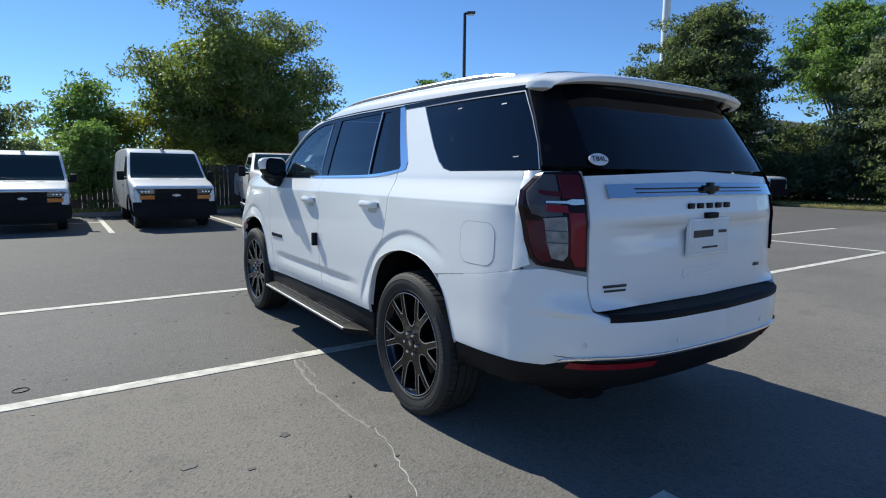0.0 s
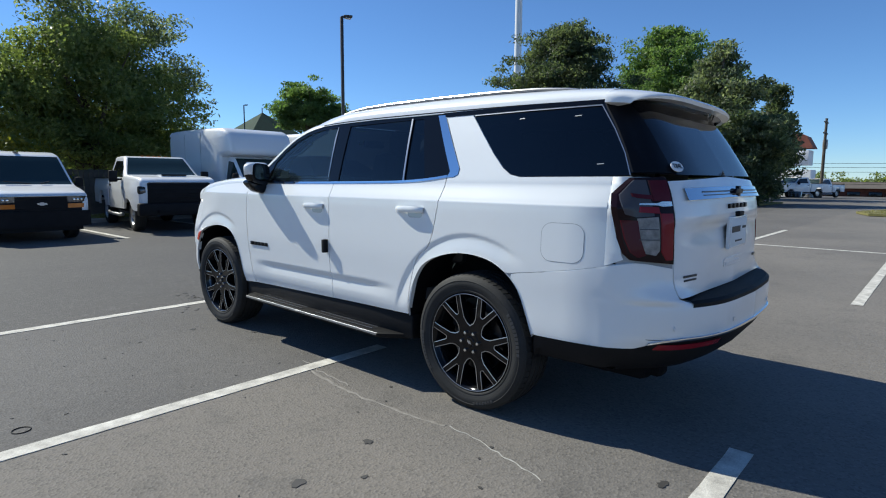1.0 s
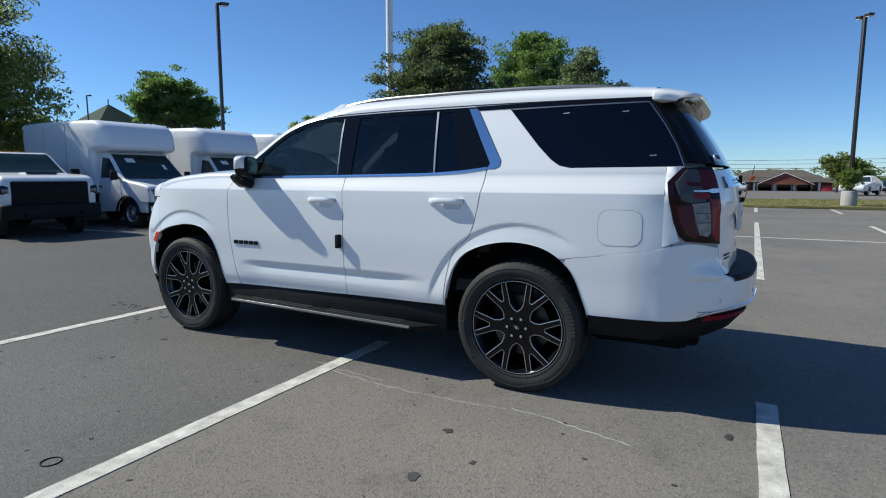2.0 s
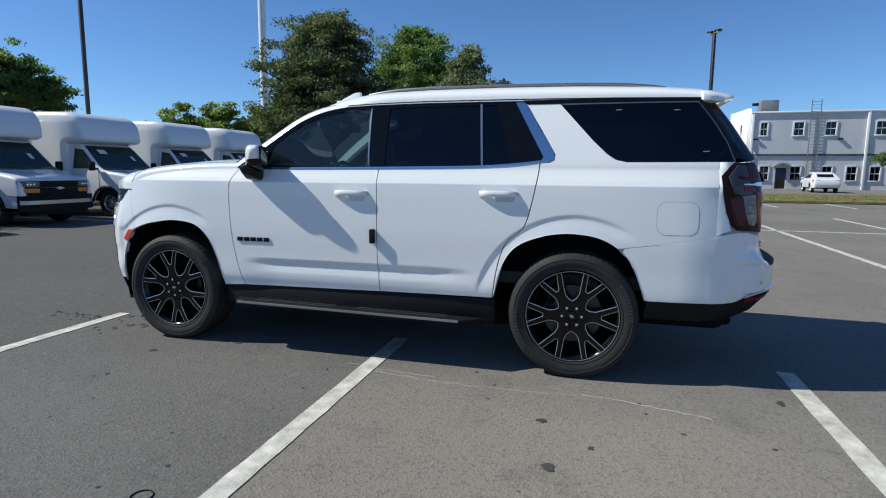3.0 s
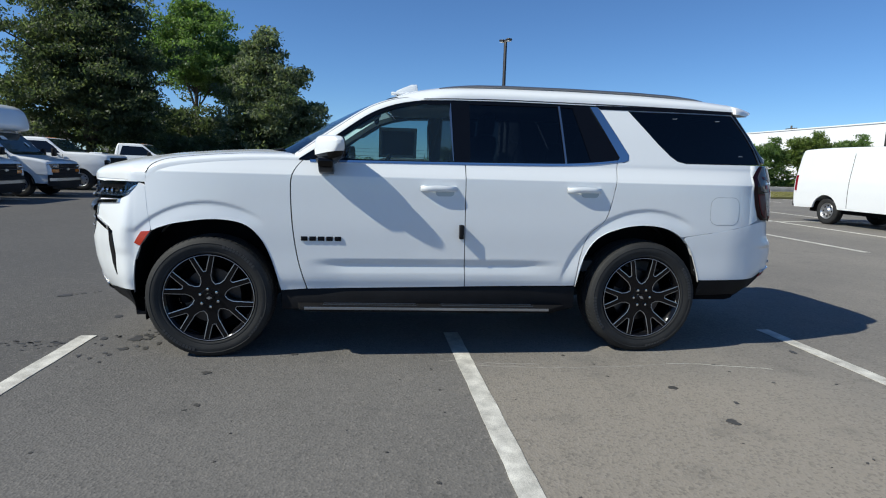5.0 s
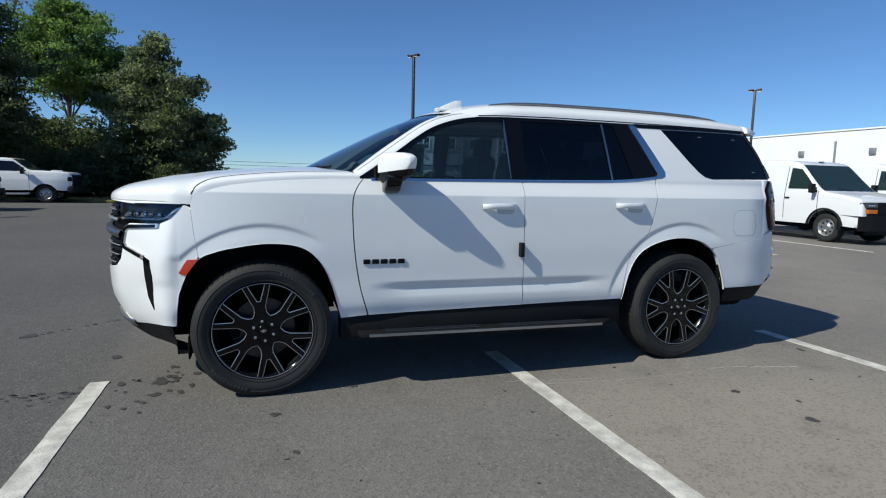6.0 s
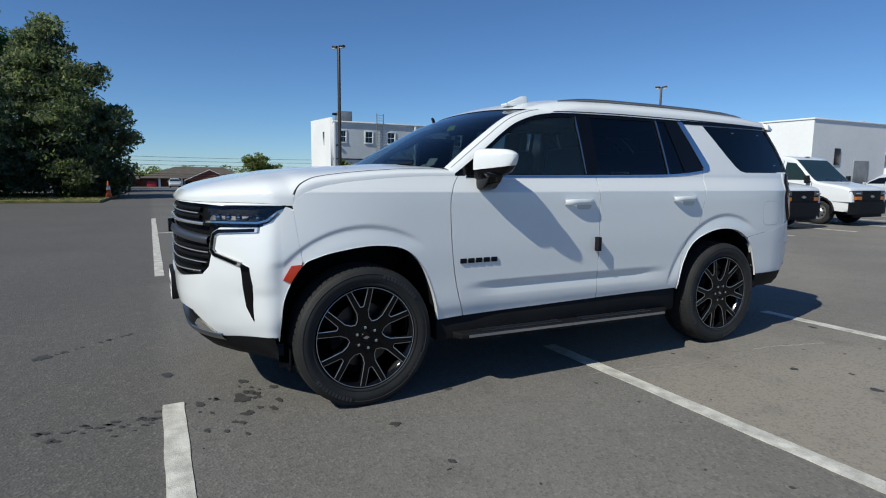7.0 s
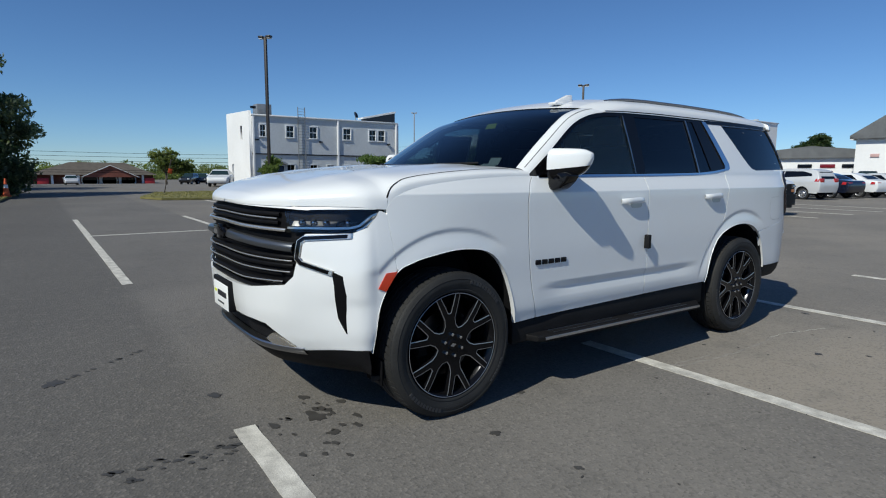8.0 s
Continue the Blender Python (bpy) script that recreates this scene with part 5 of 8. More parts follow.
part("dealer_bar", moved(box(0, 0, 0, 0.13, 0.006, 0.012, 0.002), pose(-0.62, -2.674, 0.905, 0, 0, -9)), INK, tailgate)
part("dealer_bar", moved(box(0, 0, 0, 0.12, 0.006, 0.010, 0.002), pose(-0.62, -2.675, 0.885, 0, 0, -9)), INK, tailgate)
part("camera_housing", box(0, -2.725, 1.198, 0.09, 0.03, 0.028, 0.006), BLACK_TRIM, tailgate)
rp = part("rear_plate", box(0, -2.722, 1.095, 0.31, 0.012, 0.158, 0.004), PAPER, hero, "white dealer plate on the tailgate")
part("print_bar", box(-0.06, -2.7295, 1.112, 0.16, 0.002, 0.034), INK, rp)
part("print_bar", box(0.10, -2.7295, 1.118, 0.07, 0.002, 0.014), INK, rp)
part("print_bar", box(0.0, -2.7295, 1.045, 0.13, 0.002, 0.009), INK, rp)
part("plate_frame", join(box(0, -2.716, 1.178, 0.335, 0.02, 0.012, 0.003), box(0, -2.716, 1.012, 0.335, 0.02, 0.012, 0.003), box(-0.162, -2.716, 1.095, 0.012, 0.02, 0.17, 0.003), box(0.162, -2.716, 1.095, 0.012, 0.02, 0.17, 0.003)), WHITE, rp)
part("handle_recess", patch(rounded(0, 0.925, 0.34, 0.05, 0.02), [], on(rear, 0.003), 0.03, (0, 0.01, 0)), WHITE, tailgate)
part("handle_slot", patch(rounded(0, 0.918, 0.28, 0.022, 0.01), [], on(rear, 0.005), 0.03, (0, 0.01, 0)), WHITE_DULL, tailgate)
stick = lathe([(0, 0.0025), (0.047, 0.0025), (0.049, 0.001), (0.049, -0.002)], "z", 24)
st_m = Matrix.Translation((-0.672, -2.597, 1.452)) @ pose(0, 0, 0, 62, 0, -14)
part("window_sticker", moved(stick, st_m @ Matrix.Diagonal((1, 0.6, 1, 1))), WHITE_DULL, rear_glass, "oval white stock sticker")
part("sticker_text", moved(letters("T84L", 0.036, 0.0008), st_m @ Matrix.Translation((0, 0, 0.0045))), INK, rear_glass)
# rear bumper
rb_side = [(rear.end(z) - 0.001, z) for z in np.arange(0.545, 0.866, 0.02)]
rb = mirror_ring([(0, 0.60)] + [rx_(x, 0.60) for x in (0.3, 0.55, 0.70)] + [rx_(0.80, 0.59), rx_(0.86, 0.545)] + [(rear.s_of_y(y, 0.54), 0.54) for y in (-2.4, -2.2, -2.05)] + rb_side +
                 [(rear.s_of_y(y, z), z) for y, z in SEAM] + [(rear.s_of_y(-2.40, 0.96), 0.962), (rear.s_of_y(-2.50, 0.98), 0.981), (rear.s_of_y(-2.545, 0.98), 0.979), (rear.s_of_x(0.80, 0.96), 0.962), (rear.s_of_x(0.755, 0.96), 0.952), (rear.s_of_x(0.755, 0.88), 0.88), (rear.s_of_x(0.755, 0.82), 0.806), (rear.s_of_x(0.70, 0.78), 0.785), (rear.s_of_x(0.4, 0.78), 0.785), (0, 0.785)])
bumper_r = part("rear_bumper", patch(rb, [], on(rear), 0.022, bumper_lip), WHITE, hero)
shelf = [[(-x, rear.at(rear.s_of_x(abs(x), 0.78), 0.78)[1] + d, 0.784 + 0.014 * (d > 0)) for x in np.linspace(-0.72, 0.72, 41)] for d in (0.0, 0.14)]
part("bumper_shelf", sheet(shelf), WHITE, bumper_r)
pad = []
for x in np.linspace(-0.70, 0.70, 41):
    y0 = rear.at(rear.s_of_x(abs(x), 0.78), 0.78)[1]
    pad.append([(x, y0 - 0.005, 0.752), (x, y0 - 0.005, 0.780), (x, y0 + 0.012, 0.794), (x, y0 + 0.135, 0.803), (x, y0 + 0.135, 0.78)])
part("step_pad", sheet(pad), BLACK_TRIM, bumper_r, "black ribbed step pad on the bumper")
part("bumper_trim", across(rear, [(0, 0.606), (0.5, 0.604), (0.74, 0.602), (0.80, 0.592), (0.835, 0.570)], 0.022, 0.03, 0.012), CHROME, bumper_r, "chrome strip along the bumper")
low = [[rear.at(s, z, p) for z, p in ((0.60, 0.0), (0.52, -0.004), (0.45, -0.01), (0.40, -0.05), (0.38, -0.14))] for s in np.linspace(-rear.s_of_x(0.85, 0.58), rear.s_of_x(0.85, 0.58), 51)]
part("rear_valance", sheet(low), BLACK_TRIM, hero, "black plastic lower bumper")
for k in (1, -1):
    sidev = [[rear.at(k * s, z, p) for z, p in ((0.543, 0.001), (0.47, -0.004), (0.42, -0.03), (0.40, -0.1))] for s in np.linspace(rear.s_of_x(0.80, 0.54), rear.end(0.52), 24)]
    part("rear_side_valance", sheet(sidev), BLACK_TRIM, hero)
    refl = [rx_(0.46, 0.575), rx_(0.80, 0.572), rx_(0.80, 0.540), rx_(0.46, 0.545)]
    part("rear_reflector", patch([(k * s, z) for s, z in refl], [], on(rear, 0.006), 0.04, (0, 0.01, 0)), RED, hero, "dark red rear reflector")
    for x in (0.35, 0.78):
        part("parking_sensor", moved(lathe([(0, 0.004), (0.011, 0.004), (0.0125, 0.0)], "y", 12), Matrix.Translation(rear.at(k * rear.s_of_x(x, 0.66), 0.66, 0.001)) @ pose(0, 0, 0, 0, 0, 180)), WHITE_DULL, bumper_r)

# ---- sills, running boards, wheel housings, underside ----
both("sill", lambda: box(-0.905, 0.02, 0.405, 0.10, 2.10, 0.17, 0.02), BLACK_TRIM, label="black plastic sill")


def board():
    prof = [(0.0, 0.0), (0.02, -0.022), (0.15, -0.024), (0.165, -0.012), (0.165, 0.006), (0.15, 0.012), (0.0, 0.012)]
    rows = []
    for y, cut in ((0.955, 0.11), (0.93, 0.03), (0.86, 0.0), (0.0, 0.0), (-0.78, 0.0), (-0.80, 0.0), (-0.98, 0.14)):
        z = 0.36 - 0.012 * (0.9 - y)
        rows.append([(-0.905 - max(0.002, a - cut * (a / 0.165)), y, z + b) for a, b in prof])
    return sheet(rows, closed=True)


for ob in both("running_board", board, BOARD, label="dark running board with a bright edge"):
    k = -1 if ob.data.vertices[0].co.x < 0 else 1
    def strip_on(x0, x1, dz, y0=0.90, y1=-0.80):
        return sheet([[(k * x0, y, 0.36 - 0.012 * (0.9 - y) + dz), (k * x1, y, 0.36 - 0.012 * (0.9 - y) + dz + 0.002), (k * x1, y, 0.36 - 0.012 * (0.9 - y) + dz - 0.008)] for y in np.linspace(y0, y1, 20)])
    part("edge_strip", sheet([[(k * 1.0665, y, 0.36 - 0.012 * (0.9 - y) + 0.0105), (k * 1.0725, y, 0.36 - 0.012 * (0.9 - y) + 0.008), (k * 1.0725, y, 0.36 - 0.012 * (0.9 - y) - 0.006)] for y in np.linspace(0.90, -0.80, 20)]), SATIN, ob, "bright satin edge")
    part("edge_strip", strip_on(0.935, 0.943, 0.016, 0.84, -0.86), CHROME, ob)
    for y0, y1 in ((0.80, 0.12), (-0.02, -0.72)):
        tr = part("tread", strip_on(0.95, 1.03, 0.0125, y0, y1), BLACK_TRIM, ob)
        for x in (0.962, 1.014):
            part("tread_strip", strip_on(x, x + 0.007, 0.0155, y0 - 0.02, y1 + 0.02), SATIN, tr)
    for y in (0.70, -0.55):
        part("board_bracket", box(k * 0.86, y, 0.33, 0.16, 0.06, 0.03, 0.005), UNDER, ob)


def housing(arch):
    rows = [[(-half_width(y, z) + 0.012, y, z), (-0.62, y, z + 0.03)] for y, z in arch]
    a = sheet(rows)
    pts = [(y, z) for y, z in arch]
    b = prism(pts, "x", -0.63, -0.60)
    return join(a, b)


for arch in (ARCH_F, ARCH_R):
    both("wheel_housing", lambda: housing(arch), UNDER)
    both("arch_lip", lambda: sheet([[(-half_width(y, z) - 0.004, y, z), (-half_width(y, z) + 0.03, y, z + 0.004)] for y, z in arch]), WHITE)
part("underbody", join(box(0, 0, 0.45, 1.66, 1.90, 0.22, 0.03), box(0, -0.1, 0.34, 1.50, 2.0, 0.18, 0.04), box(0, -2.2, 0.40, 1.36, 0.6, 0.18, 0.06), box(0, 1.95, 0.42, 1.3, 0.36, 0.2, 0.05), box(0, -2.25, 0.5, 1.4, 0.7, 0.14, 0.05), box(0, 1.5, 0.62, 1.0, 1.1, 0.3), box(0, -1.5, 0.62, 1.0, 1.2, 0.2), tube([(-0.75, HUB_R, HUB_Z), (0.75, HUB_R, HUB_Z)], 0.05), tube([(-0.75, HUB_F, HUB_Z), (0.75, HUB_F, HUB_Z)], 0.04)), UNDER, hero)
both("exhaust_hanger", lambda: box(-0.55, -2.3, 0.37, 0.12, 0.5, 0.08, 0.03), UNDER)


# ---- wheels ----
def tyre_mesh(R, r, w, n=64):
    prof = [(r, -w * 0.40), (r + 0.012, -w * 0.46), (r + (R - r) * 0.45, -w * 0.5), (R - 0.03, -w * 0.47), (R - 0.008, -w * 0.40), (R, -w * 0.30), (R, -w * 0.20), (R - 0.008, -w * 0.19), (R - 0.008, -w * 0.17), (R, -w * 0.16), (R, -0.01), (R - 0.008, -0.006), (R - 0.008, 0.006), (R, 0.01),
            (R, w * 0.16), (R - 0.008, w * 0.17), (R - 0.008, w * 0.19), (R, w * 0.20), (R, w * 0.30), (R - 0.008, w * 0.40), (R - 0.03, w * 0.47), (r + (R - r) * 0.45, w * 0.5), (r + 0.012, w * 0.46), (r, w * 0.40)]
    return lathe(prof, "x", n)


def hero_tyre(R, r, w, n=72):
    """A tyre with rounded shoulders, a rim protector and two ridges on each sidewall."""
    half = [(r, 0.40), (r + 0.010, 0.462), (r + 0.018, 0.470), (r + 0.022, 0.462), (r + 0.045, 0.492), (r + 0.060, 0.500), (R - 0.046, 0.490), (R - 0.042, 0.4975), (R - 0.037, 0.486), (R - 0.022, 0.462), (R - 0.012, 0.425), (R - 0.009, 0.38), (R - 0.009, 0.265), (R - 0.016, 0.26), (R - 0.016, 0.235), (R - 0.002, 0.23), (R, 0.10), (R - 0.009, 0.095), (R - 0.009, 0.065), (R, 0.06)]
    prof = [(a, -b * w) for a, b in half] + [(a, b * w) for a, b in reversed(half)]
    return lathe(prof, "x", n)


def tread_blocks(R, w, side, n=66):
    """Shoulder blocks round one edge of the tread, slightly slanted, with gaps between."""
    vs, fs = [], []
    for i in range(n):
        a0 = 2 * math.pi * (i + (0.5 if side > 0 else 0)) / n
        o = len(vs)
        for b, top, d in ((0.455, -0.024, 0.0), (0.42, -0.009, 0.0), (0.27, -0.001, 0.25)):
            for e_ in (0.0, 0.80):
                for q in (0.012, 0.0):
                    a, rr = a0 + (e_ + d) * 2 * math.pi / n, R + top - q
                    vs.append((side * b * w, rr * math.cos(a), rr * math.sin(a)))
        for j in (0, 4):
            fs += [[o + j + 1, o + j + 3, o + j + 7, o + j + 5], [o + j, o + j + 1, o + j + 5, o + j + 4], [o + j + 2, o + j + 6, o + j + 7, o + j + 3]]
        fs += [[o, o + 2, o + 3, o + 1], [o + 8, o + 9, o + 11, o + 10]]
    return raw(vs, fs)


def sidewall_bars(w, start, count):
    """An arc of small raised bars on the outer sidewall, where lettering stands."""
    bars = [moved(box(-0.497 * w, 0, 0.366, 0.006, 0.016, 0.022 if count > 8 else 0.012), pose(0, 0, 0, start + 3.6 * i)) for i in range(count)]
    return join(*bars)


def hero_wheel():
    """Wheel with its axis along x, outer face towards -x, hub at the origin."""
    e = part("wheel", lathe([(0.292, 0.03), (0.300, 0.0), (0.303, -0.016), (0.297, -0.022), (0.286, -0.014), (0.276, 0.004)], "x", 64), RIM_BLACK, None, "gloss black alloy wheel with machined edges")
    part("rim_well", lathe([(0.276, 0.004), (0.268, 0.02), (0.264, 0.09), (0.262, 0.19)], "x", 64), RIM_BARREL, e)
    part("rim_back", lathe([(0.262, 0.19), (0.20, 0.215), (0.0, 0.215)], "x", 48), UNDER, e)
    part("rim_edge", lathe([(0.2965, -0.0232), (0.2945, -0.0242), (0.2925, -0.0230)], "x", 64), RIM_CUT, e)
    tyre = part("tyre", moved(hero_tyre(0.418, 0.298, 0.285), Matrix.Translation((0.105, 0, 0))), RUBBER, e, "black road tyre with block tread")
    for side in (-1, 1):
        tagged(part("shoulder_tread", moved(tread_blocks(0.418, 0.285, side), Matrix.Translation((0.105, 0, 0))), RUBBER, tyre, smooth=0), kind="stuff")
    for start, count in ((205, 11), (25, 11), (120, 7)):
        tagged(part("sidewall_lettering", moved(sidewall_bars(0.285, start, count), Matrix.Translation((0.105, 0, 0))), SIDEWALL, tyre, "raised unreadable sidewall lettering", smooth=0), kind="stuff")
    part("hub", lathe([(0.0, -0.006), (0.058, -0.006), (0.075, 0.006), (0.088, 0.02), (0.105, 0.06), (0.10, 0.09)], "x", 36), RIM_BLACK, e)
    part("centre_cap", lathe([(0.0, -0.014), (0.028, -0.013), (0.034, -0.005)], "x", 24), GLOSS_BLACK, e)
    bow = prism([(-0.018, -0.004), (-0.014, 0.004), (-0.006, 0.004), (-0.006, 0.009), (0.006, 0.009), (0.006, 0.004), (0.018, 0.004), (0.014, -0.004), (0.006, -0.004), (0.006, -0.009), (-0.006, -0.009), (-0.006, -0.004)], "x", -0.017, -0.013)
    part("cap_badge", bow, RIM_CUT, e)
    part("brake_disc", lathe([(0.06, 0.07), (0.19, 0.07), (0.19, 0.095), (0.06, 0.095)], "x", 40), DARK_METAL, e)
    part("caliper", box(0.07, 0.17, 0.06, 0.07, 0.06, 0.17, 0.015), UNDER, e)
    for i in range(6):
        a = 2 * math.pi * (i + 0.5) / 6
        part("lug_nut", moved(lathe([(0.0, -0.022), (0.009, -0.020), (0.012, -0.012), (0.012, 0.0)], "x", 6), pose(0, 0.062 * math.cos(a), 0.062 * math.sin(a))), CHROME, e)

    # six Y-shaped spokes; a Y stands along +z
    def face_x(y, z):
        return -0.004 - 0.012 * smoothstep(0.08, 0.27, math.hypot(y, z))

    half = [(0.0, 0.05), (0.034, 0.056), (0.0515, 0.0885), (0.0385, 0.114), (0.037, 0.150), (0.0825, 0.2770), (0.0475, 0.2855), (0.0085, 0.188), (0.0, 0.186)]
    ring = half + [(-y, z) for y, z in reversed(half[1:-1])]
    y_bm = prism([(y, z) for y, z in ring], "x", -0.0, 0.045)
    for v in y_bm.verts:
        v.co.x += face_x(v.co.y, v.co.z) + (0.004 if v.co.x < 0.02 else 0) - 0.004

    def rim_line(line, w):
        """A narrow bevelled strip just inside an edge of the spoke."""
        p, nrm = offset_line(resample_line(line, 0.02), 0)
        return sheet([[(face_x(*a) - 0.0012, *(a + 0.0005 * b)), (face_x(*a) - 0.0022, *(a + w * b))] for a, b in zip(p, nrm)])

    outer = [(0.0515, 0.0885), (0.0385, 0.114), (0.037, 0.150), (0.0825, 0.2770)]
    inner = [(0.0475, 0.2855), (0.0085, 0.188), (0.0, 0.186)]
    cuts = []
    for line in (outer, inner):
        cuts.append(rim_line([(-y, z) for y, z in line], 0.0050))
        cuts.append(rim_line(list(reversed(line)), 0.0050))
    spoke_me = []
    for bm, mat in [(y_bm, RIM_BLACK)] + [(c, RIM_CUT) for c in cuts]:
        bmesh.ops.recalc_face_normals(bm, faces=bm.faces)
        me = bpy.data.meshes.new("spoke")
        bm.to_mesh(me)
        bm.free()
        finish(me, mat, 20)
        spoke_me.append(me)
    for i in range(6):
        s = piece("spoke", spoke_me[0], e, pose(0, 0, 0, 60 * i, 0, 0))
        for me in spoke_me[1:]:
            piece("machined_edge", me, s)
    return e


wheel = hero_wheel()
wheel.parent = hero
wheel.matrix_basis = pose(-0.965, HUB_R, HUB_Z, 29)
for x, y, turn, rz in ((-0.965, HUB_F, -8, 0), (0.965, HUB_R, 40, 180), (0.965, HUB_F, 5, 180)):
    c = copy_thing(wheel, pose(x, y, HUB_Z, 0, 0, rz) @ pose(0, 0, 0, turn))

# ---- door furniture ----
def handle(y0, z0):
    def mk():
        k = half_width(y0, z0)
        pts = []
        for t in np.linspace(0, 1, 17):
            y = y0 + 0.125 - 0.25 * t
            d = 0.030 * (1 - abs(2 * t - 1) ** 4)
            hgt = 0.017 + 0.004 * math.sin(math.pi * t)
            c = -half_width(y, z0) - d
            zc = z0 + 0.004 * math.sin(math.pi * t)
            pts.append([(c + 0.012, y, zc + hgt * 0.9), (c - 0.004, y, zc + hgt), (c - 0.011, y, zc + hgt * 0.4), (c - 0.011, y, zc - hgt * 0.4), (c - 0.004, y, zc - hgt), (c + 0.012, y, zc - hgt * 0.9)])
        return sheet(pts, closed=True)
    return mk


def cup(y0, z0):
    def mk():
        return patch(rounded(y0 - 0.045, z0 - 0.022, 0.13, 0.055, 0.026), [], out(0.0012), 0.03)
    return mk


for y0, z0 in ((0.0, 1.178), (-1.04, 1.190)):
    for ob in both("door_handle", handle(y0, z0), WHITE, label="white pull handle"):
        pass
    both("handle_cup", cup(y0, z0), SATIN)
# black edge guard clipped to the door gap
part("edge_guard", box(-0.998 - 0.014, -0.165, 0.885, 0.040, 0.030, 0.098, 0.004), BLACK_TRIM, hero, "black foam door-edge guard")
# badge on the doors: five dark bars where the lettering stands
for k in (-1, 1):
    for i in range(5):
        y = 0.905 - 0.056 * i
        w = half_width(y, 0.825)
        part("badge_bar", box(k * (w + 0.003), y, 0.825, 0.010, 0.044, 0.030, 0.003), PILLAR_BLACK, hero)


MIRROR_AT = pose(-1.058, 0.722, 1.424, 0, 0, 20)


def mirror_bm():
    """The mirror head, lofted outwards: flat glass side, nose swept back, underside rising to a rounded tip."""
    rows_ = []
    for u in np.concatenate([[0.0, 0.015, 0.04, 0.08], np.linspace(0.14, 0.80, 9), [0.86, 0.91, 0.95, 0.98, 0.995, 1.0]]):
        e = 1.0
        if u > 0.74:
            e = math.sqrt(max(0.0, 1 - ((u - 0.74) / 0.26) ** 2))
        elif u < 0.08:
            e = 0.75 + 0.25 * math.sqrt(max(0.0, 1 - ((0.08 - u) / 0.08) ** 2))
        top, low = 0.092 - 0.012 * u ** 2.5, -0.108 + 0.088 * u ** 2.3
        back, nose = -0.064, 0.080 - 0.072 * u ** 1.6
        mz, my, hz, hy = (top + low) / 2 + 0.02 * (1 - e) * u, (back + nose) / 2, (top - low) / 2 * e, (nose - back) / 2 * (0.35 + 0.65 * e if u < 0.99 else 0.5 * e)
        ring_ = []
        for a in np.linspace(0, 2 * math.pi, 33)[:-1]:
            c, q = math.cos(a), math.sin(a)
            ring_.append((0.125 - 0.258 * u, my + hy * math.copysign(abs(c) ** 0.55, c), mz + hz * math.copysign(abs(q) ** 0.62, q)))
        rows_.append(ring_)
    return moved(sheet(rows_, closed=True), MIRROR_AT)


def cut_bm(bm, z, keep_top):
    bmesh.ops.bisect_plane(bm, geom=bm.verts[:] + bm.edges[:] + bm.faces[:], plane_co=(0, 0, z), plane_no=(0.06, 0.10, 1), clear_inner=keep_top, clear_outer=not keep_top)
    return bm


for ob in both("door_mirror", lambda: cut_bm(mirror_bm(), 1.410, True), WHITE, label="white door mirror on a black foot"):
    k = -1 if ob.data.vertices[0].co.x < 0 else 1
    def sided(bm):
        return bm if k < 0 else mirrored(bm)
    part("mirror_lower", sided(cut_bm(mirror_bm(), 1.410, False)), GLOSS_BLACK, ob)
    part("mirror_bezel", sided(moved(prism(rounded(0, 0, 0.205, 0.140, 0.055), "y", -0.006, 0.006), MIRROR_AT @ pose(0.012, -0.063, 0.010, 0, 5))), GLOSS_BLACK, ob)
    part("mirror_glass", sided(moved(prism(rounded(0, 0, 0.182, 0.118, 0.045), "y", -0.002, 0.002), MIRROR_AT @ pose(0.012, -0.0705, 0.010, 0, 5))), MIRROR, ob, "mirror glass")
    part("mirror_foot", sided(prism([(-0.950, 1.340), (-0.950, 1.268), (-0.995, 1.258), (-1.045, 1.272), (-1.095, 1.312), (-1.125, 1.350), (-1.10, 1.372), (-1.0, 1.372)], "y", 0.705, 0.805, 0.014, 3)), GLOSS_BLACK, ob)

# ---- cabin ----
part("cabin_floor", box(0, -0.7, 0.62, 1.66, 3.4, 0.08), INTERIOR, hero)
part("dashboard", join(prism([(0.62, 0.7), (0.55, 1.05), (0.60, 1.22), (0.80, 1.30), (1.08, 1.33), (1.08, 0.7)], "x", -0.82, 0.82, 0.03), box(0.0, 0.60, 1.27, 0.36, 0.03, 0.16, 0.01)), INTERIOR, hero, "dark grey dashboard")
both("door_card", lambda: box(-0.86, -0.07, 1.0, 0.03, 1.84, 0.66, 0.012), INTERIOR)


def seat_bm(x, y, w=0.5, head=True):
    base = box(x, y + 0.02, 0.90, w, 0.50, 0.18, 0.06)
    back = moved(box(0, 0, 0.33, w, 0.16, 0.66, 0.06), pose(x, y - 0.24, 0.93, -8 + 18))
    parts = [base, back]
    if head:
        parts.append(moved(box(0, 0, 0.10, w * 0.55, 0.10, 0.20, 0.045), pose(x, y - 0.36, 1.55, 8)))
    return join(*parts)


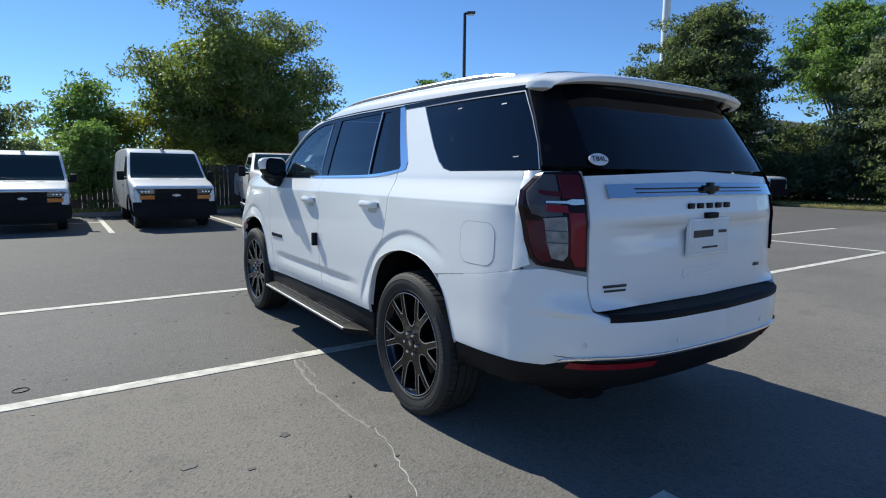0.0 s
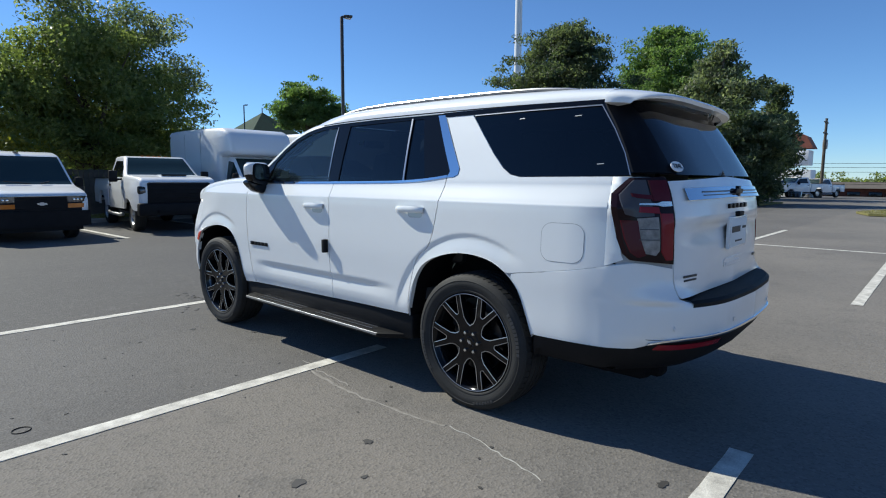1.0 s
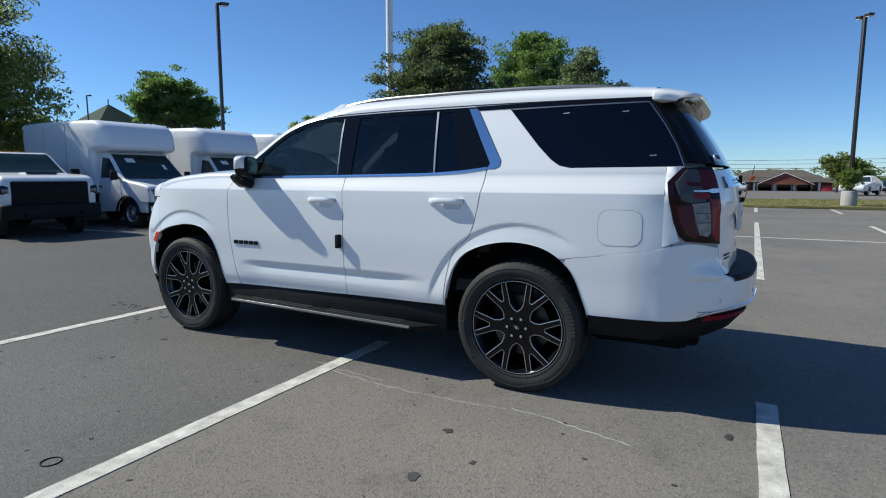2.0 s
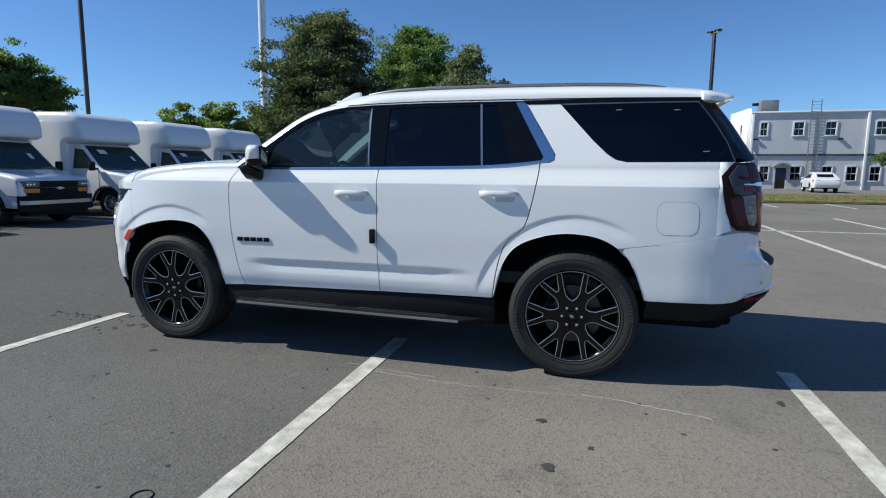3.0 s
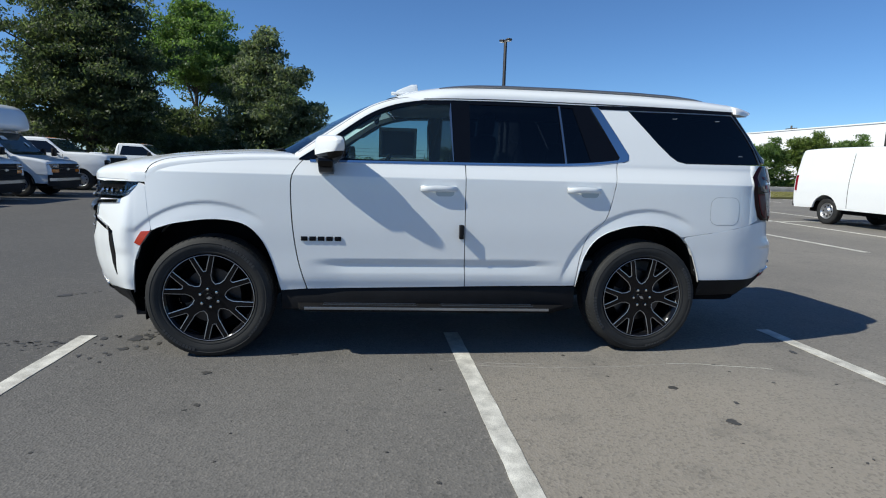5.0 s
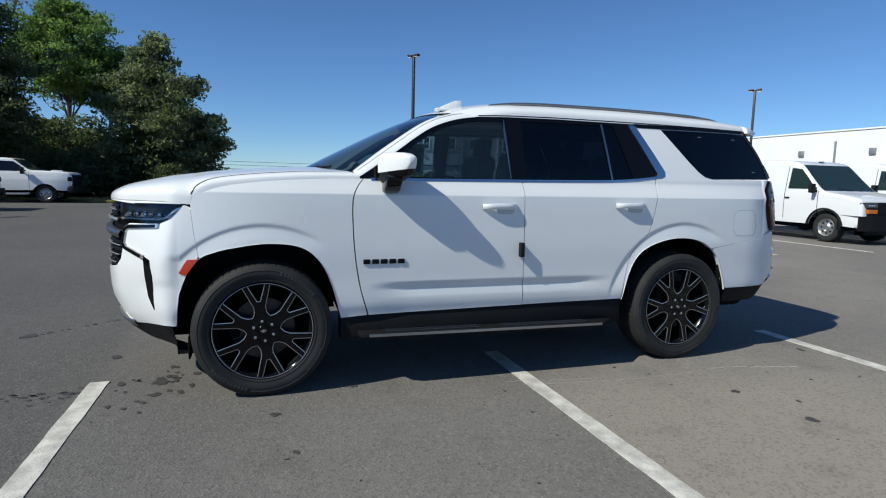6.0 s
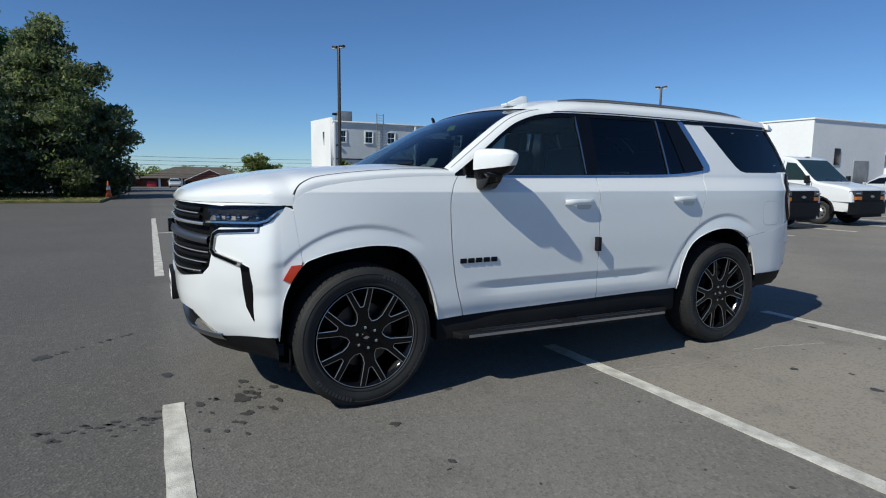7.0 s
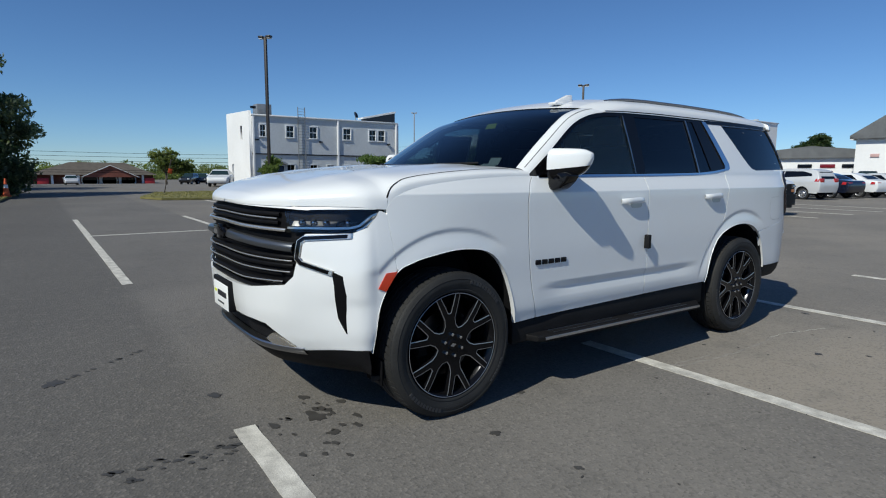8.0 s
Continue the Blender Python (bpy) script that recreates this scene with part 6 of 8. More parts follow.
for x, y, w in ((-0.42, -0.05, 0.52), (0.42, -0.05, 0.52), (-0.42, -1.0, 0.52), (0.42, -1.0, 0.52), (-0.3, -1.85, 0.55), (0.3, -1.85, 0.55)):
    part("seat", seat_bm(x, y, w), SEAT, hero, "black leather seat")
ring = lathe([(0.185 + 0.017 * math.cos(a), 0.017 * math.sin(a)) for a in np.linspace(0, 2 * math.pi, 11)[:-1]], "y", 32, closed=True)
wheel_bm = join(ring, box(0, 0.02, 0, 0.14, 0.05, 0.12, 0.02), box(0, 0.01, 0, 0.36, 0.02, 0.035, 0.008), box(0, 0.01, -0.1, 0.04, 0.02, 0.18, 0.008), tube([(0, 0, 0), (0, 0.3, -0.02)], 0.035))
part("steering_wheel", moved(wheel_bm, pose(-0.42, 0.40, 1.23, 24)), SEAT, hero)
part("rear_view_mirror", box(0, 0.42, 1.70, 0.24, 0.04, 0.07, 0.02), BLACK_TRIM, hero)
part("window_paper", moved(box(0, 0, 0, 0.085, 0.003, 0.060), pose(-0.615, 0.945, 1.437, 40, 0, 12)), PAPER, hero, "papers behind the windscreen")
part("window_paper", moved(box(0, 0, 0, 0.13, 0.09, 0.003), pose(-0.585, 0.985, 1.405, -22, 0, 10)), PAPER, hero, "papers behind the windscreen")
part("mirror_tag", moved(box(0, 0, 0, 0.11, 0.003, 0.045), pose(-0.05, 0.50, 1.715, 30)), YELLOW_TAG, hero, "yellow tag hung on the mirror")
sheet_ob = part("price_sheet", moved(box(0, 0, 0, 0.004, 0.37, 0.30), pose(0.832, 0.205, 1.545, 0, -17)), PAPER, hero, "price sheet on the far window")
part("sheet_print", moved(box(0, 0, 0, 0.008, 0.32, 0.24), pose(0.832, 0.205, 1.545, 0, -17)), INTERIOR, sheet_ob)
both("wiper", lambda: tube([(-0.05, 1.255, 1.408), (-0.35, 1.205, 1.418), (-0.62, 1.085, 1.425)], 0.007, 6), BLACK_TRIM)

# ---- other vehicles ----
def shell(prof, width, r, arches, z_low, glass_span, name, mat, parent, body_label="", ws_mat=None, step=0.14):
    """A vehicle body: a profile (front foot, over the top, to the rear foot) drawn across its width with rounded edges, and sides with cut wheel arches.
    glass_span: the stretch of the profile, as y limits above a height, that is windscreen."""
    p = np.array(prof, float)
    t = np.gradient(p, axis=0)
    t /= np.linalg.norm(t, axis=1)[:, None] + 1e-9
    nrm = np.stack([-t[:, 1], t[:, 0]], 1)
    rows, panes = [], []
    for (y, z), (ny, nz) in zip(p, nrm):
        w = width(y + ny * r, z + nz * r)
        row = []
        for f in (0, 22, 45, 67, 90):
            a = radians(f)
            d = r * (1 - math.sin(a))
            row.append((-(w - r * (1 - math.cos(a))), y + ny * d, z + nz * d))
        rows.append(row + [(x * k, row[-1][1], row[-1][2]) for k in (0.5, 0.0, -0.5) for x in (row[-1][0],)] + [(-x, yy, zz) for x, yy, zz in reversed(row)])
    fs, gs = [], []
    m = len(rows[0])
    verts = [q for row in rows for q in row]
    for i in range(len(rows) - 1):
        mid = (p[i] + p[i + 1]) / 2
        wind = glass_span[0] < mid[0] < glass_span[1] and mid[1] > glass_span[2]
        for j in range(m - 1):
            q = [i * m + j, i * m + j + 1, (i + 1) * m + j + 1, (i + 1) * m + j]
            (gs if wind and 4 <= j < m - 5 else fs).append(q)
    body = part(name, raw(verts, fs), mat, parent, body_label)
    if gs:
        bm = raw(verts, gs)
        bmesh.ops.delete(bm, geom=[v for v in bm.verts if not v.link_faces], context="VERTS")
        part("windscreen", bm, ws_mat or GLASS_VAN, parent)
    edge = [tuple(a + b * r) for a, b in zip(p, nrm) if (a + b * r)[1] > z_low]
    ring = list(edge)
    ring.append((edge[-1][0], z_low))
    for cy, R in sorted(arches):
        for k in range(13):
            a = math.pi * k / 12
            ring.append((cy - R * math.cos(a), z_low + max(0.02, R * 1.0 * math.sin(a) - (z_low - 0.36))))
    ring.append((edge[0][0], z_low))
    for s in (0, 1):
        bm = patch(ring, [], lambda y, z: (-width(y, z), y, z), step, (0.05, 0, 0))
        part("side_panel", mirrored(bm) if s else bm, mat, parent)
    return body


def side_piece(name, ring, width, d, mat, parent, step=0.15, sides=(0, 1)):
    for s in sides:
        bm = patch(ring, [], lambda y, z: (-width(y, z) - d, y, z), step, (0.01, 0, 0))
        part(name, mirrored(bm) if s else bm, mat, parent)


def plain_wheel(R=0.37, r=0.22, w=0.24, mat=RIM_SILVER):
    e = part("wheel", lathe([(r + 0.005, 0.0), (r - 0.005, -0.012), (r - 0.02, 0.0), (r - 0.03, 0.03), (r - 0.08, 0.035), (0.075, 0.005), (0.06, -0.02), (0.0, -0.022)], "x", 28), mat, None)
    part("tyre", moved(tyre_mesh(R, r, w, 30), Matrix.Translation((w * 0.42, 0, 0))), RUBBER, e)
    me = bpy.data.meshes.new("vent")
    bm = lathe([(0.0, 0.0), (0.024, 0.0), (0.024, 0.02)], "x", 10)
    bm.to_mesh(me)
    bm.free()
    finish(me, UNDER, 0)
    for i in range(8):
        a = math.pi * i / 4
        piece("vent_hole", me, e, pose(0.024, (r - 0.075) * math.cos(a), (r - 0.075) * math.sin(a)))
    return e


def set_wheels(parent, track, ys, R, r=0.22, w=0.24, mat=RIM_SILVER):
    e = plain_wheel(R, r, w, mat)
    e.parent = parent
    e.matrix_basis = pose(-track, ys[0], R)
    for x, y in ((-track, ys[1]), (track, ys[0]), (track, ys[1])):
        copy_thing(e, pose(x, y, R, 0, 0, 0 if x < 0 else 180))


def van_width(y, z):
    w = float(np.interp(z, [0.3, 0.5, 0.9, 1.2, 1.35, 2.1], [0.95, 0.985, 1.0, 0.99, 0.97, 0.865]))
    if y > 1.5:
        w -= 0.06 * ((y - 1.5) / 1.15) ** 2
    return w


VAN_PROF = spline([(2.52, 0.40), (2.62, 0.52), (2.64, 0.78), (2.60, 1.02), (2.50, 1.13), (2.1, 1.215), (1.62, 1.30), (1.30, 1.56), (0.93, 1.93), (0.70, 2.05), (0.2, 2.11), (-1.2, 2.13), (-2.6, 2.10), (-2.86, 2.00), (-2.93, 1.5), (-2.97, 1.0), (-2.95, 0.5)], 4)
CAB_PROF = [q for q in VAN_PROF if q[0] > 0.45] + [(0.42, 2.07), (0.40, 1.5), (0.40, 0.5)]


def van_front(e, amber=True, bumper=BLACK_TRIM, chrome=False):
    """Grille, lamps and bumper of the full-size van."""
    def bowed(x0, x1, z0, z1, y, d, mat, name, label="", par=None, back=0.05):
        n = 10
        rows = []
        for k in range(n + 1):
            x = x0 + (x1 - x0) * k / n
            yy = y + 0.03 - 0.035 * (x / 0.95) ** 2 - 0.10 * max(0.0, abs(x) - 0.78) / 0.17
            rows.append([(x, yy - back, z0), (x, yy + d, z0 + 0.012), (x, yy + d, z1 - 0.012), (x, yy - back, z1)])
        return part(name, sheet(rows, closed=True), mat, par or e, label)
    bowed(-0.985, 0.985, 0.34, 0.72, 2.655, 0.06, bumper, "bumper", "black front bumper", None, 0.46)
    bowed(-0.80, 0.80, 0.245, 0.36, 2.60, 0.03, BLACK_TRIM, "air_dam", "", None, 0.2)
    g = bowed(-0.93, 0.93, 0.64, 1.05, 2.625, 0.035, BLACK_TRIM, "grille", "black plastic grille", None, 0.12)
    if chrome:
        bowed(-0.95, 0.95, 0.50, 0.61, 2.72, 0.012, SATIN, "bumper_bar", "chrome bumper bar")
        bowed(-0.9, 0.9, 0.875, 0.90, 2.66, 0.016, SATIN, "grille_bar", "", g)
    for z in (0.70, 0.76, 0.96):
        bowed(-0.55, 0.55, z, z + 0.02, 2.66, 0.006, GLOSS_BLACK, "grille_slat", "", g)
    for k in (-1, 1):
        a, b = sorted((k * 0.50, k * 0.945))
        h = bowed(a, b, 0.90, 1.045, 2.635, 0.032, LAMP_DIM, "headlight", "clear headlight", None, 0.14)
        for i in range(3):
            x = k * (0.63 + 0.075 * i)
            part("lens", moved(lathe([(0, 0.02), (0.022, 0.016), (0.03, 0.0)], "y", 10), pose(x, 2.70 - 0.035 * (x / 0.95) ** 2, 0.965)), CHROME, h)
        bowed(a, b, 0.765, 0.885, 2.635, 0.034, AMBER, "indicator", "amber indicator lens", None, 0.14)
    em = prism([(-0.10, -0.02), (-0.08, 0.02), (-0.035, 0.02), (-0.035, 0.035), (0.035, 0.035), (0.035, 0.02), (0.10, 0.02), (0.08, -0.02), (0.035, -0.02), (0.035, -0.035), (-0.035, -0.035), (-0.035, -0.02)], "y", 2.70, 2.72)
    part("emblem", moved(em, pose(0, 0, 0.875)), RIM_SILVER, g, "pale cross-shaped badge")


def van_mirrors(e, y=1.42, z=1.36):
    for k in (-1, 1):
        m = part("door_mirror", box(k * 1.12, y, z, 0.17, 0.10, 0.24, 0.03), BLACK_TRIM, e, "black door mirror")
        part("mirror_arm", box(k * 1.0, y + 0.02, z - 0.07, 0.16, 0.05, 0.05, 0.012), BLACK_TRIM, m)
        part("arch_trim", tube([(k * 0.985, 1.715 - 0.475 * math.cos(a), 0.375 + 0.475 * math.sin(a)) for a in np.linspace(0.1, math.pi - 0.1, 14)], 0.03, 6), BLACK_TRIM, e)


def van_cab_details(e, papers=False):
    side_piece("door_window", [(1.40, 1.34), (1.16, 1.62), (0.92, 1.86), (0.62, 1.90), (0.60, 1.34)], van_width, 0.004, GLASS_VAN, e)
    side_piece("door_gap", [(0.53, 0.55), (0.53, 1.95), (0.515, 1.95), (0.515, 0.55)], van_width, 0.002, UNDER, e)
    side_piece("door_gap", [(1.52, 0.62), (1.50, 1.30), (1.485, 1.30), (1.505, 0.62)], van_width, 0.002, UNDER, e)
    side_piece("door_handle", [(0.68, 1.08), (0.68, 1.12), (0.55, 1.12), (0.55, 1.08)], van_width, 0.02, BLACK_TRIM, e)
    if papers:
        part("window_sticker", moved(box(0, 0, 0, 0.26, 0.17, 0.006, 0.002, 1), pose(0.42, 1.075, 1.815, -42)), PAPER, e, "white paper behind the windscreen")
        part("window_label", moved(box(0, 0, 0, 0.10, 0.20, 0.006, 0.002, 1), pose(-0.50, 1.25, 1.64, -42)), PAPER, e, "paper label behind the windscreen")
    for k in (-1, 1):
        part("wiper", tube([(k * 0.1 - 0.15, 1.66, 1.315), (k * 0.1 + 0.35 * k, 1.60, 1.37)], 0.012, 5), BLACK_TRIM, e)


def cargo_van(label, chrome=False):
    e = thing("van", label, "van")
    shell(VAN_PROF, van_width, 0.075, [(1.715, 0.46), (-1.715, 0.46)], 0.42, (0.85, 1.66, 1.28), "body", WHITE_DULL, e)
    van_front(e, chrome=chrome)
    van_mirrors(e)
    van_cab_details(e)
    side_piece("door_gap", [(-0.95, 0.5), (-0.95, 1.95), (-0.965, 1.95), (-0.965, 0.5)], van_width, 0.002, UNDER, e)
    side_piece("tail_light", [(-2.80, 0.9), (-2.80, 1.35), (-2.88, 1.35), (-2.88, 0.9)], van_width, 0.01, RED, e)
    part("rear_bumper", box(0, -2.98, 0.52, 1.8, 0.16, 0.16, 0.03), BLACK_TRIM, e)
    part("roof_marker", box(0, 0.72, 2.075, 0.10, 0.10, 0.03, 0.01), BLACK_TRIM, e)
    part("underbody", box(0, -0.1, 0.42, 1.5, 4.8, 0.2), UNDER, e)
    set_wheels(e, 0.88, (1.715, -1.715), 0.375)
    return e


def place(e, x, y, yaw, z=None):
    e.matrix_basis = pose(x, y, gz(x, y) if z is None else z, 0, 0, yaw)
    return e


van = cargo_van("white full-size cargo van with a black grille and bumper")
SHRINK = Matrix.Diagonal((0.94, 0.95, 0.94, 1))
van.matrix_basis = pose(-0.25, 13.2, 0, 0, 0, 180) @ SHRINK
tagged(van, group="vans against the fence")
copy_thing(van, pose(-3.25, 13.45, 0, 0, 0, 180) @ SHRINK)
cargo = cargo_van("white full-size cargo van without side windows")
place(cargo, 7.95, -13.15, 90)
tagged(cargo, group="cargo vans")
copy_thing(cargo, pose(7.9, -16.45, 0, 0, 0, 90))


def box_truck():
    """Cut-away van cab with a white moulded cargo body whose nose reaches over the cab."""
    e = thing("box_truck", "white box truck with a rounded moulded cargo body", "truck", group="box trucks")
    shell(CAB_PROF, van_width, 0.075, [(1.715, 0.46)], 0.42, (0.85, 1.66, 1.28), "cab", WHITE_DULL, e, step=0.14)
    van_front(e, chrome=True)
    van_mirrors(e, 1.42, 1.40)
    van_cab_details(e, True)
    prof = spline([(0.55, 0.95), (0.56, 1.9), (0.62, 2.02), (0.98, 2.06), (1.12, 2.14), (1.10, 2.40), (0.98, 2.68), (0.72, 2.85), (0.3, 2.90), (-1.5, 2.93), (-2.75, 2.91), (-2.90, 2.8), (-2.92, 2.0), (-2.90, 0.9)], 4)

    def bw(y, z):
        w = 1.17
        if y > 0.2:
            w -= 0.16 * min(1, (y - 0.2) / 0.9) ** 2
        return w - 0.05 * smoothstep(2.6, 2.95, z)
    shell(prof, bw, 0.16, [], 0.80, (9, 9, 9), "cargo_body", WHITE_DULL, e, "white moulded cargo body", step=0.22)
    side_piece("cab_recess", [(0.52, 1.0), (0.52, 1.95), (0.40, 1.98), (0.38, 1.0)], bw, -0.06, UNDER, e)
    for y in (-0.6, -1.7):
        side_piece("seam", [(y, 0.85), (y, 2.78), (y - 0.02, 2.78), (y - 0.02, 0.85)], bw, 0.003, RIM_SILVER, e)
    part("skirt", box(0, -1.25, 0.72, 2.1, 3.2, 0.22, 0.03), UNDER, e)
    part("chassis", box(0, -0.3, 0.5, 0.9, 4.8, 0.18), UNDER, e)
    set_wheels(e, 0.88, (1.715, -1.75), 0.385)
    return e


bt = box_truck()
for i, (x, y) in enumerate(((6.02, 13.5), (9.03, 13.25), (12.1, 13.05), (15.2, 13.0))):
    if i == 0:
        place(bt, x, y, 180)
    else:
        copy_thing(bt, pose(x, y, 0, 0, 0, 180))


def pickup_width(y, z):
    w = float(np.interp(z, [0.4, 0.7, 1.1, 1.3, 1.95], [1.0, 1.02, 1.02, 0.99, 0.78]))
    if y > 1.9:
        w -= 0.12 * ((y - 1.9) / 0.95) ** 2
    return w


def pickup(label):
    """Regular-cab heavy pickup: tall nose, cab and an open bed."""
    e = thing("pickup", label, "pickup truck")
    prof = spline([(2.72, 0.62), (2.80, 0.75), (2.82, 1.15), (2.76, 1.32), (2.5, 1.40), (1.6, 1.44), (1.25, 1.46), (0.95, 1.64), (0.62, 1.90), (0.35, 1.975), (-0.4, 1.98), (-0.62, 1.92), (-0.72, 1.40), (-0.74, 0.62)], 4)
    shell(prof, pickup_width, 0.10, [(1.80, 0.50)], 0.55, (0.58, 1.24, 1.46), "cab", WHITE_DULL, e)
    bed = [(-0.76, 0.55), (-0.76, 1.36), (-3.0, 1.36), (-3.02, 0.60)]
    ring = [(-0.78, 0.58), (-0.78, 1.37), (-3.02, 1.37), (-3.02, 0.62), (-2.4, 0.62)] + [(-1.80 - 0.52 * math.cos(a), 0.48 + 0.52 * math.sin(a)) for a in np.linspace(0.2, math.pi - 0.2, 13)] + [(-1.25, 0.58)]
    for s in (0, 1):
        bm = patch(ring, [], lambda y, z: (-pickup_width(y, z), y, z), 0.15, (0.06, 0, 0))
        part("bed_side", mirrored(bm) if s else bm, WHITE_DULL, e)
    part("tailgate", box(0, -3.0, 1.02, 1.9, 0.06, 0.7, 0.02), WHITE_DULL, e)
    part("bed_floor", box(0, -1.9, 0.80, 1.9, 2.2, 0.06), UNDER, e)
    part("bed_rail", join(box(-0.99, -1.9, 1.375, 0.07, 2.25, 0.03, 0.01), box(0.99, -1.9, 1.375, 0.07, 2.25, 0.03, 0.01)), BLACK_TRIM, e)
    g = part("grille", box(0, 2.80, 0.99, 1.52, 0.10, 0.56, 0.05), BLACK_TRIM, e, "large black grille")
    for z in (0.80, 0.90, 1.00, 1.10, 1.20):
        part("grille_slat", box(0, 2.855, z, 1.44, 0.02, 0.025, 0.006), BLACK_TRIM, g)
    part("bumper", box(0, 2.80, 0.60, 1.96, 0.26, 0.32, 0.05), BLACK_TRIM, e, "black steel bumper")
    for k in (-1, 1):
        h = part("headlight", box(k * 0.86, 2.745, 1.08, 0.19, 0.16, 0.20, 0.04), GLOSS_BLACK, e)
        part("lens", box(k * 0.86, 2.83, 1.06, 0.13, 0.02, 0.09, 0.008), LAMP_DIM, h)
        part("tow_hook", box(k * 0.55, 2.94, 0.55, 0.05, 0.06, 0.08, 0.015), UNDER, e)
        m = part("door_mirror", box(k * 1.17, 1.02, 1.42, 0.20, 0.12, 0.30, 0.03), BLACK_TRIM, e)
        part("mirror_arm", box(k * 1.03, 1.04, 1.34, 0.14, 0.05, 0.05, 0.01), BLACK_TRIM, m)
        part("step_bar", tube([(k * 1.02, 1.2, 0.42), (k * 1.06, 1.0, 0.40), (k * 1.06, -0.5, 0.40), (k * 1.02, -0.7, 0.42)], 0.045, 8), RIM_SILVER, e)
    for x in (-0.3, -0.15, 0, 0.15, 0.3):
        part("cab_marker", box(x, 0.36, 1.985, 0.08, 0.05, 0.025, 0.008), AMBER, e)
    part("bonnet_scoop", box(0, 2.1, 1.43, 0.62, 0.5, 0.07, 0.03), WHITE_DULL, e)
    part("scoop_slot", box(0, 2.345, 1.452, 0.60, 0.05, 0.05, 0.01), GLOSS_BLACK, e)
    side_piece("door_window", [(1.12, 1.40), (0.88, 1.64), (0.60, 1.83), (-0.35, 1.86), (-0.45, 1.40)], pickup_width, 0.004, GLASS_BLACK, e)
    side_piece("door_gap", [(1.22, 0.62), (1.22, 1.42), (1.205, 1.42), (1.205, 0.62)], pickup_width, 0.002, UNDER, e)
    side_piece("door_gap", [(-0.52, 0.62), (-0.52, 1.88), (-0.535, 1.88), (-0.535, 0.62)], pickup_width, 0.002, UNDER, e)
    side_piece("door_handle", [(-0.28, 1.16), (-0.28, 1.20), (-0.45, 1.20), (-0.45, 1.16)], pickup_width, 0.02, GLOSS_BLACK, e)
    part("underbody", box(0, 0, 0.55, 1.5, 5.2, 0.2), UNDER, e)
    set_wheels(e, 0.90, (1.80, -1.80), 0.41, 0.25, 0.27)
    return e


pk = pickup("white heavy-duty regular-cab pickup with a black grille")
place(pk, 3.22, 13.8, 171.4)
for x, y in ((26.3, 12.4), (19.5, 13.3)):
    tagged(copy_thing(pk, pose(x, y, 0, 0, 0, 180)), "white pickup parked at the end of the truck row")
for x, y, yaw in ((62, 8.0, 60), (68, 7.0, 70)):
    tagged(copy_thing(pk, pose(x, y, gz(x, y), 0, 0, yaw)), "white pickup parked across the street")


def car_width(y, z):
    w = float(np.interp(z, [0.25, 0.5, 0.8, 0.95, 1.45], [0.86, 0.90, 0.91, 0.88, 0.60]))
    if abs(y) > 1.5:
        w -= 0.16 * ((abs(y) - 1.5) / 0.9) ** 2
    return w


